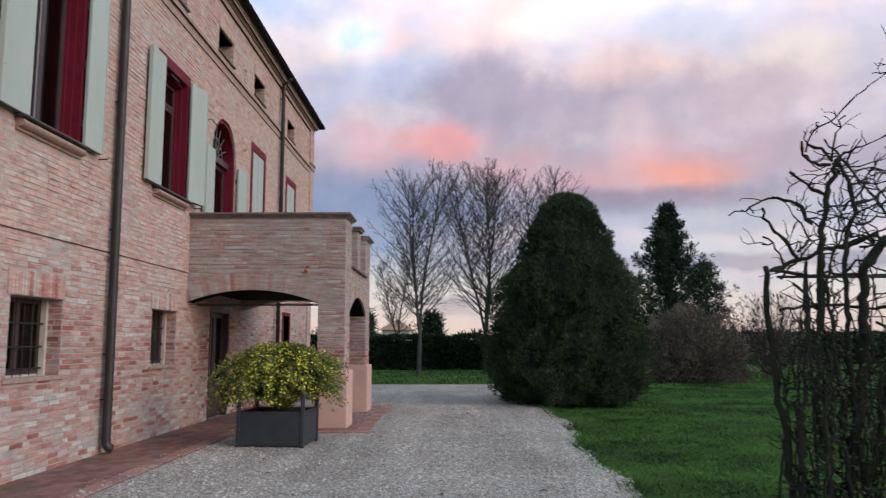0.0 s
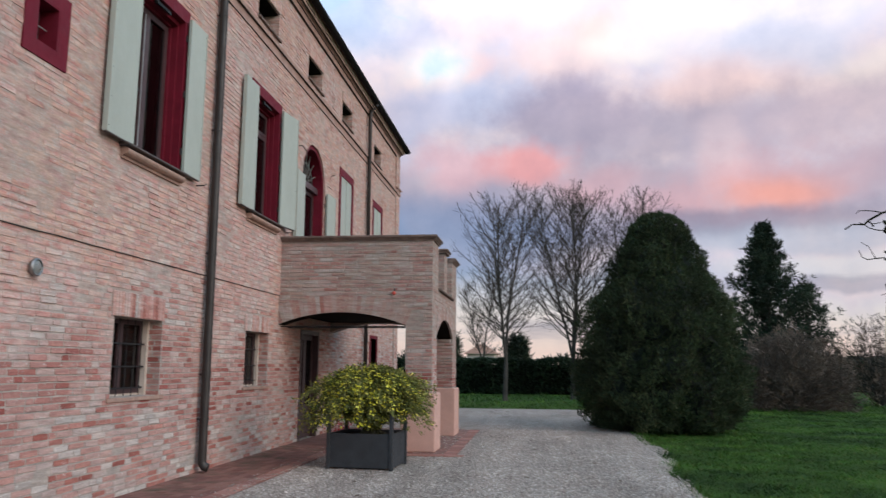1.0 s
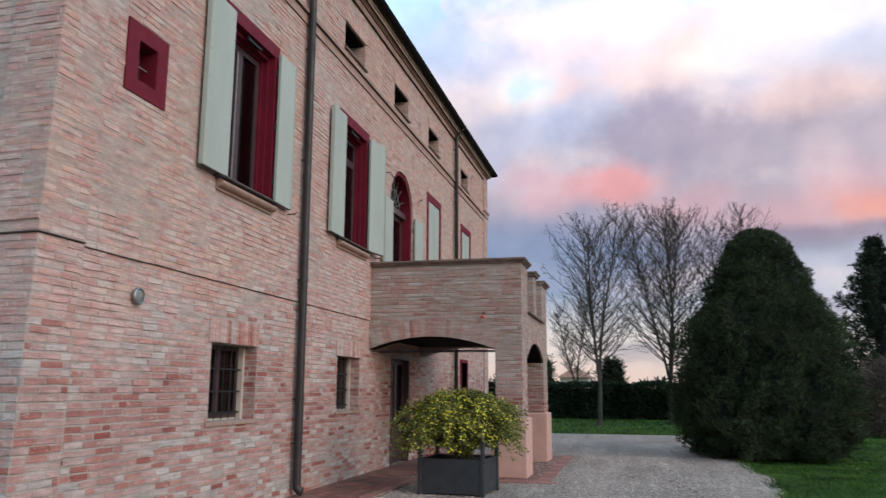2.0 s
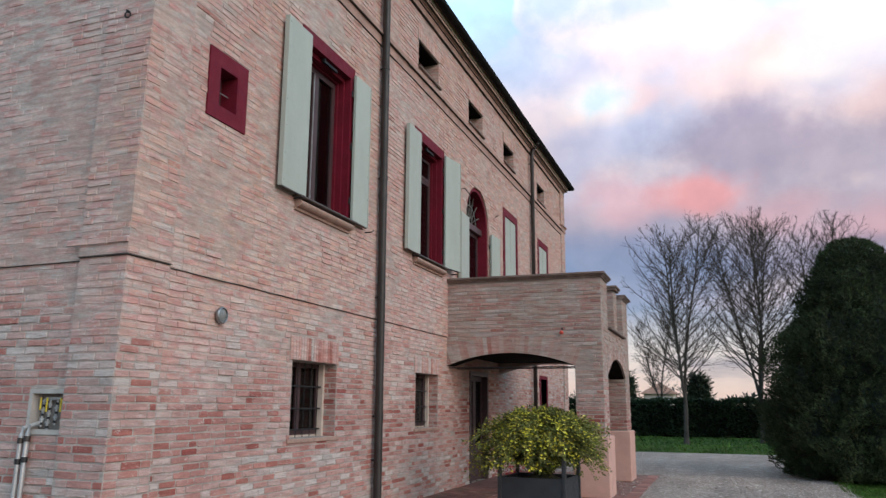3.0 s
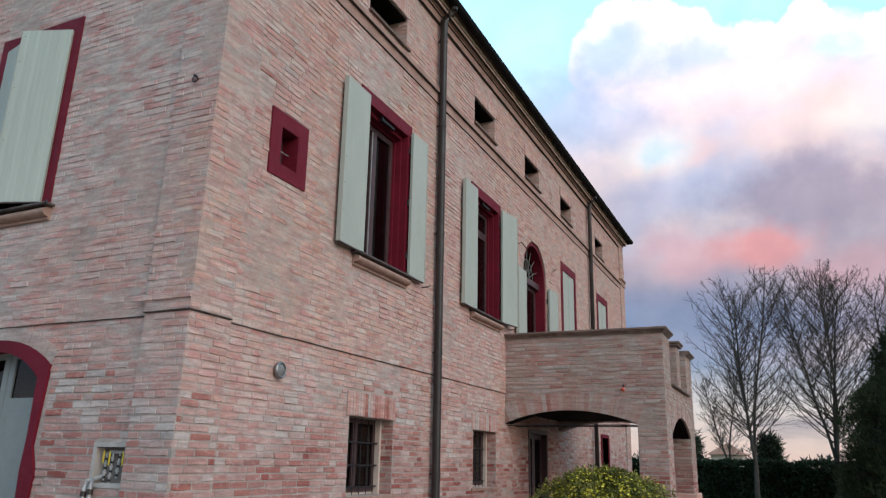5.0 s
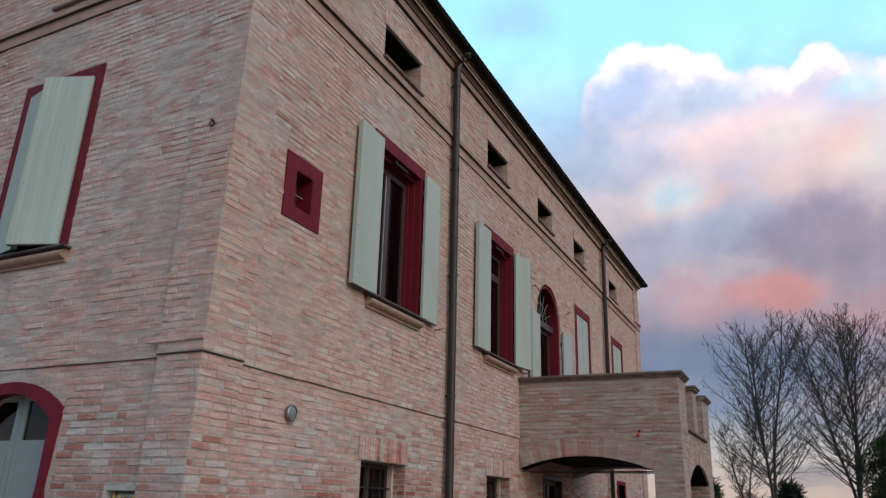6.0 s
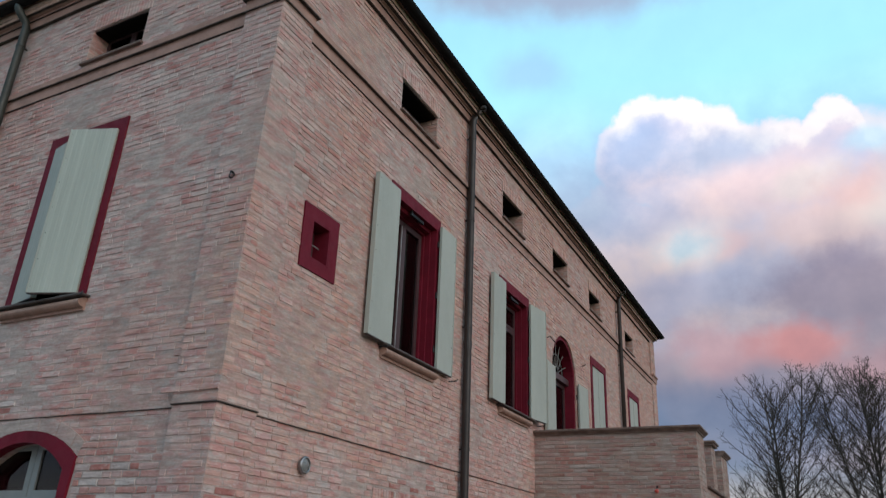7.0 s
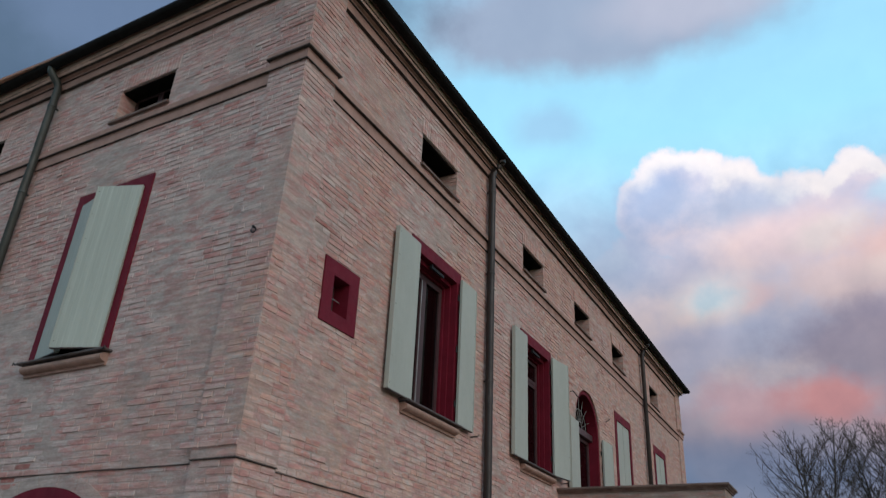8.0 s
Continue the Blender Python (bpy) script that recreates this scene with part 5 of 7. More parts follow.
# coping of two thin projecting courses
for p in ([(PX, 15.76), (PX, PY0), (0.012, PY0)], [(0.012, PY1), (PX, PY1), (PX, 18.26)]):
    bm = bmesh.new()
    sweep(bm, p, [(-0.46, P_TOP), (0.03, P_TOP), (0.03, P_TOP + 0.022), (0.055, P_TOP + 0.03), (0.075, P_TOP + 0.055), (-0.46, P_TOP + 0.055)])
    part("coping", bm, COPING_BRICK, porch, "thin projecting brick coping")
    bm = bmesh.new()
    sweep(bm, p, [(-0.47, P_TOP + 0.056), (0.09, P_TOP + 0.056), (0.098, P_TOP + 0.07), (0.092, P_TOP + 0.098), (0.07, P_TOP + 0.105), (-0.47, P_TOP + 0.105)])
    part("coping_slab", bm, COPING, porch, "dark weathered coping tiles")
bm = bmesh.new()
soft_block(bm, OUT, 15.72, 18.30, -0.47, 0.07, 3.124, 3.17, 0.01)
part("low_coping", bm, COPING, porch)
# middle pier between the two gaps of the terrace wall
bm = bmesh.new()
block(bm, OUT, 16.78, 17.24, -0.45, 0.0, 3.172, P_TOP)
terrace_pier = part("terrace_pier", bm, PORCH_MORTAR, porch, "square brick pier on the terrace wall")
bm = bmesh.new()
soft_block(bm, OUT, 16.72, 17.30, -0.50, 0.06, P_TOP + 0.001, P_TOP + 0.05, 0.008)
soft_block(bm, OUT, 16.69, 17.33, -0.53, 0.09, P_TOP + 0.051, P_TOP + 0.10, 0.012)
part("cap", bm, COPING, terrace_pier, "dark weathered cap")
# pedestals
for y0, y1 in ((PY0 - 0.05, 15.66), (18.36, PY1 + 0.06)):
    bm = bmesh.new()
    soft_block(bm, OUT, y0, y1, -0.60, 0.075, GZ, 1.05, 0.02)
    part("pedestal", bm, PLASTER, porch, "smooth pink plastered pedestal")
# added thin lining that paints the shade under the arches
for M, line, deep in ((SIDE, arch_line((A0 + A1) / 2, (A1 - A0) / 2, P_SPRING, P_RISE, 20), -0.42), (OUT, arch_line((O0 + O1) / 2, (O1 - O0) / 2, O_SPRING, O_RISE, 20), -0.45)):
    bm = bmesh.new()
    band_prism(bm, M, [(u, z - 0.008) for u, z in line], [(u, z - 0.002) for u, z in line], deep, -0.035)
    part("arch_shade", bm, SOFFIT, porch, "thin dark lining, the arch's shade put into its colour")
# tie rods
for y, z in ((14.75, 2.345), (15.25, 2.345)):
    bm = bmesh.new()
    tube(bm, [(0.0, y + 0.3, z), (2.65, y + 0.3, z)], 0.011, 6)
    part("tie_rod", bm, IRON, porch)

# alarm light on the porch
sensor = thing("alarm_sensor", (2.37, PY0 - 0.01, 2.98), "small round red alarm sensor on the porch wall", "sensor")
bm = bmesh.new()
tube(bm, [(2.37, PY0, 3.0), (2.37, PY0 - 0.05, 3.0), (2.37, PY0 - 0.09, 2.985), (2.37, PY0 - 0.10, 2.98)], [0.018, 0.03, 0.04, 0.022], 10)
part("body", bm, SIGNAL, sensor, "red plastic housing", smooth=True)
bm = bmesh.new()
soft_block(bm, SIDE, 2.355, 2.385, 0.0, 0.02, 3.04, 3.085, 0.006)
part("bracket", bm, IRON, sensor)

# bulkhead lamp
lamp = thing("wall_lamp", (0.02, 7.25, 2.56), "round steel bulkhead lamp on the brick wall, unlit", "lamp")
bm = bmesh.new()
ring = [(0.0, 0.02), (0.085, 0.02), (0.096, 0.045), (0.093, 0.065), (0.080, 0.072), (0.072, 0.066)]
rows = [[bm.verts.new((0.0 + d, 7.25 + r * math.cos(a), 2.56 + r * math.sin(a))) for a in np.linspace(0, 2 * math.pi, 25)[:-1]] for r, d in ring[1:]]
for a, b in zip(rows, rows[1:]):
    for k in range(24):
        bm.faces.new((a[k], a[(k + 1) % 24], b[(k + 1) % 24], b[k]))
bm.faces.new(rows[0])
part("rim", bm, CHROME, lamp, "steel rim", smooth=True)
bm = bmesh.new()
rows = [[bm.verts.new((0.058 + 0.016 * math.cos(r / 0.073 * 1.57), 7.25 + r * math.cos(a), 2.56 + r * math.sin(a))) for a in np.linspace(0, 2 * math.pi, 25)[:-1]] for r in (0.073, 0.055, 0.03, 0.012)]
for a, b in zip(rows, rows[1:]):
    for k in range(24):
        bm.faces.new((a[k], a[(k + 1) % 24], b[(k + 1) % 24], b[k]))
bm.faces.new(rows[-1])
part("lens", bm, LENS, lamp, "grey frosted lens", smooth=True)

# wall ring on the corner
hook = thing("wall_ring", END @ Vector((0.25, PD, 5.50)), "small rusty iron ring on the brick corner", "hook")
bm = bmesh.new()
c = END @ Vector((0.25, PD + 0.04, 5.48))
tube(bm, [c + Vector((0.035 * math.cos(a), 0, 0.035 * math.sin(a))) for a in np.linspace(0, 2 * math.pi, 13)], 0.008, 6)
tube(bm, [END @ Vector((0.25, PD - 0.02, 5.52)), END @ Vector((0.25, PD + 0.06, 5.515))], 0.014, 6)
part("ring", bm, IRON, hook)

# ---------------------------------------------------------------- planter
pl_at, pl_turn = Vector((2.38, 12.68, GZ)), radians(-4)
PL = Matrix.Translation(pl_at) @ Matrix.Rotation(pl_turn, 4, "Z")
planter = thing("planter", pl_at, "square anthracite planter box with corner posts on the gravel", "planter")
hw, hd, ph = 0.53, 0.46, 0.56
for a, b, c, d in ((-hw, hw, -hd, -hd + 0.03), (-hw, hw, hd - 0.03, hd), (-hw, -hw + 0.03, -hd + 0.031, hd - 0.031), (hw - 0.03, hw, -hd + 0.031, hd - 0.031)):
    bm = bmesh.new()
    soft_block(bm, PL, a + 0.002, b - 0.002, c, d, 0.03, ph, 0.005)
    part("panel", bm, PLANTER, planter)
for sx in (-1, 1):
    for sy in (-1, 1):
        bm = bmesh.new()
        x, y = sx * (hw - 0.01), sy * (hd - 0.01)
        soft_block(bm, PL, x - 0.03, x + 0.03, y - 0.03, y + 0.03, 0.0, 0.95 if (sx, sy) != (1, -1) else 1.15, 0.005)
        part("corner_post", bm, PLANTER, planter)
bm = bmesh.new()
n = 14
gv = [[bm.verts.new(PL @ Vector((-hw + 0.03 + (2 * hw - 0.06) * i / n, -hd + 0.03 + (2 * hd - 0.06) * j / n, ph - 0.06 + rng.uniform(-0.015, 0.02)))) for j in range(n + 1)] for i in range(n + 1)]
for i in range(n):
    for j in range(n):
        bm.faces.new((gv[i][j], gv[i + 1][j], gv[i + 1][j + 1], gv[i][j + 1]))
part("soil", bm, SOIL, planter)


# pot of red flowers beside the door
pot = thing("flower_pot", (1.15, 15.7, GZ + 0.02), "terracotta pot with red and pink flowers under the porch", "flower pot")
bm = bmesh.new()
tube(bm, [(1.15, 15.7, GZ + 0.02), (1.15, 15.7, GZ + 0.20), (1.15, 15.7, GZ + 0.21), (1.15, 15.7, GZ + 0.25)], [0.13, 0.18, 0.20, 0.20], 16)
part("pot", bm, CERAMIC, pot)
rp = random.Random(4)
verts, faces = [], []
for k in range(260):
    c = Vector((1.15 + rp.gauss(0, 0.13), 15.7 + rp.gauss(0, 0.12), GZ + 0.27 + abs(rp.gauss(0, 0.12))))
    s_, w_ = Vector((rp.gauss(0, 1), rp.gauss(0, 1), rp.gauss(0, 1))).normalized(), Vector((rp.gauss(0, 1), rp.gauss(0, 1), rp.gauss(0, 1))).normalized()
    o = len(verts)
    verts += [c - 0.02 * s_, c + 0.02 * w_, c + 0.02 * s_, c - 0.02 * w_]
    faces.append((o, o + 1, o + 2, o + 3))
raw("flower", verts, faces, leaf_material("red_petals", [(0, (0.30, 0.02, 0.03)), (0.55, (0.45, 0.05, 0.06)), (0.8, (0.6, 0.35, 0.35)), (1, (0.05, 0.10, 0.03))]), pot, "red and pink petals", "stuff")

# ---------------------------------------------------------------- ground
R = random.Random(11)


def hill(x, y):
    return 0.03 * math.sin(0.21 * x + 0.4) * math.cos(0.17 * y) * min(1.0, max(0.0, (x - 8) / 6))


bm = bmesh.new()
xs = [-900, -300, -100, -40, -14, 0, 3.5, 5.5] + [6.6 + 0.7 * i for i in range(24)] + [26, 32, 45, 80, 200, 500, 900]
ys = [-300, -80, -20, -6, 0] + [2 + 1.2 * i for i in range(28)] + [40, 48, 60, 90, 200, 500, 1200]
gv = [[bm.verts.new((x, y, GZ - 0.035 + hill(x, y))) for y in ys] for x in xs]
for i in range(len(xs) - 1):
    for j in range(len(ys) - 1):
        bm.faces.new((gv[i][j], gv[i + 1][j], gv[i + 1][j + 1], gv[i][j + 1]))
ground = part("ground", bm, LAWN, None, "green lawn", smooth=True)
tagged(ground, "short green lawn running to the hedge", "lawn", kind="structure")


def lawn_edge(y):
    """Where the gravel gives way to grass."""
    return 6.85 + 0.043 * y + 0.10 * math.sin(0.9 * y) + 0.05 * math.sin(2.7 * y + 1)


def far_edge(x):
    return 30.9 + 0.2 * math.sin(0.8 * x)


bm = bmesh.new()
prev = None
for k in range(90):
    y = -14 + 0.5 * k
    y = min(y, 31.2)
    row = [bm.verts.new((x, y if y < 31 else far_edge(x), GZ)) for x in [-30 if y < 5 or y > 28.2 else -0.02] + list(np.linspace(0.6, lawn_edge(y), 8))]
    if prev:
        for i in range(len(row) - 1):
            bm.faces.new((prev[i], prev[i + 1], row[i + 1], row[i]))
    prev = row
    if y >= 31.2:
        break
gravel = part("gravel_drive", bm, GRAVEL, None)
tagged(gravel, "pale grey gravel drive along the house", "driveway", kind="structure")

# loose stones on the drive
verts, faces = [], []
OCT = np.array([(1, 0, 0), (0, 1, 0), (-1, 0, 0), (0, -1, 0), (0, 0, 0.8), (0, 0, -0.4)])
OF = [(0, 1, 4), (1, 2, 4), (2, 3, 4), (3, 0, 4)]
for k in range(60000):
    y = 5.5 + 15 * rng.random() ** 1.7
    x = rng.uniform(1.27, lawn_edge(y) + 0.05) if rng.random() < 0.985 else 1.3 - abs(rng.normal(0, 0.16))
    s = rng.uniform(0.007, 0.013) if rng.random() < 0.8 else rng.uniform(0.013, 0.024)
    a = rng.uniform(0, 3.14)
    c, t = math.cos(a), math.sin(a)
    q = OCT * s * rng.uniform(0.7, 1.3, (6, 3))
    o = len(verts)
    verts += [(x + p[0] * c - p[1] * t, y + p[0] * t + p[1] * c, GZ + (0.002 if x > 1.31 else 0.018) + p[2]) for p in q]
    faces += [tuple(o + i for i in f) for f in OF]
stones = raw("pebbles", verts, faces, PEBBLE, None)
tagged(stones, "loose grey gravel stones on the drive", "gravel", kind="stuff")

# brick pavement along the wall and round the porch
pave = bmesh.new()
block(pave, FRONT, 1.0, 14.2, 0.0, 1.31, GZ - 0.08, GZ + 0.006)
block(pave, FRONT, 14.201, 20.3, 0.0, 3.66, GZ - 0.08, GZ + 0.006)
pavement = part("pavement", pave, CERAMIC, None)
tagged(pavement, "worn terracotta paving along the house wall", "pavement", kind="structure")


# ---------------------------------------------------------------- grass
def grass_patch(name, n, pick, lo, hi, label):
    verts, faces = [], []
    while len(faces) < n:
        x, y = pick()
        h, w = rng.uniform(lo, hi), rng.uniform(0.004, 0.009) * (1 + 0.05 * max(0, y - 8))
        a = rng.uniform(0, 6.28)
        h *= 0.55 + 1.1 * max(0.0, 0.45 + noise.noise(Vector((x * 1.1, y * 1.1, 0))) + 0.5 * noise.noise(Vector((x * 3.1, y * 3.1, 5))))
        bx, by = rng.normal(0, 0.8, 2) * h
        z = GZ - 0.037 + hill(x, y)
        o = len(verts)
        verts += [(x - w * math.cos(a), y - w * math.sin(a), z), (x + w * math.cos(a), y + w * math.sin(a), z), (x + bx, y + by, z + h)]
        faces.append((o, o + 1, o + 2))
    return tagged(raw(name, verts, faces, BLADE, None), label, "grass", kind="stuff")


def near_lawn():
    while True:
        y = 4.5 + 27 * rng.random() ** 1.4
        x = lawn_edge(y) + rng.uniform(-0.06, 1) + 13 * rng.random() ** 1.3 * min(1, y / 12)
        return x, y


def far_lawn():
    y = rng.uniform(31, 46)
    return rng.uniform(-2, 30), y


grass_patch("grass", 150000, near_lawn, 0.014, 0.048, "short green grass blades beside the drive")
grass_patch("grass", 16000, far_lawn, 0.06, 0.14, "short green grass beyond the drive")
grass_patch("grass", 5000, lambda: (lawn_edge(q := 4 + 26 * rng.random() ** 1.4) + rng.normal(0, 0.07), q), 0.04, 0.13, "ragged tufts along the drive's edge")


# ---------------------------------------------------------------- plants
def limb_tubes(segments, sides=5):
    """Vertices and faces for many tapered sticks (a, b, ra, rb)."""
    verts, faces = [], []
    ang = [2 * math.pi * k / sides for k in range(sides)]
    for a, b, ra, rb in segments:
        d = (b - a).normalized()
        s = d.cross(Vector((0.3, 0.2, 0.93)) if abs(d.z) < 0.9 else Vector((1, 0, 0))).normalized()
        w = d.cross(s)
        o = len(verts)
        for p, r in ((a, ra), (b, rb)):
            verts += [p + r * (math.cos(t) * s + math.sin(t) * w) for t in ang]
        faces += [(o + k, o + (k + 1) % sides, o + sides + (k + 1) % sides, o + sides + k) for k in range(sides)]
    return verts, faces


def bare_tree(name, at, height, stems, seed, label, width=2.4, lean=0.20):
    """Leafless tree: low fork, rising stems, paired limbs that fill a domed crown, short upright twigs."""
    r = random.Random(seed)
    t = thing(name, at, label, "tree", "leafless trees by the hedge")
    segs = {0: [], 1: [], 2: []}
    base = Vector(at)
    fork = base + Vector((0.05, 0, height * 0.16))
    segs[0] += [(base - Vector((0, 0, 0.1)), base + Vector((0, 0, 0.25)), 0.17, 0.12), (base + Vector((0, 0, 0.25)), fork, 0.12, 0.10)]

    def inside(q):
        h = (q.z - base.z) / height
        room = 1 - ((h - 0.48) / 0.53) ** 2
        return room > 0 and math.hypot(q.x - base.x, q.y - base.y) < width * 1.02 * math.sqrt(room) * r.uniform(0.86, 1.06)

    def shoot(p, d, length, radius, level, n, up, jig):
        step = length / n
        places = []
        for i in range(n):
            d = (d + Vector((r.gauss(0, jig), r.gauss(0, jig), r.gauss(0, jig) + up))).normalized()
            q = p + d * step
            if level and not inside(q):
                break
            segs[level].append((p, q, radius * (1 - 0.7 * i / n), radius * (1 - 0.7 * (i + 1) / n)))
            places.append((q, d.copy()))
            p = q
        return places

    for k in range(stems):
        a = 2 * math.pi * k / stems + r.uniform(-0.5, 0.5)
        tilt = lean * (0.4 if k == 0 else r.uniform(0.9, 1.7))
        tall = height * (0.76 if k == 0 else r.uniform(0.60, 0.72))
        line = shoot(fork, Vector((math.cos(a) * tilt, math.sin(a) * tilt, 1)), tall, 0.075, 0, 31, 0.035, 0.025)
        for i, (q, d) in enumerate(line[3:]):
            h = min(0.99, (q.z - base.z) / height)
            reach = width * math.sqrt(max(0.03, 1 - ((h - 0.42) / 0.60) ** 2)) * r.uniform(0.45, 1.05) * (1.0 if k == 0 else 0.85) * (1.0 if h < 0.75 else 0.6)
            for side in range(2 if r.random() < 0.5 else 1):
                b = i * 2.4 + 2.8 * side + r.uniform(-0.8, 0.8)
                way = Vector((math.cos(b), math.sin(b), r.uniform(0.35, 0.8) + 0.5 * h))
                limb = shoot(q, way, reach * r.uniform(0.8, 1.3), 0.030 * (1.15 - 0.6 * h), 1, 8, 0.07, 0.06)
                for j, (u, e) in enumerate(limb[1:]):
                    for turn in (1, -1):
                        across = e.cross(Vector((r.gauss(0, 1), r.gauss(0, 1), 0.3))).normalized() * turn
                        twig = shoot(u, e + across * 0.85, reach * (0.36 - 0.035 * j) * r.uniform(0.6, 1.2), 0.0095, 2, 3, 0.09, 0.07)
                        for v_, g in twig[:2]:
                            across = g.cross(Vector((r.gauss(0, 1), r.gauss(0, 1), 0.3))).normalized()
                            shoot(v_, g + across * 0.8, r.uniform(0.12, 0.34), 0.0065, 2, 2, 0.08, 0.08)
    for nm, lv, m, sides in (("trunk", 0, BARK, 7), ("branch", 1, BARK, 4), ("crown", 2, TWIG, 3)):
        v, f = limb_tubes(segs[lv], sides)
        raw(nm, v, f, m, t, {"trunk": "grey forked trunk", "branch": "rising bare limbs", "crown": "fine leafless twigs"}[nm], "stuff" if nm != "trunk" else "")
    return t


bare_tree("bare_tree", (3.53, 38.2, GZ), 11.3, 3, 3, "tall leafless tree with a low fork, on the grass", 3.9, 0.13)
bare_tree("bare_tree", (6.9, 40.5, GZ), 11.4, 4, 8, "tall leafless tree with upright limbs, before the hedge", 5.0, 0.18)
bare_tree("bare_tree", (10.4, 41.0, GZ), 11.3, 4, 14, "leafless tree standing behind the thuja", 4.2, 0.22)
bare_tree("bare_tree", (1.0, 58.0, GZ), 9.0, 2, 21, "leafless tree beyond the hedge", 2.2)


def sprays(points, size, fan, r, blades=3, thin=0.22):
    """Small flat leaf sprays: (place, way) pairs."""
    verts, faces = [], []
    for p, d in points:
        d = d.normalized()
        for _ in range(blades):
            e = (d + Vector((r.gauss(0, fan), r.gauss(0, fan), r.gauss(0, fan)))).normalized()
            s = e.cross(Vector((r.gauss(0, 1), r.gauss(0, 1), r.gauss(0, 1)))).normalized()
            l = size * r.uniform(0.6, 1.3)
            o = len(verts)
            verts += [p, p + e * l * 0.55 + s * l * thin, p + e * l, p + e * l * 0.5 - s * l * thin]
            faces.append((o, o + 1, o + 2, o + 3))
    return verts, faces


def lump(a, b, c):
    return noise.noise(Vector((a, b, c)))


# the thuja beside the drive
r = random.Random(5)
tj = Vector((8.42, 21.6, GZ))
thuja = thing("thuja", tj, "broad dark green thuja at the edge of the lawn", "tree")


def thuja_radius(h, a):
    """Radius by height share and bearing."""
    base = 2.1 * float(np.interp(h, (0, 0.06, 0.2, 0.32, 0.45, 0.57, 0.70, 0.83, 0.93, 0.98, 1), (0.84, 0.96, 1.02, 1.02, 0.93, 0.82, 0.65, 0.48, 0.35, 0.20, 0.05)))
    x, y, z = base * math.cos(a), base * math.sin(a), 6.0 * h
    return max(0.05, base * (1 + 0.20 * lump(1.1 * x, 1.1 * y, 0.8 * z) + 0.16 * lump(2.4 * x, 2.4 * y, 1.5 * z + 9) + 0.12 * lump(5 * x, 5 * y, 3.2 * z + 4)))


def thuja_at(h):
    """The stem's line: the top leans a little."""
    return tj + Vector((0.02 + 0.05 * h, 0, 0))


TH = 6.0
bm = bmesh.new()
tube(bm, [tj - Vector((0, 0, 0.1)), tj + Vector((0, 0, 1.5)), tj + Vector((0.05, 0, 3.5))], [0.16, 0.12, 0.05], 8)
part("trunk", bm, BARK, thuja)
# closed core whose dark colour paints the shade inside the crown
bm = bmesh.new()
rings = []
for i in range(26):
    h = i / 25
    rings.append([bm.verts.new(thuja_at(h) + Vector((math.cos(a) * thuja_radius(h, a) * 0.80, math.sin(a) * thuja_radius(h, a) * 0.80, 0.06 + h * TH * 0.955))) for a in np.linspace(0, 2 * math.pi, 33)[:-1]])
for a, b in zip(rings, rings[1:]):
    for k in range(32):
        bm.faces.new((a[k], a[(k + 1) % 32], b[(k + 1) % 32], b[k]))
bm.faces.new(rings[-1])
part("dark_core", bm, simple("thuja_shade", (0.008, 0.013, 0.008), 0.95, vary=0.4, scale=4, grain=20, bumpy=0.9), thuja, "solid dark core, the crown's inner shade in its colour")
pts = []
while len(pts) < 62000:
    h, a = r.random() ** 1.15, r.uniform(0, 6.283)
    rad = thuja_radius(h, a)
    if r.random() > rad / 2.2 + 0.08:
        continue
    # ragged gaps between the upright plumes
    if lump(3.6 * rad * math.cos(a), 3.6 * rad * math.sin(a), h * 14) < -0.12:
        rad *= 0.86
    p = thuja_at(h) + Vector((math.cos(a) * rad * r.uniform(0.84, 1.02), math.sin(a) * rad * r.uniform(0.84, 1.02), 0.03 + h * TH * 0.97))
    pts.append((p, Vector((math.cos(a) * 0.8, math.sin(a) * 0.8, 0.9))))
v, f = sprays(pts, 0.115, 0.5, r, 3, 0.075)
raw("foliage", v, f, THUJA, thuja, "dense upright green sprays", "stuff")


def conifer(name, at, height, radius, seed, label, mat, gap=0.35, clump=0.30, n_limb=70, bl=5, taper=0.62):
    """An open conifer: trunk, whorled limbs and clumps of needles."""
    r = random.Random(seed)
    base = Vector(at)
    t = thing(name, at, label, "tree", "pines on the lawn" if name == "pine" else "evergreens behind the hedge")
    bm = bmesh.new()
    tube(bm, [base - Vector((0, 0, 0.1)), base + Vector((0.05, 0, height * 0.5)), base + Vector((0, 0.05, height * 0.98))], [0.22, 0.13, 0.02], 8)
    part("trunk", bm, BARK, t)
    segs, pts = [], []
    for k in range(n_limb):
        h = 0.06 + 0.92 * (k + 0.5) / n_limb
        a = k * 2.39996 + r.uniform(-0.3, 0.3)
        l = radius * (1 - h) ** taper * (1 if h > 0.2 else 0.8 + h) * r.uniform(0.45, 1.25)
        p = base + Vector((0, 0, h * height))
        d = Vector((math.cos(a), math.sin(a), 0.25 + 0.5 * h))
        for i in range(6):
            q = p + d.normalized() * l / 6
            segs.append((p, q, 0.035 * (1 - i / 7), 0.035 * (1 - (i + 1) / 7)))
            p, d = q, d + Vector((0, 0, 0.08))
            for _ in range(int((2 + 5 * (1 - gap)) * (0.6 + 0.3 * i))):
                o = Vector((r.gauss(0, 1), r.gauss(0, 1), r.gauss(0, 0.7))) * clump * 0.62
                pts.append((p + o, d + Vector((0, 0, 0.6)) + o))
    v, f = limb_tubes(segs, 4)
    raw("branch", v, f, BARK, t)
    v, f = sprays(pts, clump, 0.75, r, bl, 0.08)
    raw("foliage", v, f, mat, t, "clumps of dark needles", "stuff")
    return t


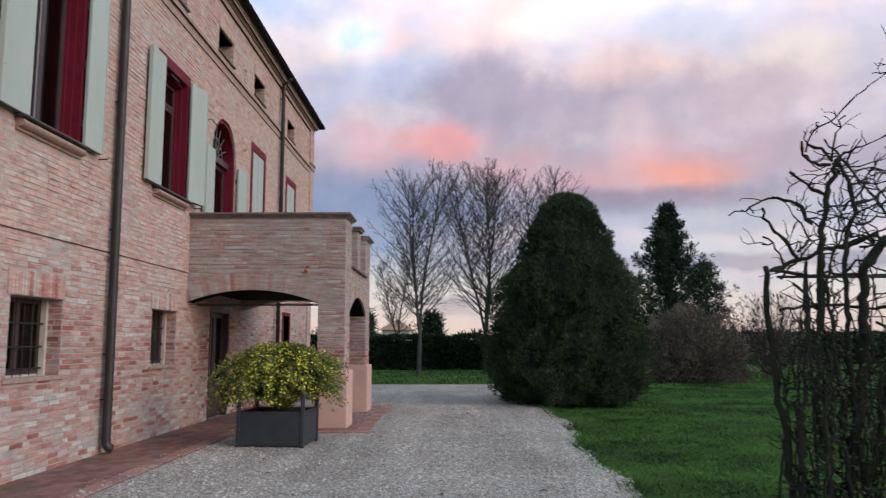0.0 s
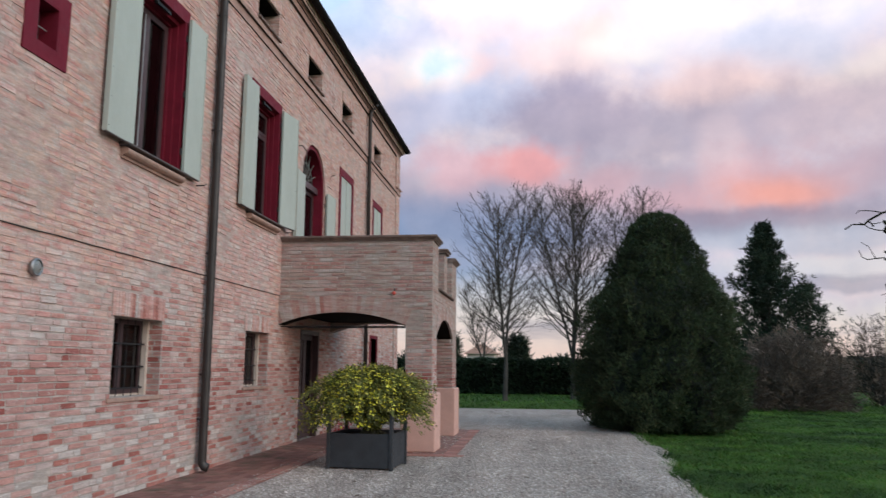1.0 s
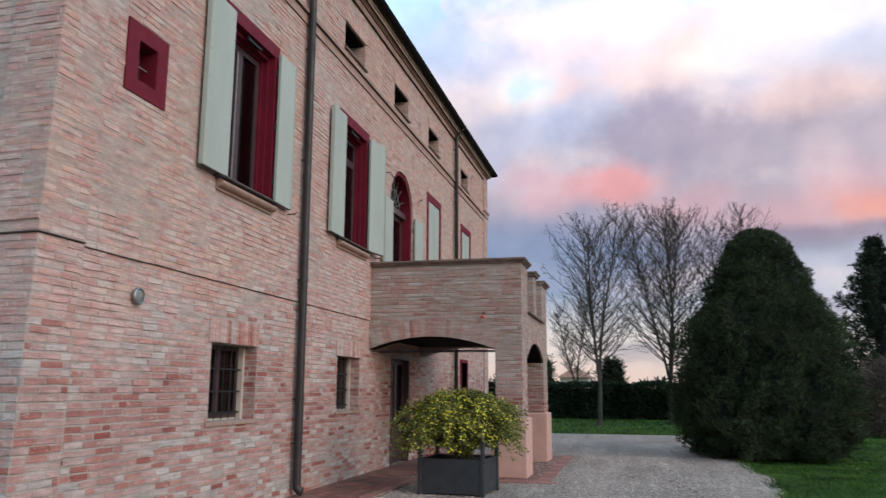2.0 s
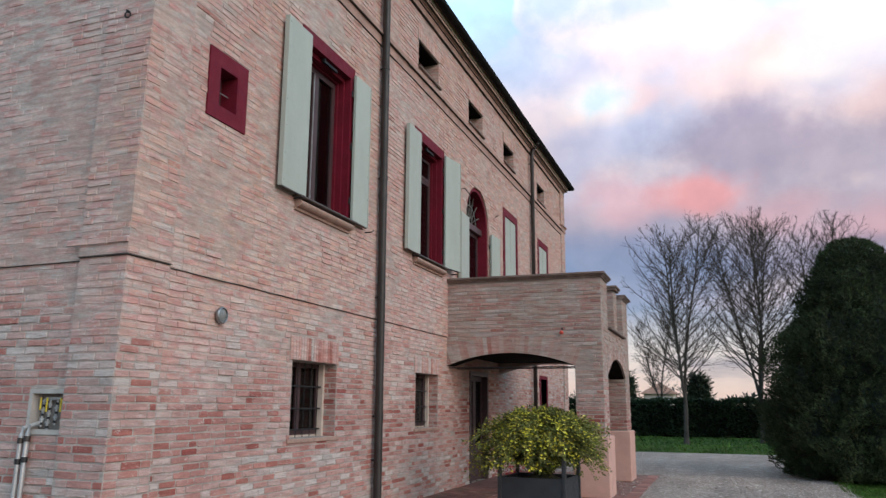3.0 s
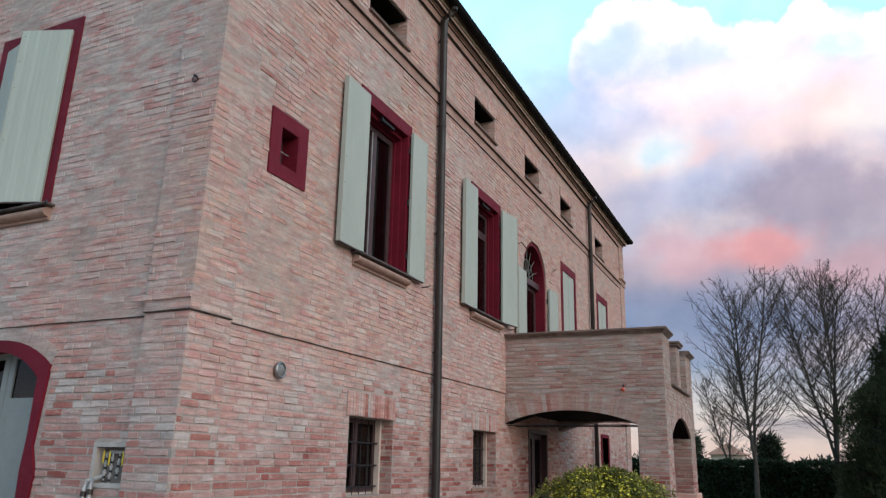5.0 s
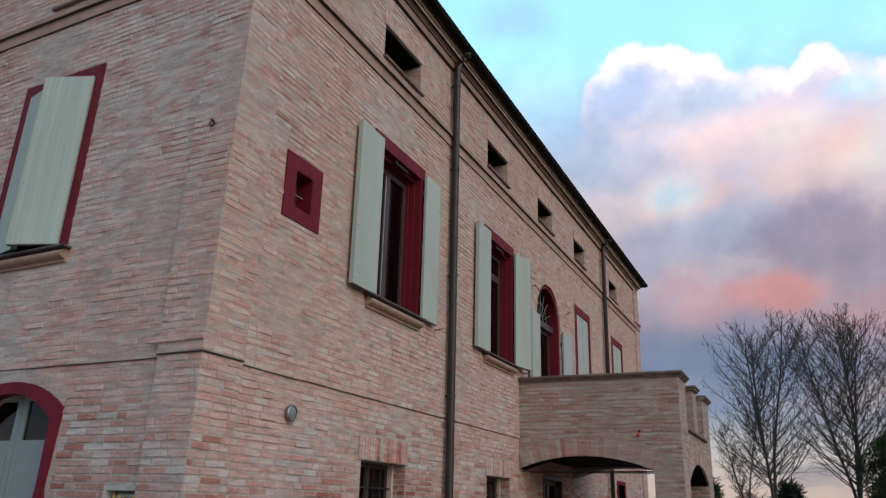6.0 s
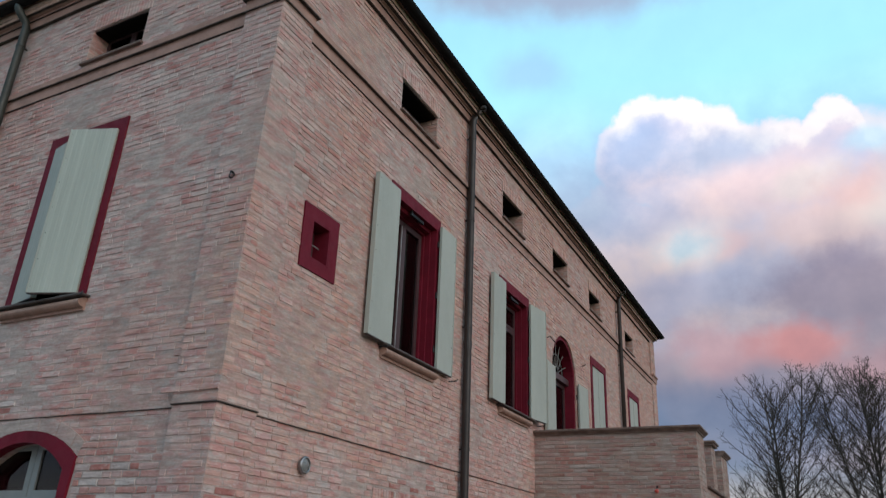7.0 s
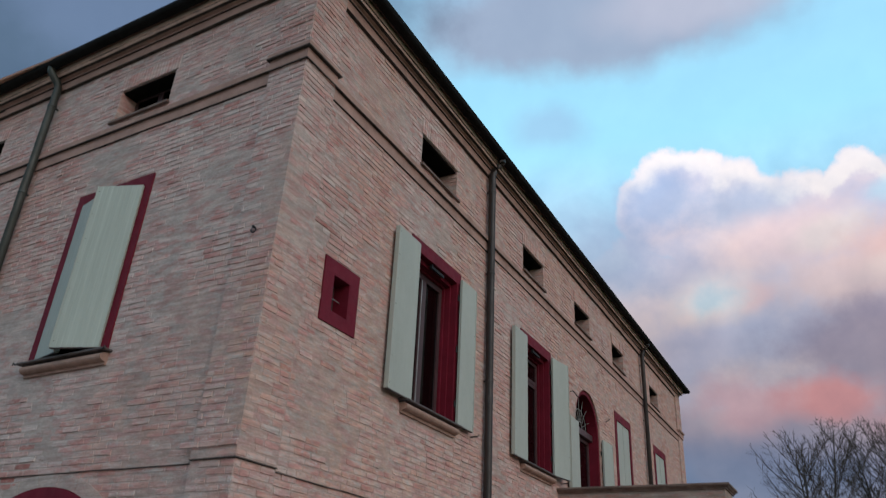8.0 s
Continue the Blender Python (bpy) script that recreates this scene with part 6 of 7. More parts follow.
conifer("pine", (15.65, 37.0, GZ), 8.3, 3.6, 4, "dark pine with open ragged branches", PINE, 0.16, 0.22, 150, 6, 1.0)
conifer("pine", (17.6, 37.6, GZ), 5.4, 2.8, 9, "lower ragged pine beside the tall one", PINE, 0.75, 0.20, 80, 5, 0.7)
conifer("evergreen", (-0.9, 52.0, GZ), 3.6, 0.9, 13, "small dark evergreen behind the hedge", PINE, 0.4, 0.4, 45)
conifer("evergreen", (3.8, 53.0, GZ), 3.4, 1.0, 17, "small dark evergreen behind the hedge", PINE, 0.5, 0.4, 40)


def bush(name, at, rx, ry, rz, seed, label, mat, n=5000, size=0.22, stems=40, core=True):
    r = random.Random(seed)
    base = Vector(at)
    t = thing(name, at, label, *(("tree", "trees on the horizon") if name == "far_tree" else ("bush", "bushes on the lawn")))
    segs, pts = [], []
    for k in range(stems):
        a, e = r.uniform(0, 6.28), r.uniform(0.35, 1.4)
        p = base.copy()
        d = Vector((math.cos(a) * math.cos(e) * rx, math.sin(a) * math.cos(e) * ry, math.sin(e) * rz))
        for i in range(5):
            q = p + d / 5 + Vector((r.gauss(0, 0.05), r.gauss(0, 0.05), r.gauss(0, 0.05)))
            segs.append((p, q, 0.02 * (1 - i / 6), 0.02 * (1 - (i + 1) / 6)))
            p = q
    while len(pts) < n:
        a, e, q = r.uniform(0, 6.28), math.asin(r.random()), r.random() ** 0.4
        k = 1 + 0.25 * lump(3 * math.cos(a), 3 * math.sin(a), 3 * e + seed)
        o = Vector((math.cos(a) * math.cos(e) * rx, math.sin(a) * math.cos(e) * ry, math.sin(e) * rz)) * q * k
        pts.append((base + o, o + Vector((0, 0, 0.5))))
    v, f = limb_tubes(segs, 4)
    raw("stem", v, f, BARK, t, "", "stuff")
    v, f = sprays(pts, size, 0.6, r, 3, 0.05 if mat is TWIGGY else 0.12)
    raw("foliage", v, f, mat, t, "", "stuff")
    return t


bush("bush", (15.3, 33.0, GZ), 2.5, 1.8, 3.1, 3, "wide brown bush of leafless twigs on the lawn", TWIGGY, 15000, 0.20, 260)
bush("bush", (20.6, 37.5, GZ), 2.2, 1.8, 4.0, 16, "thin leafless bush with fine pale twigs", TWIGGY, 1300, 0.30, 120)


def hedge(name, x0, x1, y0, y1, h, seed, label, n):
    r = random.Random(seed)
    t = thing(name, ((x0 + x1) / 2, (y0 + y1) / 2, GZ), label, "hedge", "hedges round the garden")
    # solid box painted near black for the shade among the leaves
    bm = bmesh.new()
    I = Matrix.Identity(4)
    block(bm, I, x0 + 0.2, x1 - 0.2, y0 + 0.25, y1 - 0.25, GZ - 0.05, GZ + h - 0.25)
    part("dark_core", bm, DARK, t)
    pts = []
    for _ in range(n):
        x = r.uniform(x0, x1)
        if r.random() < 0.62:
            p = Vector((x, y0 + r.uniform(0, 0.3) + 0.15 * lump(x * 0.8, 0, seed), GZ + h * r.random()))
            d = Vector((0, -1, 0.6))
        else:
            p = Vector((x, r.uniform(y0, y1), GZ + h + 0.14 * lump(x * 0.7, 1, seed) + r.uniform(-0.25, 0.05)))
            d = Vector((0, -0.2, 1))
        pts.append((p, d))
    v, f = sprays(pts, 0.17, 0.7, r, 3, 0.25)
    raw("foliage", v, f, HEDGE, t, "", "stuff")


hedge("hedge", -30, 14, 47.0, 49.0, 2.0, 2, "long dark clipped hedge at the end of the lawn", 24000)
hedge("hedge", 14, 60, 60.0, 62.5, 2.35, 5, "long dark hedge far behind the lawn", 18000)

# far line of trees beyond the fields
r = random.Random(31)
for k in range(16):
    x = -55 + 11 * k + r.uniform(-3, 3)
    y = r.uniform(150, 190)
    rx, hh = r.uniform(5, 9), r.uniform(2.2, 5.0)
    bush("far_tree", (x, y, GZ - 0.2), rx, 3.0, hh, 40 + k, "hazy grey trees on the horizon", FARWOOD, 420, 1.1, 10)

# far house with a low tiled roof
fh = thing("far_house", (-5.0, 140.0, GZ), "distant pale house with a low brown roof", "house")
bm = bmesh.new()
I = Matrix.Identity(4)
block(bm, I, -7.4, -2.6, 136, 144, GZ, 3.7)
wall = part("wall", bm, simple("far_plaster", (0.5, 0.46, 0.42), 0.9), fh)
bm = bmesh.new()
v = [bm.verts.new(p) for p in ((-8.0, 135.2, 3.7), (-2.0, 135.2, 3.7), (-2.0, 144.8, 3.7), (-8.0, 144.8, 3.7), (-5.4, 140, 5.5), (-4.6, 140, 5.5))]
for f in ((0, 1, 5, 4), (1, 2, 5), (2, 3, 4, 5), (3, 0, 4), (0, 3, 2, 1)):
    bm.faces.new([v[i] for i in f])
part("roof", bm, ROOF, fh)
for x in (-6.3, -3.8):
    bm = bmesh.new()
    block(bm, I, x - 0.5, x + 0.5, 135.9, 135.99, 1.0, 2.4)
    part("window", bm, DARK, fh)

# ---------------------------------------------------------------- flowering shrub in the planter
r = random.Random(77)
sc = Vector((2.42, 12.74, GZ + 0.50))
shrub = thing("flowering_shrub", sc, "mounded arching shrub covered with small yellow flowers in the planter", "shrub")
segs, leaf_pts, flower_pts = [], [], []
for k in range(700):
    a = r.uniform(0, 6.283)
    reach = (r.uniform(0.30, 1.18) if k < 540 else r.uniform(0.15, 0.75)) * (1.0 + 0.08 * math.cos(a - 3.3))
    top = (r.uniform(0.62, 1.16) if k < 540 else r.uniform(0.25, 0.75)) * (1 - 0.16 * reach)
    drop = max(0.0, reach - 0.45) * r.uniform(0.15, 0.95) * (1.0 if k < 540 else 0.2)
    p = sc + Vector((r.gauss(0, 0.10), r.gauss(0, 0.10), 0))
    last = p
    n = 12
    for i in range(1, n + 1):
        t_ = i / n
        rad = reach * t_ ** 1.15
        z = top * math.sin(min(1.0, t_ * 1.45) * math.pi / 2) - drop * max(0.0, (t_ - 0.55) / 0.45) ** 1.6
        q = sc + Vector((math.cos(a) * rad * 1.0, math.sin(a) * rad * 0.92, z)) + Vector((r.gauss(0, 0.018), r.gauss(0, 0.018), r.gauss(0, 0.018)))
        segs.append((last, q, 0.006 * (1.15 - t_), 0.006 * (1.15 - (i + 1) / n) + 0.001))
        if t_ > (0.40 if k < 540 else 0.15):
            for _ in range(7):
                leaf_pts.append((last.lerp(q, r.random()) + Vector((r.gauss(0, 0.03), r.gauss(0, 0.03), r.gauss(0, 0.03))), q - last + Vector((0, 0, 0.05))))
            if r.random() < 0.62 + 0.33 * math.cos(a - 3.6):
                for _ in range(r.choice((2, 3, 3, 4))):
                    flower_pts.append(last.lerp(q, r.random()) + Vector((math.cos(a) * 0.02 + r.gauss(0, 0.03), math.sin(a) * 0.02 + r.gauss(0, 0.03), 0.025 + r.gauss(0, 0.025))))
        last = q
v, f = limb_tubes(segs, 4)
raw("stem", v, f, simple("green_stems", (0.06, 0.055, 0.03), 0.85), shrub, "thin arching green stems", "stuff")
v, f = sprays(leaf_pts, 0.055, 0.8, r, 2, 0.2)
raw("leaf", v, f, SHRUB_LEAF, shrub, "small green leaves", "stuff")
verts, faces = [], []
for p in flower_pts:
    nrm = (p - sc + Vector((r.gauss(0, 0.4), r.gauss(0, 0.4), 0.3))).normalized()
    s = nrm.cross(Vector((r.gauss(0, 1), r.gauss(0, 1), r.gauss(0, 1)))).normalized()
    w = nrm.cross(s)
    R_ = r.uniform(0.016, 0.027)
    o = len(verts)
    verts.append(p)
    for k in range(10):
        q = R_ if k % 2 else R_ * 0.45
        verts.append(p + q * (math.cos(k * 0.6283) * s + math.sin(k * 0.6283) * w) + nrm * (0.006 if k % 2 else 0))
    faces += [(o, o + 1 + k, o + 1 + (k + 1) % 10) for k in range(10)]
raw("flower", verts, faces, FLOWER, shrub, "small bright yellow flowers", "stuff")

# ---------------------------------------------------------------- old vine on a frame, beside the lawn
r = random.Random(19)
vc = Vector((8.18, 5.05, GZ))
vine = thing("old_vine", vc, "gnarled leafless climbing vine tangled over an iron frame on the lawn", "vine")
stems_bm, twigs = bmesh.new(), []


def gnarl(at, way, length, radius, out, kink=0.28, rise=0.0, n=9, end=0.35):
    p, d = Vector(at), Vector(way).normalized()
    places = [p.copy()]
    for i in range(n):
        d = (d + Vector((r.gauss(0, kink), r.gauss(0, kink), r.gauss(0, kink) + rise))).normalized()
        q = p + d * length / n
        k = 1 - (1 - end) * i / n
        out.append((p, q, radius * k, radius * (1 - (1 - end) * (i + 1) / n)))
        p = q
        places.append(p.copy())
    return places


def limb(r0, r1, line, out, depth=0.0, knots=3):
    """A kinked limb through a few places (x, z) of the trellis plane, with knots and short spurs."""
    y0, dy = depth + r.uniform(-0.10, 0.10), r.gauss(0, 0.05)
    at = [vc + Vector((x, y0 + dy * i, z)) for i, (x, z) in enumerate(line)]
    fine_ = [at[0]]
    for p, q in zip(at, at[1:]):
        n = max(2, round((q - p).length / 0.055))
        for i in range(1, n + 1):
            w = 0.009 if i < n else 0.0
            fine_.append(p.lerp(q, i / n) + Vector((r.gauss(0, w), r.gauss(0, w), r.gauss(0, w))))
    m = len(fine_) - 1
    width = [max(0.0025, (r0 + (r1 - r0) * i / m) * r.uniform(0.86, 1.14) * (1.3 if r.random() < 0.05 * knots else 1)) for i in range(m + 1)]
    tube(out, fine_, [0.84 * q for q in width], 7)
    for i in range(1, m):
        if r.random() < 0.42:
            sub = gnarl(fine_[i], (r.gauss(0, 1), r.gauss(0, 0.6), r.gauss(0.3, 0.7)), r.uniform(0.04, 0.24), r.uniform(0.0035, 0.007), twigs, 0.35, 0.04, 5, 0.5)
            if r.random() < 0.5:
                gnarl(sub[2], (r.gauss(0, 1), r.gauss(0, 0.6), r.gauss(0.3, 0.7)), r.uniform(0.04, 0.14), 0.0035, twigs, 0.35, 0.04, 3, 0.5)


# old stems, from the ground to the trellis top (foot radius, end radius, places)
for r0, r1, line in (
        (0.036, 0.022, ((-0.58, -0.05), (-0.66, 0.6), (-0.69, 0.85), (-0.68, 1.06), (-0.73, 1.25), (-0.74, 1.6), (-0.76, 1.92), (-0.75, 2.18))),
        (0.024, 0.016, ((-0.60, -0.05), (-0.63, 0.6), (-0.64, 1.06), (-0.60, 1.44), (-0.56, 1.67), (-0.57, 1.9), (-0.54, 2.2))),
        (0.022, 0.014, ((-0.33, -0.05), (-0.37, 0.9), (-0.40, 1.5), (-0.45, 2.25))),
        (0.048, 0.036, ((-0.36, -0.05), (-0.30, 0.8), (-0.22, 1.45), (-0.21, 1.85), (-0.22, 2.15), (-0.10, 2.32), (0.10, 2.42), (0.35, 2.5))),
        (0.026, 0.015, ((-0.28, -0.05), (-0.15, 0.9), (-0.07, 1.5), (0.0, 2.2))),
        (0.026, 0.023, ((-0.50, -0.05), (-0.46, 0.7), (-0.52, 1.3), (-0.47, 2.0), (-0.44, 2.45), (-0.40, 2.67), (-0.37, 2.81), (-0.33, 2.88))),
        (0.032, 0.016, ((-0.18, -0.05), (-0.26, 0.9), (-0.31, 1.6), (-0.30, 2.3), (-0.22, 2.54), (-0.26, 2.68), (-0.33, 2.85))),
        (0.040, 0.025, ((0.10, -0.05), (0.06, 0.9), (0.12, 1.6), (0.16, 2.3), (0.30, 2.7))),
        (0.035, 0.020, ((0.40, -0.05), (0.42, 0.9), (0.36, 1.7), (0.45, 2.3), (0.40, 2.8)))):
    limb(r0, r1, line, stems_bm)
# crooked limbs over the top
for r0, r1, line in (
        (0.017, 0.011, ((-0.35, 2.86), (-0.43, 2.85), (-0.55, 2.92), (-0.56, 3.01))),
        (0.017, 0.011, ((-0.34, 2.88), (-0.39, 2.98), (-0.48, 3.02))),
        (0.009, 0.003, ((-0.51, 2.95), (-0.50, 3.07), (-0.40, 3.13), (-0.32, 3.24), (-0.14, 3.38), (-0.07, 3.54))),
        (0.012, 0.008, ((-0.35, 2.90), (-0.32, 3.07), (-0.25, 3.19))),
        (0.011, 0.005, ((-0.31, 2.87), (-0.24, 2.95), (-0.10, 3.00), (0.10, 3.10))),
        (0.009, 0.014, ((-0.32, 3.07), (-0.18, 2.89), (-0.04, 2.69), (0.10, 2.46))),
        (0.017, 0.009, ((-0.22, 2.58), (-0.08, 2.62), (0.10, 2.70))),
        (0.022, 0.006, ((-0.44, 2.47), (-0.51, 2.59), (-0.58, 2.63), (-0.73, 2.65), (-0.89, 2.56), (-1.01, 2.53))),
        (0.015, 0.011, ((-0.41, 2.65), (-0.53, 2.72), (-0.65, 2.80))),
        (0.020, 0.011, ((-0.58, 2.23), (-0.73, 2.38), (-0.86, 2.48), (-0.89, 2.53))),
        (0.012, 0.008, ((-0.70, 2.17), (-0.74, 2.33), (-0.79, 2.38))),
        (0.009, 0.006, ((-0.75, 2.33), (-0.85, 2.31))),
        (0.022, 0.025, ((-0.77, 2.14), (-0.56, 2.22), (-0.25, 2.31), (0.11, 2.42))),
        (0.015, 0.015, ((-0.77, 2.14), (-0.56, 2.12), (-0.23, 2.12), (0.70, 2.11))),
        (0.014, 0.014, ((-0.74, 1.87), (-0.51, 1.90), (0.50, 1.88)))):
    limb(0.82 * r0, 0.82 * r1, line, stems_bm, 0.0, 5)
# younger shoots climbing between the stems, and slanting strands that cross them
for k in range(46):
    x = r.uniform(-0.66, 0.75)
    limb(r.uniform(0.008, 0.018), 0.006, ((x, -0.05), (x + r.gauss(0, 0.06), 0.6), (x + r.gauss(0, 0.09), 1.3), (max(-0.74, x + r.gauss(0, 0.13)), r.uniform(1.6, 2.3))), stems_bm, r.uniform(-0.2, 0.3), 1)
for k in range(34):
    x, z = r.uniform(-0.70, 0.6), r.uniform(0.7, 2.2)
    limb(r.uniform(0.006, 0.013), 0.005, ((x, z), (x + r.uniform(0.05, 0.25), z + r.gauss(0, 0.15)), (x + r.uniform(0.3, 0.55), z + r.gauss(0, 0.3))), stems_bm, r.uniform(-0.15, 0.25), 1)
for k in range(30):
    x, z = r.uniform(-0.50, 0.5), r.uniform(2.2, 2.8)
    limb(r.uniform(0.006, 0.012), 0.004, ((x, z), (x + r.gauss(0, 0.15), z + r.uniform(0.0, 0.2)), (x + r.gauss(0, 0.3), z + r.uniform(0.1, 0.4))), stems_bm, r.uniform(-0.15, 0.25), 3)
part("trunk", stems_bm, VINE, vine, "dark twisted woody stems", smooth=True)
v, f = limb_tubes(twigs, 4)
raw("twig", v, f, VINE, vine, "thin crooked twigs", "stuff")
pts = []
for _ in range(7500):
    p = vc + Vector((r.uniform(-0.62, 0.8), r.uniform(-0.2, 0.35), 1.75 * r.random() ** 1.3))
    pts.append((p, Vector((r.gauss(0, 1), -0.6 + r.gauss(0, 1), r.gauss(0, 1)))))
v, f = sprays(pts, 0.024, 0.5, r, 2, 0.28)
raw("ivy", v, f, IVY, vine, "small dark ivy leaves between the stems", "stuff")
for z in (0.7, 1.35, 2.1):
    bm = bmesh.new()
    tube(bm, [vc + Vector((-0.72, 0.02, z)), vc + Vector((1.0, 0.02, z))], 0.009, 6)
    part("frame_rail", bm, IRON, vine)
for x in (-0.52, 0.5, 0.98):
    bm = bmesh.new()
    tube(bm, [vc + Vector((x, 0.02, -0.2)), vc + Vector((x, 0.02, 2.15))], 0.012, 6)
    part("frame_post", bm, IRON, vine)


# a few fallen leaves on the drive
rl = random.Random(8)
verts, faces = [], []
for k in range(40):
    c = Vector((rl.uniform(2.5, 6.8), rl.uniform(8, 29), GZ + 0.012))
    a = rl.uniform(0, 6.28)
    l, w = rl.uniform(0.03, 0.07), rl.uniform(0.015, 0.03)
    s_, n_ = Vector((math.cos(a), math.sin(a), 0)), Vector((-math.sin(a), math.cos(a), 0))
    o = len(verts)
    verts += [c - s_ * l, c + n_ * w + Vector((0, 0, 0.015)), c + s_ * l, c - n_ * w + Vector((0, 0, 0.012))]
    faces.append((o, o + 1, o + 2, o + 3))
tagged(raw("fallen_leaf", verts, faces, leaf_material("dead_leaves", [(0, (0.06, 0.035, 0.02)), (1, (0.12, 0.07, 0.035))]), None), "scattered brown fallen leaves on the gravel", "leaf", kind="stuff")

# ---------------------------------------------------------------- bricks of walls and paving
lintels = [(W1[0] - 0.08, W1[1] + 0.02, 2.165, 2.48), (W2[0] - 0.08, W2[1] + 0.04, 2.175, 2.48)]
lintels += [(h[0] - 0.05, h[1] + 0.05, h[3] + 0.004, h[3] + 0.27) for h in ATTIC]
solid_cuts = [h for h in front_holes if h is not FANLIGHT] + lintels
surrounds = [(a - 0.80, a + 0.80, 4.12, 6.80) for a in (9.53, 13.75)] + [(a - 0.75, a + 0.75, 4.12, 6.77) for a in (20.0, 24.1)] + [(6.76, 7.48, 4.76, 5.57)]
low = lay_bricks(6.16, FAR - 0.60, GZ, S1, solid_cuts + [(FAN_U - 0.9, FAN_U + 0.9, 3.12, 5.78)], GZ)
brickwork(low, FRONT, 0.0, front_wall, wash=True, near=lambda u, z: 6.2 < u < 8.9 and 0.75 < z < 2.95)
mid = lay_bricks(6.16, FAR - 0.60, S1, B0, solid_cuts + surrounds + [fan_cut], S1)
brickwork(mid, FRONT, 0.014, front_wall, wash=True)
top = lay_bricks(6.2, FAR - 0.60, B2, C0, solid_cuts, B2)
brickwork(top, FRONT, 0.0, front_wall, wash=True)
sold = [s for l in lintels for s in soldiers(*l)]
brickwork(sold, FRONT, 0.014, front_wall, "lintel_bricks", label="upright lintel bricks")
# the end wall
e_lint = [(h[0] - 0.05, h[1] + 0.05, h[3] + 0.004, h[3] + 0.27) for h in (E_ATTIC, E_ATTIC2)]
e_cuts = [E_WIN, E_ATTIC, E_ATTIC2, (E_METER[0], E_METER[1] + 0.035, E_METER[2] - 0.035, E_METER[3] + 0.035), end_door_cut, (E_WIN[0] - 0.11, E_WIN[1] + 0.11, 4.16, E_WIN[3] + 0.11)] + e_lint
brickwork(lay_bricks(PW - 0.02, 9.0, GZ, S1, e_cuts, GZ), END, 0.0, end_wall, wash=True, near=lambda u, z: u < 2.3 and 1.0 < z < 2.9)
brickwork(lay_bricks(PW - 0.02, 9.0, S1, B0, e_cuts, S1), END, 0.014, end_wall, wash=True)
brickwork(lay_bricks(PW - 0.02, 9.0, B2, C0, e_cuts, B2), END, 0.0, end_wall, wash=True)
brickwork([s for l in e_lint for s in soldiers(*l)], END, 0.006, end_wall, "lintel_bricks", label="upright lintel bricks")
# corner pilaster, both faces
for z0, z1, grow_ in ((GZ, 2.965, 0.0), (2.985, 7.86, 0.014), (8.13, C0, 0.0)):
    brickwork(lay_bricks(-PD - grow_ + 0.004, PW - 0.004, z0, z1, [], z0), END, PD + grow_, pilaster, wash=True, near=(lambda u, z: z > 1.2) if z0 == GZ else None)
    brickwork(lay_bricks(-PD - grow_ + 0.004, PW, z0, z1, [], z0), PIER, PD + grow_, pilaster, wash=True)
brickwork([(-PD - 0.02 + 0.26 * i, -PD - 0.02 + 0.26 * i + 0.25, 3.085, 3.14) for i in range(3)], END, PD + 0.03, pilaster, "drip_bricks")
brickwork(lay_bricks(FAR - 0.61, FAR + 0.045, GZ, 7.85, [], GZ), FRONT, 0.05, far_pilaster)
brickwork(lay_bricks(FAR - 0.61, FAR + 0.045, 8.09, C0, [], 8.09), FRONT, 0.05, far_pilaster)
# reveals of the barred windows and attic openings, seen on their far side
for h in (W1, W2):
    R_ = Matrix(((1, 0, 0, 0), (0, -1, 0, h[1]), (0, 0, 1, 0), (0, 0, 0, 1)))
    brickwork(lay_bricks(-0.19, 0.0, h[2], h[3], [], GZ), R_, 0.0, front_wall, "reveal_bricks", proud=(0.001, 0.005))
for h in ATTIC:
    R_ = Matrix(((1, 0, 0, 0), (0, -1, 0, h[1]), (0, 0, 1, 0), (0, 0, 0, 1)))
    brickwork(lay_bricks(-0.185, 0.0, h[2], h[3], [], GZ), R_, 0.0, front_wall, "reveal_bricks", proud=(0.001, 0.005))
for h in (E_ATTIC,):
    R_ = END @ Matrix(((0, 1, 0, h[1]), (1, 0, 0, 0), (0, 0, 1, 0), (0, 0, 0, 1))) @ Matrix.Diagonal((1, -1, 1, 1))
    brickwork(lay_bricks(-0.22, 0.0, h[2], h[3], [], GZ), R_, 0.0, end_wall, "reveal_bricks", proud=(0.001, 0.005))


# porch brickwork
def voussoirs(a0, a1, spring, rise, ring, n):
    half, uc = (a1 - a0) / 2, (a0 + a1) / 2
    rr = (half * half + rise * rise) / (2 * rise)
    zc = spring + rise - rr
    amax = math.asin(half / rr)
    out = []
    for i in range(n):
        t0, t1 = -amax + 2 * amax * (i + 0.03) / n, -amax + 2 * amax * (i + 0.97) / n
        out.append([(uc + q * math.sin(t), zc + q * math.cos(t)) for q, t in ((rr, t0), (rr, t1), (rr + ring, t1), (rr + ring, t0))])
    return out


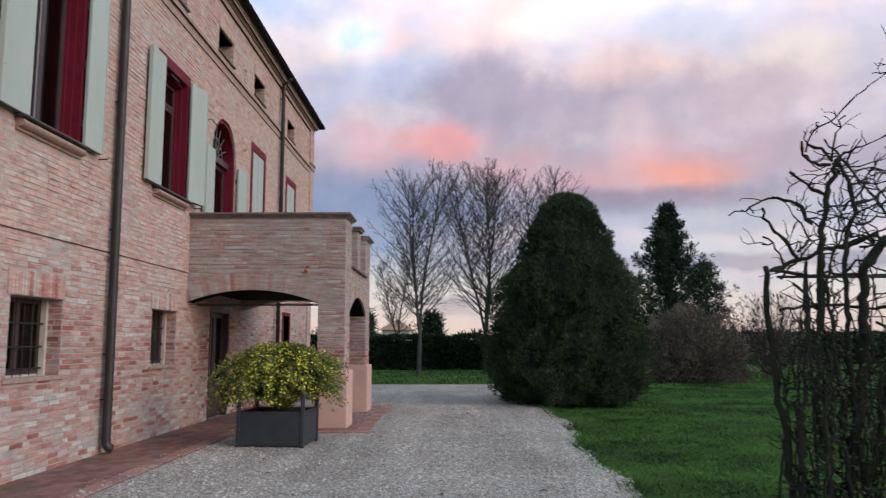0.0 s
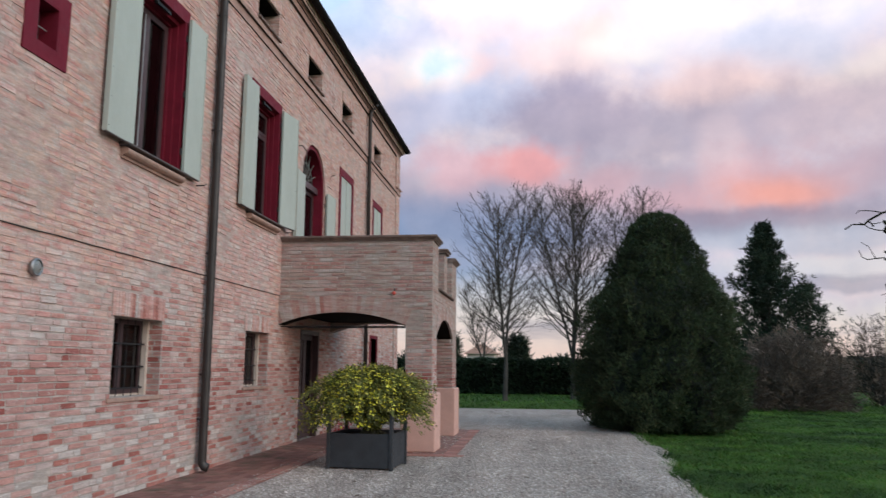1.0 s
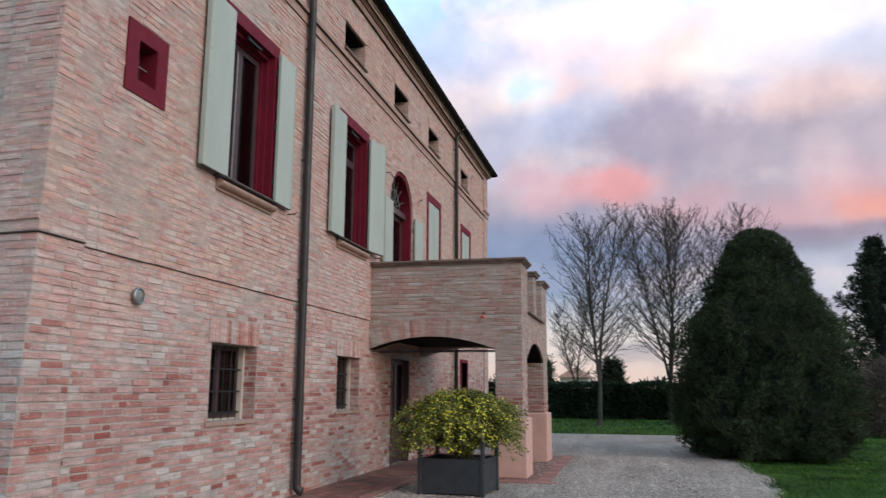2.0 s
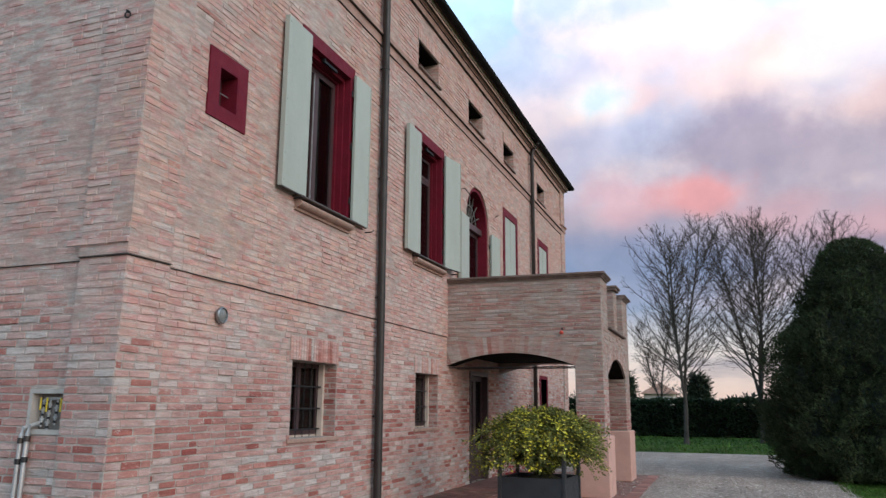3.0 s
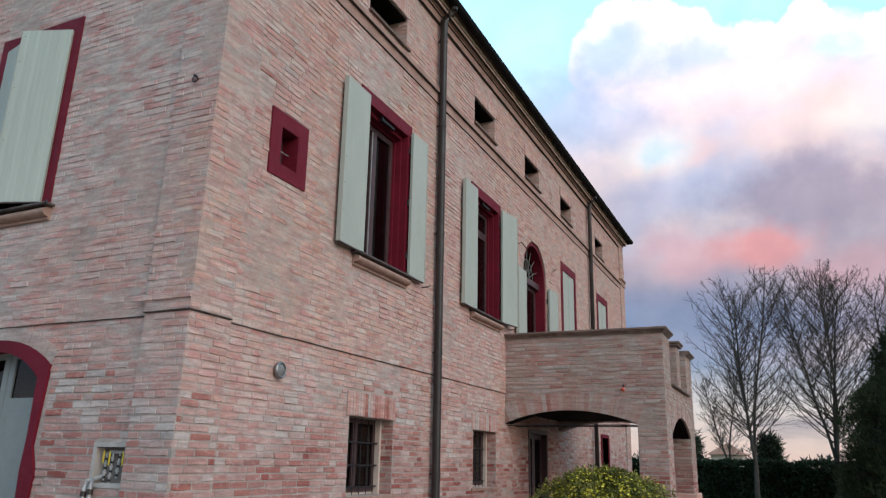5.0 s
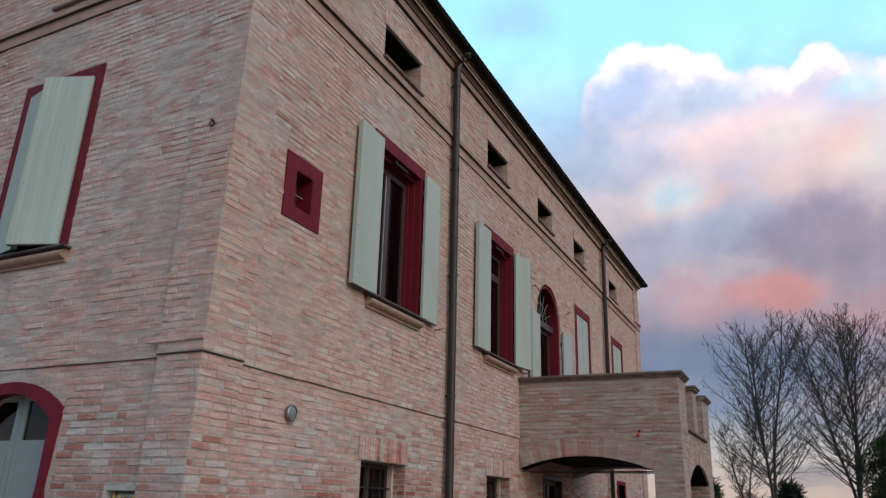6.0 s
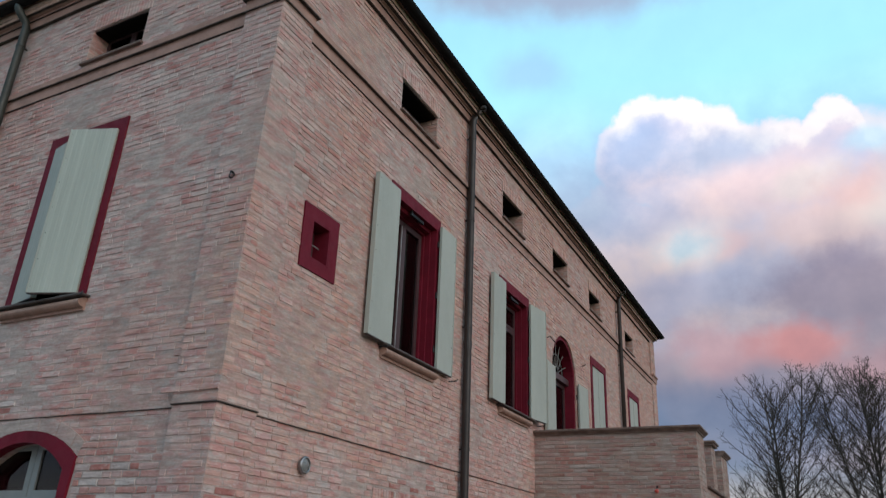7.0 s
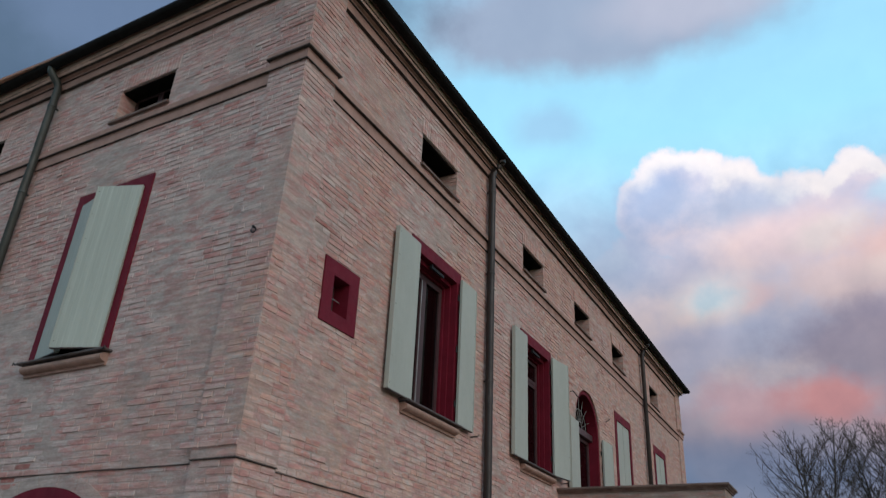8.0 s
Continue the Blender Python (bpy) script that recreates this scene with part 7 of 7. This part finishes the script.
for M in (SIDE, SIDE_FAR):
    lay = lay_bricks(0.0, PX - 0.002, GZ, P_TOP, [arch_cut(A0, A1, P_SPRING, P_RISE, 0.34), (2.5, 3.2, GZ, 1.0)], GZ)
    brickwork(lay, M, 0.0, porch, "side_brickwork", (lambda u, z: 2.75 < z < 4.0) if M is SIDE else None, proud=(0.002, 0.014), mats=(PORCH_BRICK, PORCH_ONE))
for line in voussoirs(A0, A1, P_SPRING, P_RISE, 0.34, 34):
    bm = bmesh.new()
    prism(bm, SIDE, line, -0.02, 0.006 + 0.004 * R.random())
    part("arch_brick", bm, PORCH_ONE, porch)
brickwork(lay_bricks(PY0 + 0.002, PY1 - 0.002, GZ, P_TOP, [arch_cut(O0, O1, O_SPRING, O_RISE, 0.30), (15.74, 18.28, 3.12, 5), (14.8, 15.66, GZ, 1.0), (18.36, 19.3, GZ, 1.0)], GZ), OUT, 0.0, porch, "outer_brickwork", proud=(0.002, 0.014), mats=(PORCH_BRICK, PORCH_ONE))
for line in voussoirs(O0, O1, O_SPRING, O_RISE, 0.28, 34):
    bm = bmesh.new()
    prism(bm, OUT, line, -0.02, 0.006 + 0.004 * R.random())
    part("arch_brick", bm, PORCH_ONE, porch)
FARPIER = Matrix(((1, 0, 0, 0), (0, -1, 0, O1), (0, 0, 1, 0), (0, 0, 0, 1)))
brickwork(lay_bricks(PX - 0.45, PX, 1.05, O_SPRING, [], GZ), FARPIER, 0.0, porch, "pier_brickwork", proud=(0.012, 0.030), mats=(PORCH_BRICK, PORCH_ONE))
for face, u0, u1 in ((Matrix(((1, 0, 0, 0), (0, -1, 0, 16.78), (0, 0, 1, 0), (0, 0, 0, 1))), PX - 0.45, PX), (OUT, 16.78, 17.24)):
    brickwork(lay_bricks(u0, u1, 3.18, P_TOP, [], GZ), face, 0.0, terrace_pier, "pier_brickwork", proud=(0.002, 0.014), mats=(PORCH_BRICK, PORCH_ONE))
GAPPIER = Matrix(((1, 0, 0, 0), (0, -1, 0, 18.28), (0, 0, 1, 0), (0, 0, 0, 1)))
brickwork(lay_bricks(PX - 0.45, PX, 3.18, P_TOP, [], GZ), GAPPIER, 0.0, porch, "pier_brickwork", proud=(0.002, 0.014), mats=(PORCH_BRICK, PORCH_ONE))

# pavers: two rows across, then a border along the drive
TILE = {}


def paver(w, l, x, y, mat=PAVER):
    key = (round(w, 3), round(l, 3), mat.name)
    if key not in TILE:
        bm = bmesh.new()
        soft_block(bm, Matrix.Identity(4), -w / 2, w / 2, -l / 2, l / 2, 0.0, 0.016, 0.004)
        me = bpy.data.meshes.new("paver")
        bm.to_mesh(me)
        bm.free()
        me.materials.append(mat)
        TILE[key] = me
    ob = new("paver", TILE[key])
    ob.parent = pavement
    ob.location = (x, y, GZ + 0.001 + R.uniform(0, 0.004))
    ob.rotation_euler = (R.gauss(0, 0.006), R.gauss(0, 0.006), R.gauss(0, 0.01))


for i in range(30):
    y = 7.2 + 0.28 * i
    for j in range(7):
        paver(0.142, 0.272, 0.085 + 0.15 * j, y + (0.14 if j % 2 else 0.0))
    paver(0.225, 0.272, 1.185, y, PAVER_EDGE)
for i in range(12):
    paver(0.272, 0.24, 1.25 + 0.22 * i + (0.0), 14.33, PAVER_EDGE)
for i in range(21):
    paver(0.24, 0.272, 3.53, 14.35 + 0.28 * i, PAVER_EDGE)
